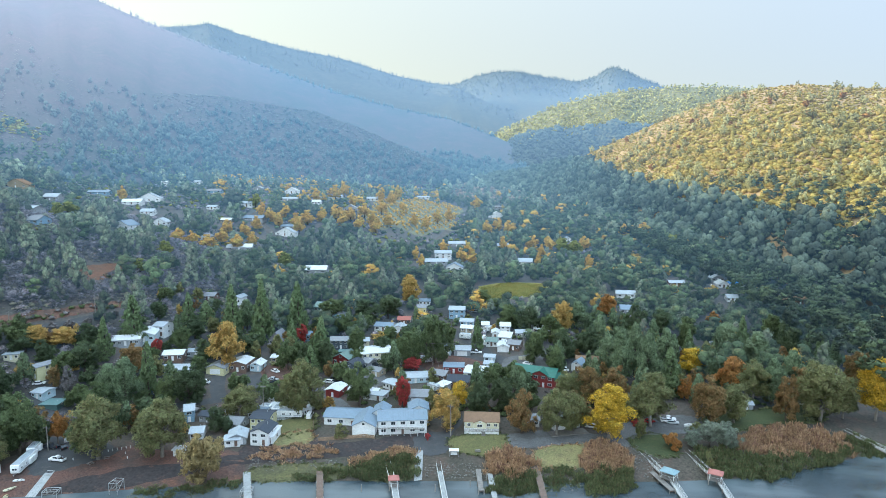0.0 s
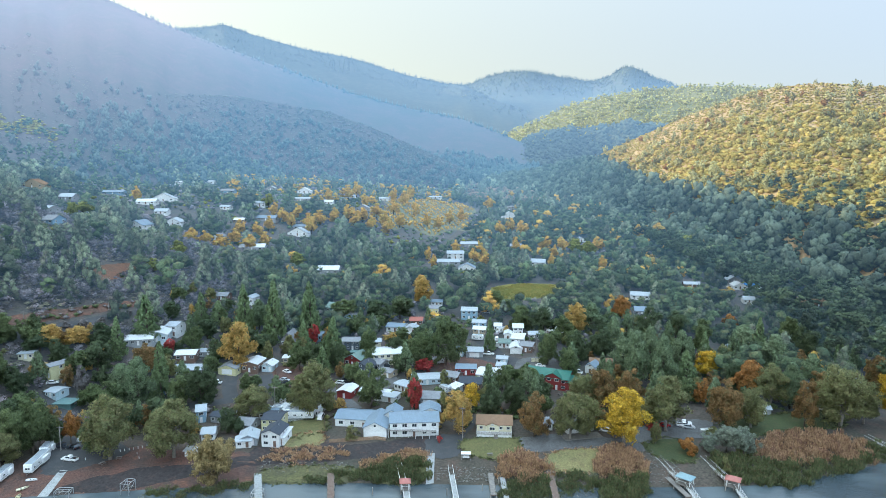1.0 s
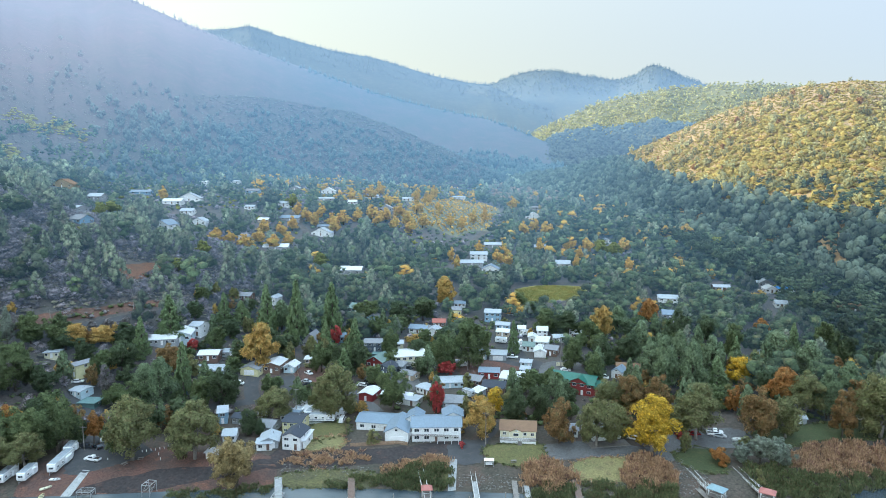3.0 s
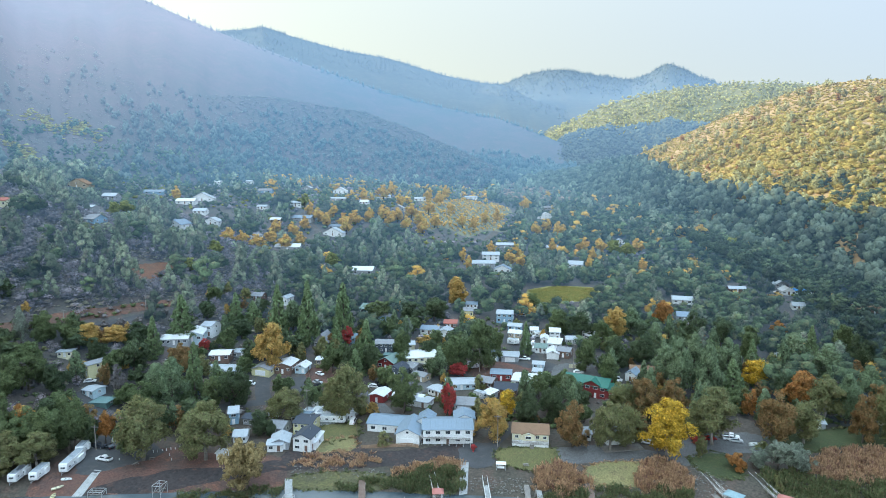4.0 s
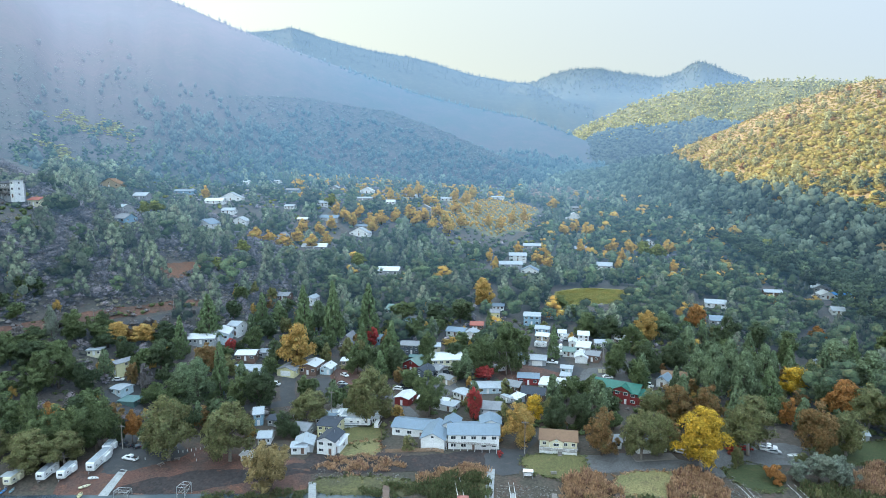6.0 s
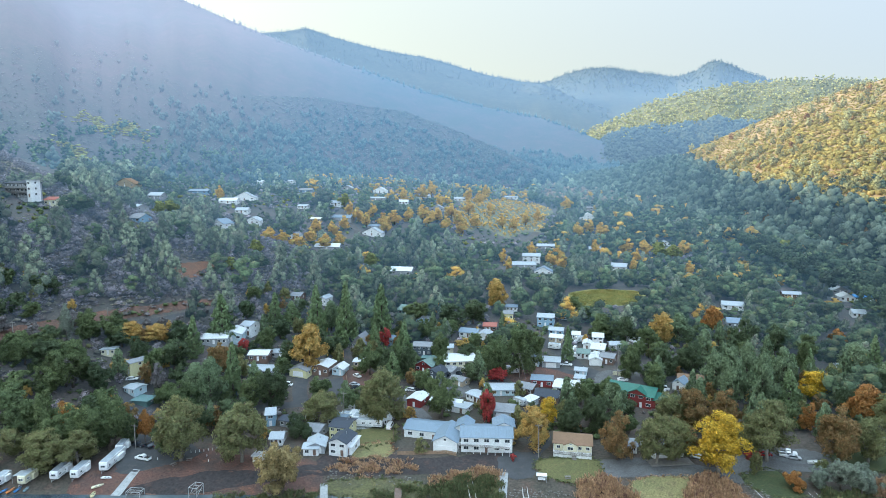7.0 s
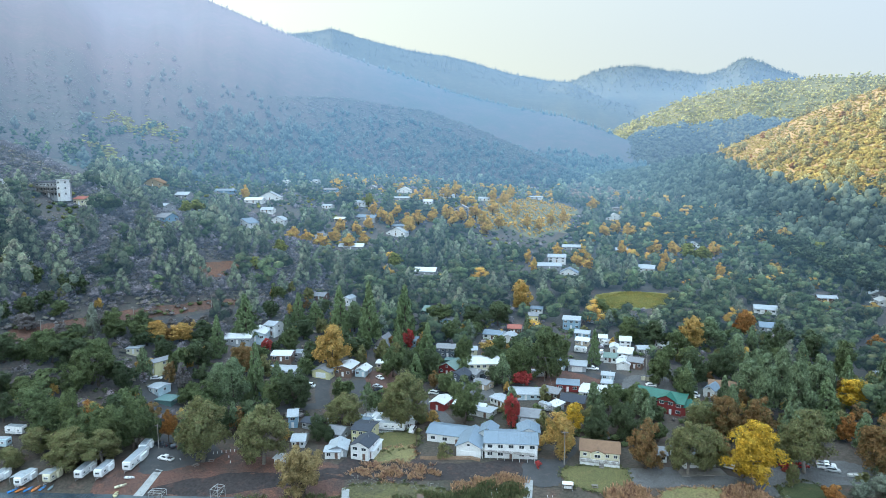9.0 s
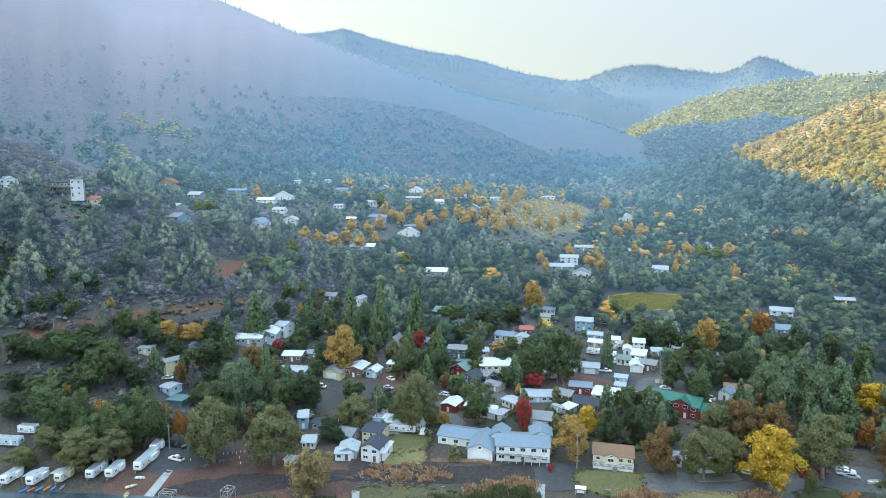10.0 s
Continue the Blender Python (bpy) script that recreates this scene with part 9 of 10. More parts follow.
# small things of the shore
stake(-113.2, 202.3)
stake(-111.9, 202.7)
stake(-110.8, 203.5)
stake(-109.5, 203.9)
stake(-108.4, 204.7)
stake(-107.1, 205.1)
stake(-105.9, 205.9)
stake(-104.8, 206.7)
stake(-103.4, 207.2)
stake(-121.5, 196.5)
stake(-106.8, 201.0)
stake(-104.6, 198.1)
picnic_table(-111.2, 197.9, 20)
picnic_table(-114.6, 194.3, 70)
picnic_table(9.9, 204.6, 10)
picnic_table(41.3, 216.9, 30)
picnic_table(-98.6, 202.7, 0)
shore_stones([(31.2, 195.7), (43.4, 198.0), (45.4, 190.8), (37.0, 183.2), (30.2, 183.1)], 260, 3)
shore_stones([(57.7, 215.1), (64.9, 209.4), (70.5, 197.6), (63.1, 191.0), (58.1, 192.2), (55.2, 201.7)], 260, 4)
shore_stones([(-7.8, 197.4), (9.6, 198.1), (12.1, 192.4), (1.4, 190.8), (-7.1, 191.2)], 200, 5)
shore_stones([(-65.2, 199.1), (-33.7, 199.0), (-33.1, 195.5), (-63.2, 192.9)], 140, 6)
house(112.6, 243.1, -8, 3.0, 3.6, 2.16, WHITE, ROOF_PALE, "small white garden shed on the lakeside lawn", ridge_along='y', pitch=28, panes=1)
house(116.6, 243.3, -8, 4.4, 4.8, 2.16, GREY_WALL, ROOF_PALE, "low grey garden shed on the lakeside lawn", pitch=14, panes=1)
house(141.8, 267.2, -6, 10.5, 9.6, 4.51, GREY_WALL, ROOF_DARK, "dark lakeside house half hidden by trees", pitch=16, storeys=2, panes=4)
house(173.0, 272.7, -8, 7.3, 8.4, 2.7, GREY_WALL, ROOF_PALE, "grey lakeside house half hidden by trees")
car(140.9, 255.6, -10, CAR_WHITE, "white car behind the lakeside lawn")
car(74.2, 228.4, 10, CAR_RED, "red car beside the gravel")

# reed beds and shore plants
reed_bed([(96.1, 206.4), (105.6, 218.8), (123.5, 226.3), (131.6, 222.5), (141.5, 219.0), (136.4, 210.7), (123.0, 207.4), (109.8, 203.7)], 420, 2.2, 1, "tall dry tan reeds along the shore")
reed_bed([(88.5, 193.2), (93.9, 201.4), (109.8, 203.7), (129.6, 208.8), (138.6, 211.0), (128.4, 203.6), (115.0, 199.4), (102.0, 191.8)], 300, 2.0, 2, "green rushes at the edge of the lake", mat=REED_GREEN)
reed_bed([(84.6, 206.0), (97.9, 210.4), (95.2, 200.2), (86.7, 193.1), (81.0, 196.7)], 160, 1.8, 3, "dark rushes beside the dock", mat=REED_GREEN)
reed_bed([(12.5, 200.4), (21.3, 205.6), (26.4, 201.3), (27.3, 193.1), (19.0, 190.5), (13.9, 192.9)], 260, 2.0, 4, "dry tan reeds in front of the lawn")
reed_bed([(14.6, 190.4), (27.2, 192.6), (27.8, 183.8), (18.2, 181.0), (13.3, 183.6)], 170, 1.9, 5, "green rushes in the shallows", mat=REED_GREEN)
reed_bed([(45.8, 205.2), (53.8, 211.1), (59.0, 205.5), (58.3, 196.0), (51.5, 193.9), (43.6, 194.5)], 260, 2.0, 6, "dry tan reeds by the shore")
reed_bed([(41.3, 192.0), (51.5, 193.9), (59.0, 192.2), (54.1, 184.1), (43.6, 182.3)], 220, 2.0, 7, "green rushes in the shallows", mat=REED_GREEN)
reed_bed([(-32.5, 197.1), (-21.3, 204.3), (-12.0, 206.2), (-10.7, 201.5), (-20.8, 199.1)], 130, 1.3, 8, "dry tan grass above the bank")
reed_bed([(-31.9, 193.7), (-22.6, 199.1), (-10.7, 200.1), (-11.1, 191.4), (-26.9, 190.5)], 260, 1.8, 9, "dark green rushes on the bank", mat=REED_GREEN)
reed_bed([(-64.7, 203.5), (-44.8, 207.7), (-34.5, 204.1), (-43.1, 199.6), (-63.1, 198.1)], 120, 0.9, 10, "dry tan grass along the lane")
reed_bed([(30.1, 194.4), (41.1, 195.8), (39.5, 187.4), (30.2, 183.1)], 120, 1.0, 11, "yellow weeds among shore stones", mat=REED_GREEN)
reed_bed([(141.5, 219.0), (153.2, 216.1), (147.1, 207.2), (138.6, 211.0)], 120, 1.5, 12, "green rushes under the long dock", mat=REED_GREEN)
reed_bed([(-96.0, 182.7), (-79.8, 185.0), (-63.8, 189.0), (-62.5, 185.2), (-77.5, 179.6), (-92.0, 178.1)], 160, 0.9, 13, "low green weeds at the waterline", mat=REED_GREEN)
reed_bed([(-48.6, 192.1), (-34.8, 194.9), (-30.7, 191.9), (-44.5, 189.6)], 90, 0.7, 14, "low green weeds at the waterline", mat=REED_GREEN)
grass_edges()


# ---------- woods of the valley floor ----------
EYE_XY = np.array((0.0, 13.0))


def polar(p):
    d = p - EYE_XY
    return np.degrees(np.arctan2(d[:, 0], d[:, 1])), np.hypot(d[:, 0], d[:, 1])


def open_ground(p):
    """True where no building, yard, road or single tree stands, nor lies close behind as seen from the camera."""
    ok = np.ones(len(p), bool)
    for x, y, half, back, front in CLEAR:
        u = np.array((x, y)) - EYE_XY
        u = u / np.linalg.norm(u)
        rel = p - (x, y)
        along, across = rel @ u, rel @ np.array((-u[1], u[0]))
        ok &= ~((along > -front) & (along < back) & (np.abs(across) < half))
    return ok


def low_enough(p, z, h):
    """Heights cut down to the camera's sight lines, so that houses and other things behind the woods show."""
    d = np.hypot(p[:, 0] - EYE_XY[0], p[:, 1] - EYE_XY[1])
    top = np.full(len(p), 99.0)
    for x, y, half, floor_z in OPEN_VIEW:
        u = np.array((x, y)) - EYE_XY
        far = np.linalg.norm(u)
        u = u / far
        rel = p - EYE_XY
        across = np.abs(rel @ np.array((-u[1], u[0]))) * far / d
        over = (d < far) & (across < half + 2.0)
        top = np.where(over, np.minimum(top, 95 + (floor_z - 95) * d / far - z), top)
    return np.minimum(h, top * 0.97)


def jittered(x0, x1, y0, y1, step, seed):
    rng = np.random.default_rng(seed)
    gx_, gy_ = np.meshgrid(np.arange(x0, x1, step), np.arange(y0, y1, step))
    return np.stack([gx_.ravel(), gy_.ravel()], 1) + rng.uniform(-0.5, 0.5, (gx_.size, 2)) * step * 0.95


def valley_woods():
    rng = np.random.default_rng(77)
    p = np.concatenate([jittered(-420, 520, 200, 760, 9.2, 1), jittered(-760, 640, 560, 1320, 12.5, 2)])
    az, d = polar(p)
    near = np.arange(len(p)) < len(jittered(-420, 520, 200, 760, 9.2, 1))
    keep = (np.abs(az + 4) < 49) & np.where(near, d < 700, d >= 700)
    foot_l, foot_r = np.interp(az, [k[0] for k in LEFT_MOUNTAIN], [k[1] for k in LEFT_MOUNTAIN]) * U, np.interp(az, [k[0] for k in RIGHT_HILL], [k[1] for k in RIGHT_HILL]) * U
    keep &= d < np.where(az < 6, foot_l + 60, foot_r + 110)
    # the village itself and the shore have single trees only
    village = (p[:, 1] < 322) & (p[:, 0] > -150) & (p[:, 0] < 112)
    keep &= ~village & (p[:, 1] > U * shore(p[:, 0] / U) + 55)
    keep &= ~((p[:, 0] < -118) & (p[:, 1] < 205)) & ~((p[:, 0] > 60) & (p[:, 1] < 262))
    p, az, d = p[keep], az[keep], d[keep]
    ok = open_ground(p)
    p, az, d = p[ok], az[ok], d[ok]
    n = len(p)
    roll, z = rng.uniform(0, 1, n), ground_z(p[:, 0], p[:, 1]) - 0.2
    patchy = 0.5 + 0.5 * np.sin(p[:, 0] * 0.045 + 1.0) * np.sin(p[:, 1] * 0.038)
    slope = (az < -19) & (d < 560)
    few_gold = (az > -2) & (az < 12) & (d > 520) & (d < 800)
    golden = ((az > -21) & (az < -1) & (d > 640) & (d < 1130))
    rosy = (az > 0) & (az < 11) & (d > 900)
    # the hamlet up the valley and the houses on the slope stand in thinner, lower wood
    hamlet = ((az > -20) & (az < -1) & (d > 640) & (d < 1130)) | ((az > -33) & (az < -21) & (d > 560) & (d < 900))
    thin = ~(hamlet & (rng.uniform(0, 1, n) < 0.6))
    p, az, d, roll, z, patchy, slope, golden, few_gold, rosy, hamlet = (v[thin] for v in (p, az, d, roll, z, patchy, slope, golden, few_gold, rosy, hamlet))
    kind = np.where(roll < np.where(az > 6, 0.84, 0.70), 0, 1)
    kind = np.where(roll > 0.985, 2, kind)
    kind = np.where(golden & (roll < 0.16 + 0.3 * patchy), 2, kind)
    kind = np.where(few_gold & (roll < 0.09), 2, kind)
    kind = np.where(slope, np.where(roll < 0.5 * (0.4 + patchy), 3, np.where(roll > 0.86, 0, 1)), kind)
    kind = np.where(rosy & (roll < 0.75), 4, kind)
    kind = np.where((az > 12) & (roll < 0.06), 2, kind)
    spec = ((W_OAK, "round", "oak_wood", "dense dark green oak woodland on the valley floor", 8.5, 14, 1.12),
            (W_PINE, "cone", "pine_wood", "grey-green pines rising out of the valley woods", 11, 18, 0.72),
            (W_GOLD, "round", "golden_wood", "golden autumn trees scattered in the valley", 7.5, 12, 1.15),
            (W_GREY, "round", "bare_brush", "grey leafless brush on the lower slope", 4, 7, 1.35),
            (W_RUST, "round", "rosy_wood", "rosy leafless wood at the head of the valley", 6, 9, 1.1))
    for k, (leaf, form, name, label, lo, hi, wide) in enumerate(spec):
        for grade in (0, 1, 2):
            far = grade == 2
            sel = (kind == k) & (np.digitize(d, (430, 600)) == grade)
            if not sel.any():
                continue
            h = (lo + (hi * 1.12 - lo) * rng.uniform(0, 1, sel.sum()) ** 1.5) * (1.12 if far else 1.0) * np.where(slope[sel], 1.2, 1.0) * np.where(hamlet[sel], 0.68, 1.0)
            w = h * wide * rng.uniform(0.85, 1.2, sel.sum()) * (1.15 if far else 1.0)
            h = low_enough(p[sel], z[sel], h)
            # tree tops on the left slope capped to an angle fitted to the camera's view
            view_cap = 95 + d[sel] * np.tan(np.radians(np.interp(az[sel], (-48, -44, -40, -36), (1.9, 0.3, 0.0, 9.0)))) - z[sel]
            h = np.minimum(h, view_cap)
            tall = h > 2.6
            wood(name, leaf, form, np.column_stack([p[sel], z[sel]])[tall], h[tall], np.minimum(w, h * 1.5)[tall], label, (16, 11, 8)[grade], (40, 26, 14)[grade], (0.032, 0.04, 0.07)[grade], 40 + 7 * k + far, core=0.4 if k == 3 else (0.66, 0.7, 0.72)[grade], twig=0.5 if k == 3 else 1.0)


def slope_brush():
    """Leafless grey brush that fills the lower slope between the oaks."""
    rng = np.random.default_rng(78)
    p = jittered(-440, -120, 206, 520, 3.9, 3)
    az, d = polar(p)
    patchy = 0.5 + 0.5 * np.sin(p[:, 0] * 0.045 + 1.0) * np.sin(p[:, 1] * 0.038)
    p = p[(az < -21) & (d < 560) & (rng.uniform(0, 1, len(p)) < 0.55 + 0.45 * patchy)]
    p = p[open_ground(p)]
    h = rng.uniform(3.0, 6.2, len(p))
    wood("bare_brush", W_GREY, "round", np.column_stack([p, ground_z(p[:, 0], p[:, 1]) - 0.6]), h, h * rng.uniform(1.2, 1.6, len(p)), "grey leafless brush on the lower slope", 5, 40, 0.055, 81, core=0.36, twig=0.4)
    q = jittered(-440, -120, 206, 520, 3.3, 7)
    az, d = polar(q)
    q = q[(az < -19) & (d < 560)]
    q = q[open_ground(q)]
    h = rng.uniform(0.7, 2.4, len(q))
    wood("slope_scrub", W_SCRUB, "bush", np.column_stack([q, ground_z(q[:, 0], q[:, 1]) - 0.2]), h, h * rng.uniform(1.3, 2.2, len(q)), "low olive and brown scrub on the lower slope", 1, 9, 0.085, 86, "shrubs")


def yard_shrubs():
    """Low shrubs and weeds in the clearings round houses and beside roads."""
    rng = np.random.default_rng(83)
    solid = np.array(SOLID)
    for far, (p, leaf, lo, hi, part_) in enumerate(((jittered(-330, 240, 205, 380, 3.7, 5), OAK, 0.7, 2.9, 0.8), (jittered(-620, 560, 330, 1150, 6.4, 6), W_OAK, 1.8, 4.2, 0.9))):
        az, d = polar(p)
        p = p[(np.abs(az + 4) < 48) & (p[:, 1] > U * shore(p[:, 0] / U) + 34) & (rng.uniform(0, 1, len(p)) < part_)]
        az, d = polar(p)
        p = p[~open_ground(p) | ((az > -33) & (az < -1) & (d > 600))]
        gap = np.ones(len(p), bool)
        for x, y, r in solid:
            gap &= (p[:, 0] - x) ** 2 + (p[:, 1] - y) ** 2 > r * r
        p = p[gap]
        h = low_enough(p, ground_z(p[:, 0], p[:, 1]), rng.uniform(lo, hi, len(p)))
        p, h = p[h > 0.5], h[h > 0.5]
        for n, mat in enumerate((leaf, OLIVE if not far else W_LIME, GREY_BRUSH if not far else W_GREY)):
            sel = np.arange(len(p)) % 7
            sel = (sel < 4) if n == 0 else (sel == 4) if n == 1 else (sel > 4)
            wood("yard_shrubs", mat, "bush", np.column_stack([p[sel], ground_z(p[sel, 0], p[sel, 1]) - 0.2]), h[sel], h[sel] * rng.uniform(1.1, 1.9, sel.sum()), ("low green shrubs", "olive-yellow shrubs", "dry brown weeds")[n] + " in the yards and clearings", 1, 9, 0.085, 84 + 3 * far + n, "shrubs")


def meadow_grass():
    """Tall dry grass over the meadow."""
    rng = np.random.default_rng(80)
    r = np.array(MEADOW)
    p = rng.uniform(r.min(0), r.max(0), (2600, 2))
    p = p[inside(p, MEADOW)]
    tufts("meadow_grass", MEADOW_GRASS, np.column_stack([p, ground_z(p[:, 0], p[:, 1])]), rng.uniform(0.4, 0.9, len(p)), "tall dry yellow-green grass of the meadow", 10, 1.2, 8, "grass")


def orchard_rows():
    """Small golden trees in rows on the orchard."""
    rng = np.random.default_rng(79)
    r = np.array(ORCHARD_RING)
    p = jittered(r[:, 0].min(), r[:, 0].max(), r[:, 1].min(), r[:, 1].max(), 5.2, 4)
    p[:, 0] = np.round((p[:, 0] + 0.35 * p[:, 1]) / 8.0) * 8.0 - 0.35 * p[:, 1] + rng.uniform(-0.8, 0.8, len(p))
    p = p[inside(p, ORCHARD_RING)]
    h = rng.uniform(1.2, 3.8, len(p)) * np.where(rng.uniform(0, 1, len(p)) < 0.1, 2.0, 1.0)
    wood("orchard_trees", W_GOLD, "round", np.column_stack([p, ground_z(p[:, 0], p[:, 1])]), h, h * 1.2, "rows of small golden orchard trees", 4, 3, 0.12, 82)


def on_ridge(keys, count, az0, az1, s0, s1, seed, rough=0.5, power=1.12):
    rng = np.random.default_rng(seed)
    az, s = rng.uniform(az0, az1, count * 2), rng.uniform(s0, s1, count * 2)
    d = np.interp(az, [k[0] for k in keys], [k[1] for k in keys])
    d1 = np.interp(az, [k[0] for k in keys], [k[3] for k in keys])
    far = d + (d1 - d) * s
    keep = rng.uniform(0, 1, count * 2) < far / far.max()
    az, s = az[keep][:count], s[keep][:count]
    return np.stack(ridge_point(keys, az, s, rough, power), 1), az, s, rng


def hill_woods(name, keys, leaf, form, count, az0, az1, s0, s1, lo, hi, wide, label, seed, n=6, leaves_=5, size=0.2, rough=0.5, power=1.12, thin=None):
    p, az, s, rng = on_ridge(keys, count, az0, az1, s0, s1, seed, rough, power)
    if thin:
        ok = rng.uniform(0, 1, len(p)) < thin(p, az, s)
        p = p[ok]
    h = rng.uniform(lo, hi, len(p))
    p[:, 2] -= 0.4
    wood(name, leaf, form, p, h, h * wide * rng.uniform(0.8, 1.25, len(p)), label, n, leaves_, size, seed + 1)


def thinning_up(p, az, s):
    return np.clip(1.25 - 2.1 * s + np.clip((az + 15) / 40, 0, 0.4), 0.0, 1.0) * (0.3 + 0.7 * blotchy(p, az, s))


def blotchy(p, az, s):
    return 0.35 + 0.65 * (0.5 + 0.5 * np.sin(p[:, 0] * 0.021 + 2) * np.sin(p[:, 2] * 0.05 + p[:, 1] * 0.013))


def shade_line(az):
    """The shadow's edge on the hill, where bright scrub gives way to trees painted dark."""
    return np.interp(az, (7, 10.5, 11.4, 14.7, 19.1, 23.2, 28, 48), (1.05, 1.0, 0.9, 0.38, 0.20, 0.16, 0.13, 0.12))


def below_shade_line(p, az, s):
    return s < shade_line(az)


valley_woods()
slope_brush()
yard_shrubs()
meadow_grass()
orchard_rows()


def gardens():
    """Smaller trees and bushes between the houses, on the lakeside and on the lower slope."""
    rng = np.random.default_rng(9)
    zones = ((-150, 112, 200, 350, 8.0, ("oak", "oak", "dark", "olive", "shrub", "shrub", "pine", "gold", "brown")),
             (60, 230, 222, 300, 8.6, ("oak", "dark", "olive", "ghost", "ghost", "pine", "brown", "brown", "gold", "conifer")),
             (-290, -118, 190, 268, 8.4, ("oak", "oak", "dark", "pine", "olive", "shrub", "gold")))
    for n, (x0, x1, y0, y1, step, kinds) in enumerate(zones):
        p = jittered(x0, x1, y0, y1, step, 30 + n)
        p = p[(p[:, 1] > U * shore(p[:, 0] / U) + 30) & open_ground(p)]
        for x, y in p:
            k = kinds[rng.integers(len(kinds))]
            form, leaf, label, name, lo, hi, wide = GARDEN[k]
            h = rng.uniform(lo, hi)
            tree(form, leaf, float(x), float(y), h, h * wide * rng.uniform(0.85, 1.15), label, name, category="shrub" if form == "shrub" else "tree", fine=False)


def garden_trees():
    """Small trees standing close to the houses."""
    rng = np.random.default_rng(10)
    solid = np.array(SOLID)
    p = jittered(-165, 125, 205, 345, 11.5, 40)
    p = p[(p[:, 1] > U * shore(p[:, 0] / U) + 34) & ~open_ground(p)]
    for x, y in p:
        if np.min(np.hypot(solid[:, 0] - x, solid[:, 1] - y) - solid[:, 2]) > 1.2:
            k = ("oak", "shrub", "olive", "dark", "gold", "gold", "brown")[rng.integers(7)]
            form, leaf, label, name, lo, hi, wide = GARDEN[k]
            h = rng.uniform(2.0, 3.6) if form == "shrub" else rng.uniform(3.2, 5.4)
            tree(form, leaf, float(x), float(y), h, h * wide * rng.uniform(0.9, 1.2), label, name, category="shrub" if form == "shrub" else "tree", fine=False)


GARDEN = {"oak": ("round", OAK, "green oak tree among the houses", "oak_tree", 7, 11.5, 1.1),
          "dark": ("round", DARK_OAK, "dark evergreen oak tree among the houses", "oak_tree", 7, 11.5, 1.1),
          "olive": ("tall", OLIVE, "olive-yellow autumn tree among the houses", "tree", 7, 11, 0.75),
          "brown": ("round", BROWN_LEAF, "russet autumn tree near the lake", "tree", 6, 9, 1.0),
          "shrub": ("shrub", OAK, "rounded green garden shrub between houses", "shrub", 2.2, 4.0, 1.2),
          "pine": ("pine", PINE, "grey-green pine rising among oaks", "pine_tree", 11, 16, 0.6),
          "ghost": ("conifer", PINE, "grey-green pointed pine among lakeside trees", "pine_tree", 12, 18, 0.62),
          "conifer": ("conifer", CONIFER, "pointed dark green conifer among oaks", "conifer_tree", 11, 17, 0.5),
          "gold": ("tall", GOLD_LEAF, "small golden autumn tree between houses", "tree", 4.5, 7, 0.8)}
gardens()
garden_trees()
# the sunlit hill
# Bright scrub is kept above the shadow's edge, dark trees below it.
hill_woods("hill_scrub", RIGHT_HILL, H_BUSH, "bush", 9500, 7, 48, 0.0, 0.75, 2.8, 6.4, 1.25, "rounded yellow-green scrub on the sunlit hill", 201, 2, 7, 0.08, 0.25, 0.8, lambda p, az, s: (az > 10.2) * (s > 0.92 * shade_line(az)) * np.clip(1.5 - 1.5 * s - np.clip((20 - az) / 10, 0, 0.8), 0, 1))
hill_woods("hill_heath", RIGHT_HILL, H_BUSH, "bush", 20000, 7, 48, 0.2, 1.02, 1.0, 2.8, 1.9, "low dry brush near the crest of the sunlit hill", 207, 1, 5, 0.10, 0.25, 0.8, lambda p, az, s: (az > 10.2) * (s > 0.92 * shade_line(az)))
hill_woods("hill_pines", RIGHT_HILL, H_PINE, "puff", 900, 10.5, 48, 0.05, 1.02, 8, 14, 0.75, "grey pines standing over the hill scrub", 202, 8, 7, 0.12, 0.25, 0.8, lambda p, az, s: (s > shade_line(az)) * (1.15 - s))
hill_woods("hill_edge_wood", RIGHT_HILL, SHADE_OAK, "round", 2000, 3, 48, -0.32, 0.25, 6, 10, 1.15, "oaks painted dark along the edge of the hill", 206, 10, 22, 0.055, 0.25, 0.8)
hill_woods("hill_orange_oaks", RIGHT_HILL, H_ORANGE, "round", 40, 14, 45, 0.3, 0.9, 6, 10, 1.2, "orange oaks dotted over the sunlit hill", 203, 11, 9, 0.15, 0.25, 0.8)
hill_woods("hill_foot_oaks", RIGHT_HILL, SHADE_OAK, "round", 7200, 2, 48, -0.05, 1.0, 7, 12, 1.15, "oaks painted dark on the shaded foot of the hill", 204, 4, 3, 0.12, 0.25, 0.8, below_shade_line)
hill_woods("hill_foot_pines", RIGHT_HILL, SHADE_PINE, "puff", 4200, 2, 48, -0.05, 1.0, 9, 17, 0.72, "pines painted dark grey-green on the shaded foot of the hill", 205, 7, 8, 0.12, 0.25, 0.8, below_shade_line)
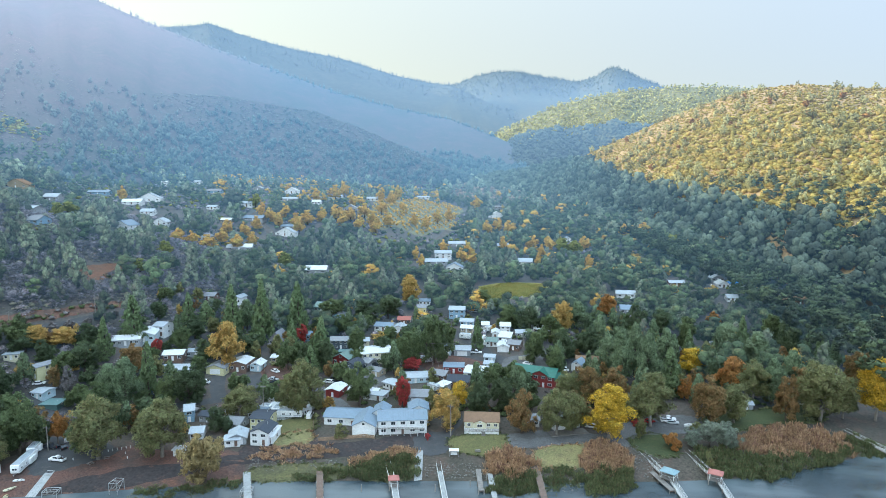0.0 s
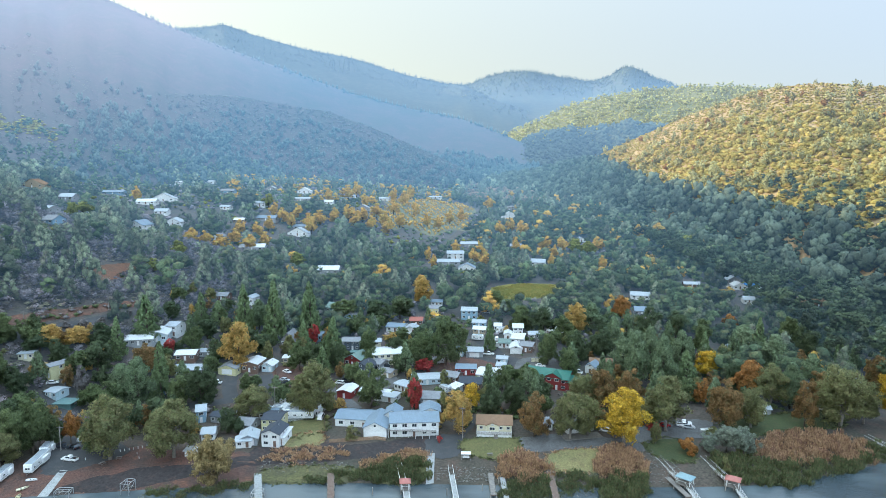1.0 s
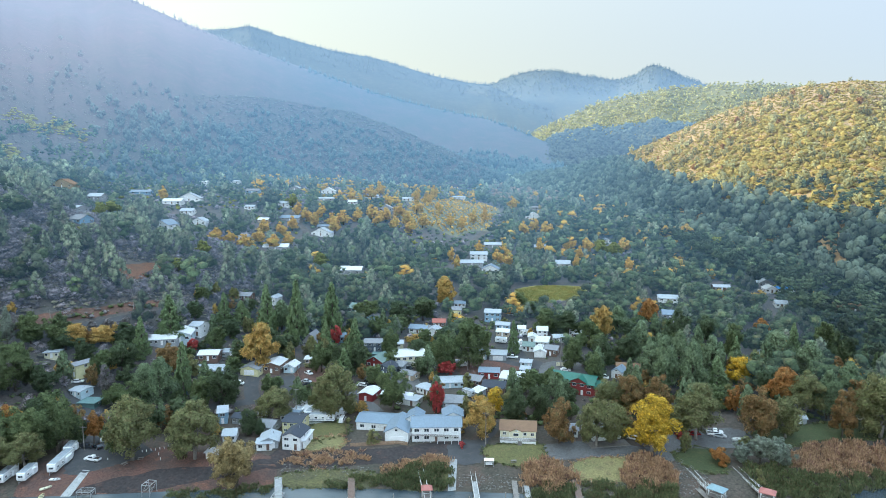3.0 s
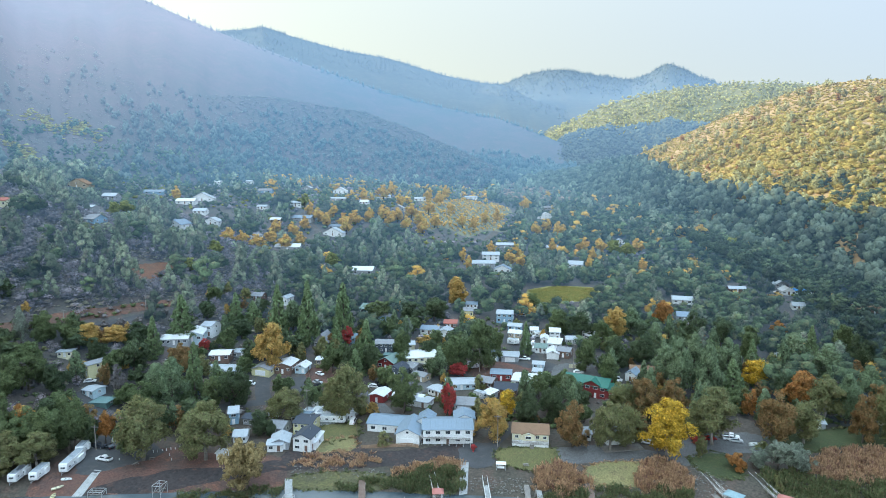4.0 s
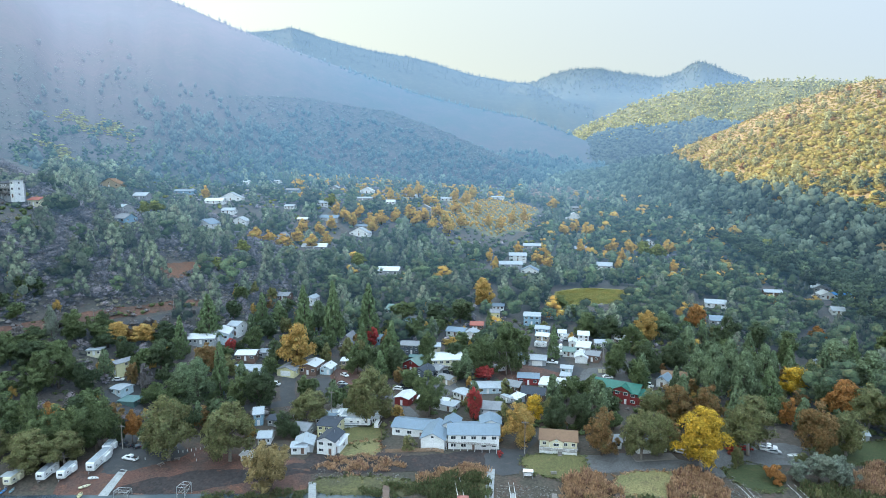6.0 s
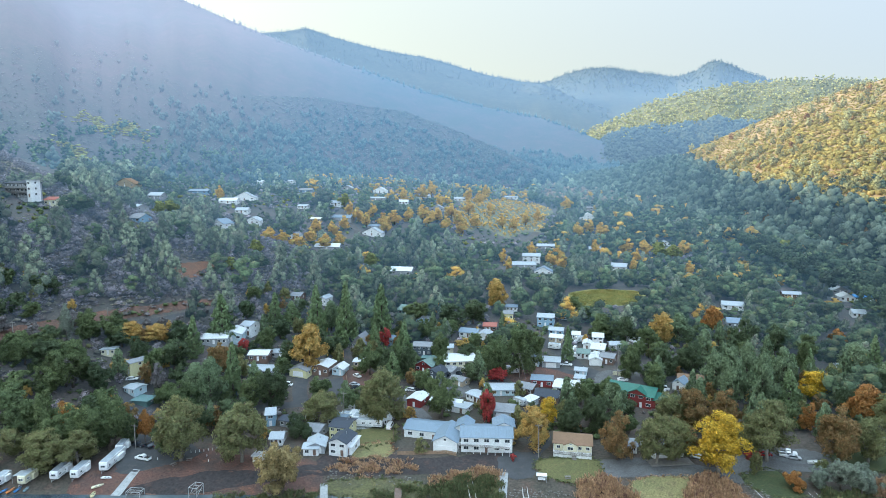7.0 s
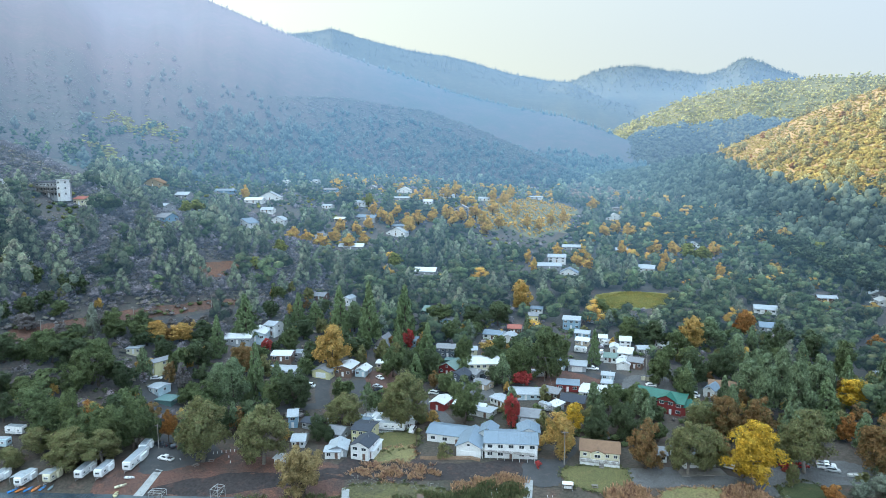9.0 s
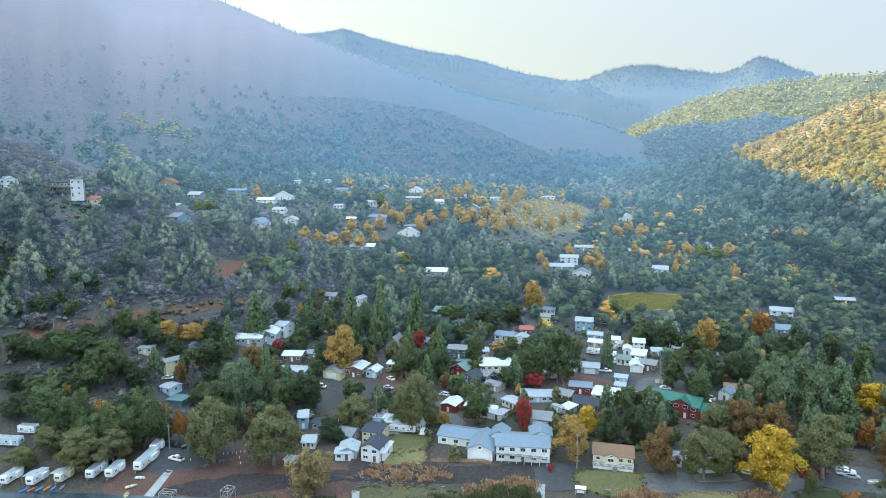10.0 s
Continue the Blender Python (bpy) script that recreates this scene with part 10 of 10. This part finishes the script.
# the mountain and its spur
hill_woods("mountain_scrub", LEFT_MOUNTAIN, M_BRUSH, "bush", 40000, -56, 12, 0.0, 0.42, 0.9, 2.2, 1.6, "brown-green chaparral over the mountainside", 211, 1, 2, 0.12, thin=thinning_up)
hill_woods("mountain_pines", LEFT_MOUNTAIN, M_PINE, "puff", 1500, -40, 12, 0.0, 0.42, 7, 13, 0.75, "pines on the upper mountainside", 212, 5, 1, 0.1, thin=lambda p, az, s: blotchy(p, az, s) * np.interp(az, (-34, -20), (0.25, 1.0)))
hill_woods("lime_scrub", LEFT_MOUNTAIN, M_LIME, "bush", 3600, -40.5, -33.5, 0.04, 0.18, 2.0, 3.6, 2.4, "patches of yellow-green scrub on the mountainside", 216, 1, 5, 0.12, thin=lambda p, az, s: np.maximum(
    np.exp(-((az + 35.8) / 1.9) ** 2 - ((s - 0.142 + 0.0098 * (az + 35.8)) / 0.014) ** 2), np.exp(-((az + 38.7) / 0.9) ** 2 - ((s - 0.078 + 0.02 * (az + 38.7)) / 0.013) ** 2)))
hill_woods("mountain_foot_pines", LEFT_MOUNTAIN, M_PINE, "puff", 1500, -50, 10, 0.0, 0.3, 10, 17, 0.65, "pines along the mountain foot", 215, 5, 3, 0.12, thin=lambda p, az, s: np.where((az < -32) & (s > 0.04), 0.12, 1.0))
hill_woods("mountain_foot_wood", LEFT_MOUNTAIN, W_OAK, "round", 1100, -50, 10, 0.0, 0.14, 7, 12, 1.1, "oaks along the mountain foot", 213, 5, 3, 0.12)
hill_woods("spur_scrub", SPUR, M_BRUSH, "bush", 9000, -38, 4, 0.0, 1.0, 1.2, 3.0, 1.6, "chaparral over the lower spur", 221, 1, 5, 0.15)
hill_woods("spur_pines", SPUR, M_PINE, "puff", 900, -38, 4, 0.0, 0.8, 7, 13, 0.8, "pines along the foot of the spur", 222, 5, 3, 0.12)
# the hills behind
hill_woods("middle_hill_wood", MID_HILL, K_WOOD, "round", 3400, -4, 34, 0.3, 1.02, 8, 15, 1.1, "open pine wood on the middle hill", 231, 3, 2, 0.12, 0.6, 0.85)
# These dark pines stand in for shade below the middle hill's lit top.
hill_woods("middle_hill_foot_wood", MID_HILL, K_SHADE_PINE, "puff", 6000, -4, 26, -0.02, 0.62, 10, 19, 1.0, "pines painted dark for shade on the foot of the middle hill", 232, 4, 2, 0.12, 0.6, 0.85, lambda p, az, s: s < np.interp(az, (0, 10, 26), (0.62, 0.46, 0.2)))
hill_woods("second_ridge_wood", SECOND_RIDGE, S_WOOD, "spire", 1300, -32, 8, 0.75, 1.01, 7, 12, 1.0, "conifers on the long hazy ridge", 241, 3, 2, 0.2, 0.12, thin=lambda p, az, s: 2.2 * (s - 0.55))
hill_woods("second_ridge_crest", SECOND_RIDGE, S_WOOD, "spire", 420, -26, 3, 0.97, 1.01, 9, 18, 0.5, "conifers along the crest of the long ridge", 242, 5, 2, 0.15, 0.12)
hill_woods("far_ridge_wood", FAR_PEAK, F_WOOD, "spire", 3200, -4, 24, 0.4, 1.01, 9, 18, 0.9, "conifers on the far ridge", 243, 3, 2, 0.2, 0.15, thin=lambda p, az, s: 1.8 * (s - 0.45))
hill_woods("far_ridge_crest", FAR_PEAK, F_WOOD, "spire", 300, -2, 20, 0.97, 1.01, 9, 20, 0.5, "conifers along the far crest", 244, 5, 2, 0.15, 0.15)
hill_woods("mountain_crest_pines", LEFT_MOUNTAIN, M_PINE, "spire", 420, -40, 4, 0.97, 1.01, 8, 15, 0.5, "pines along the mountain crest", 214, 5, 2, 0.12)
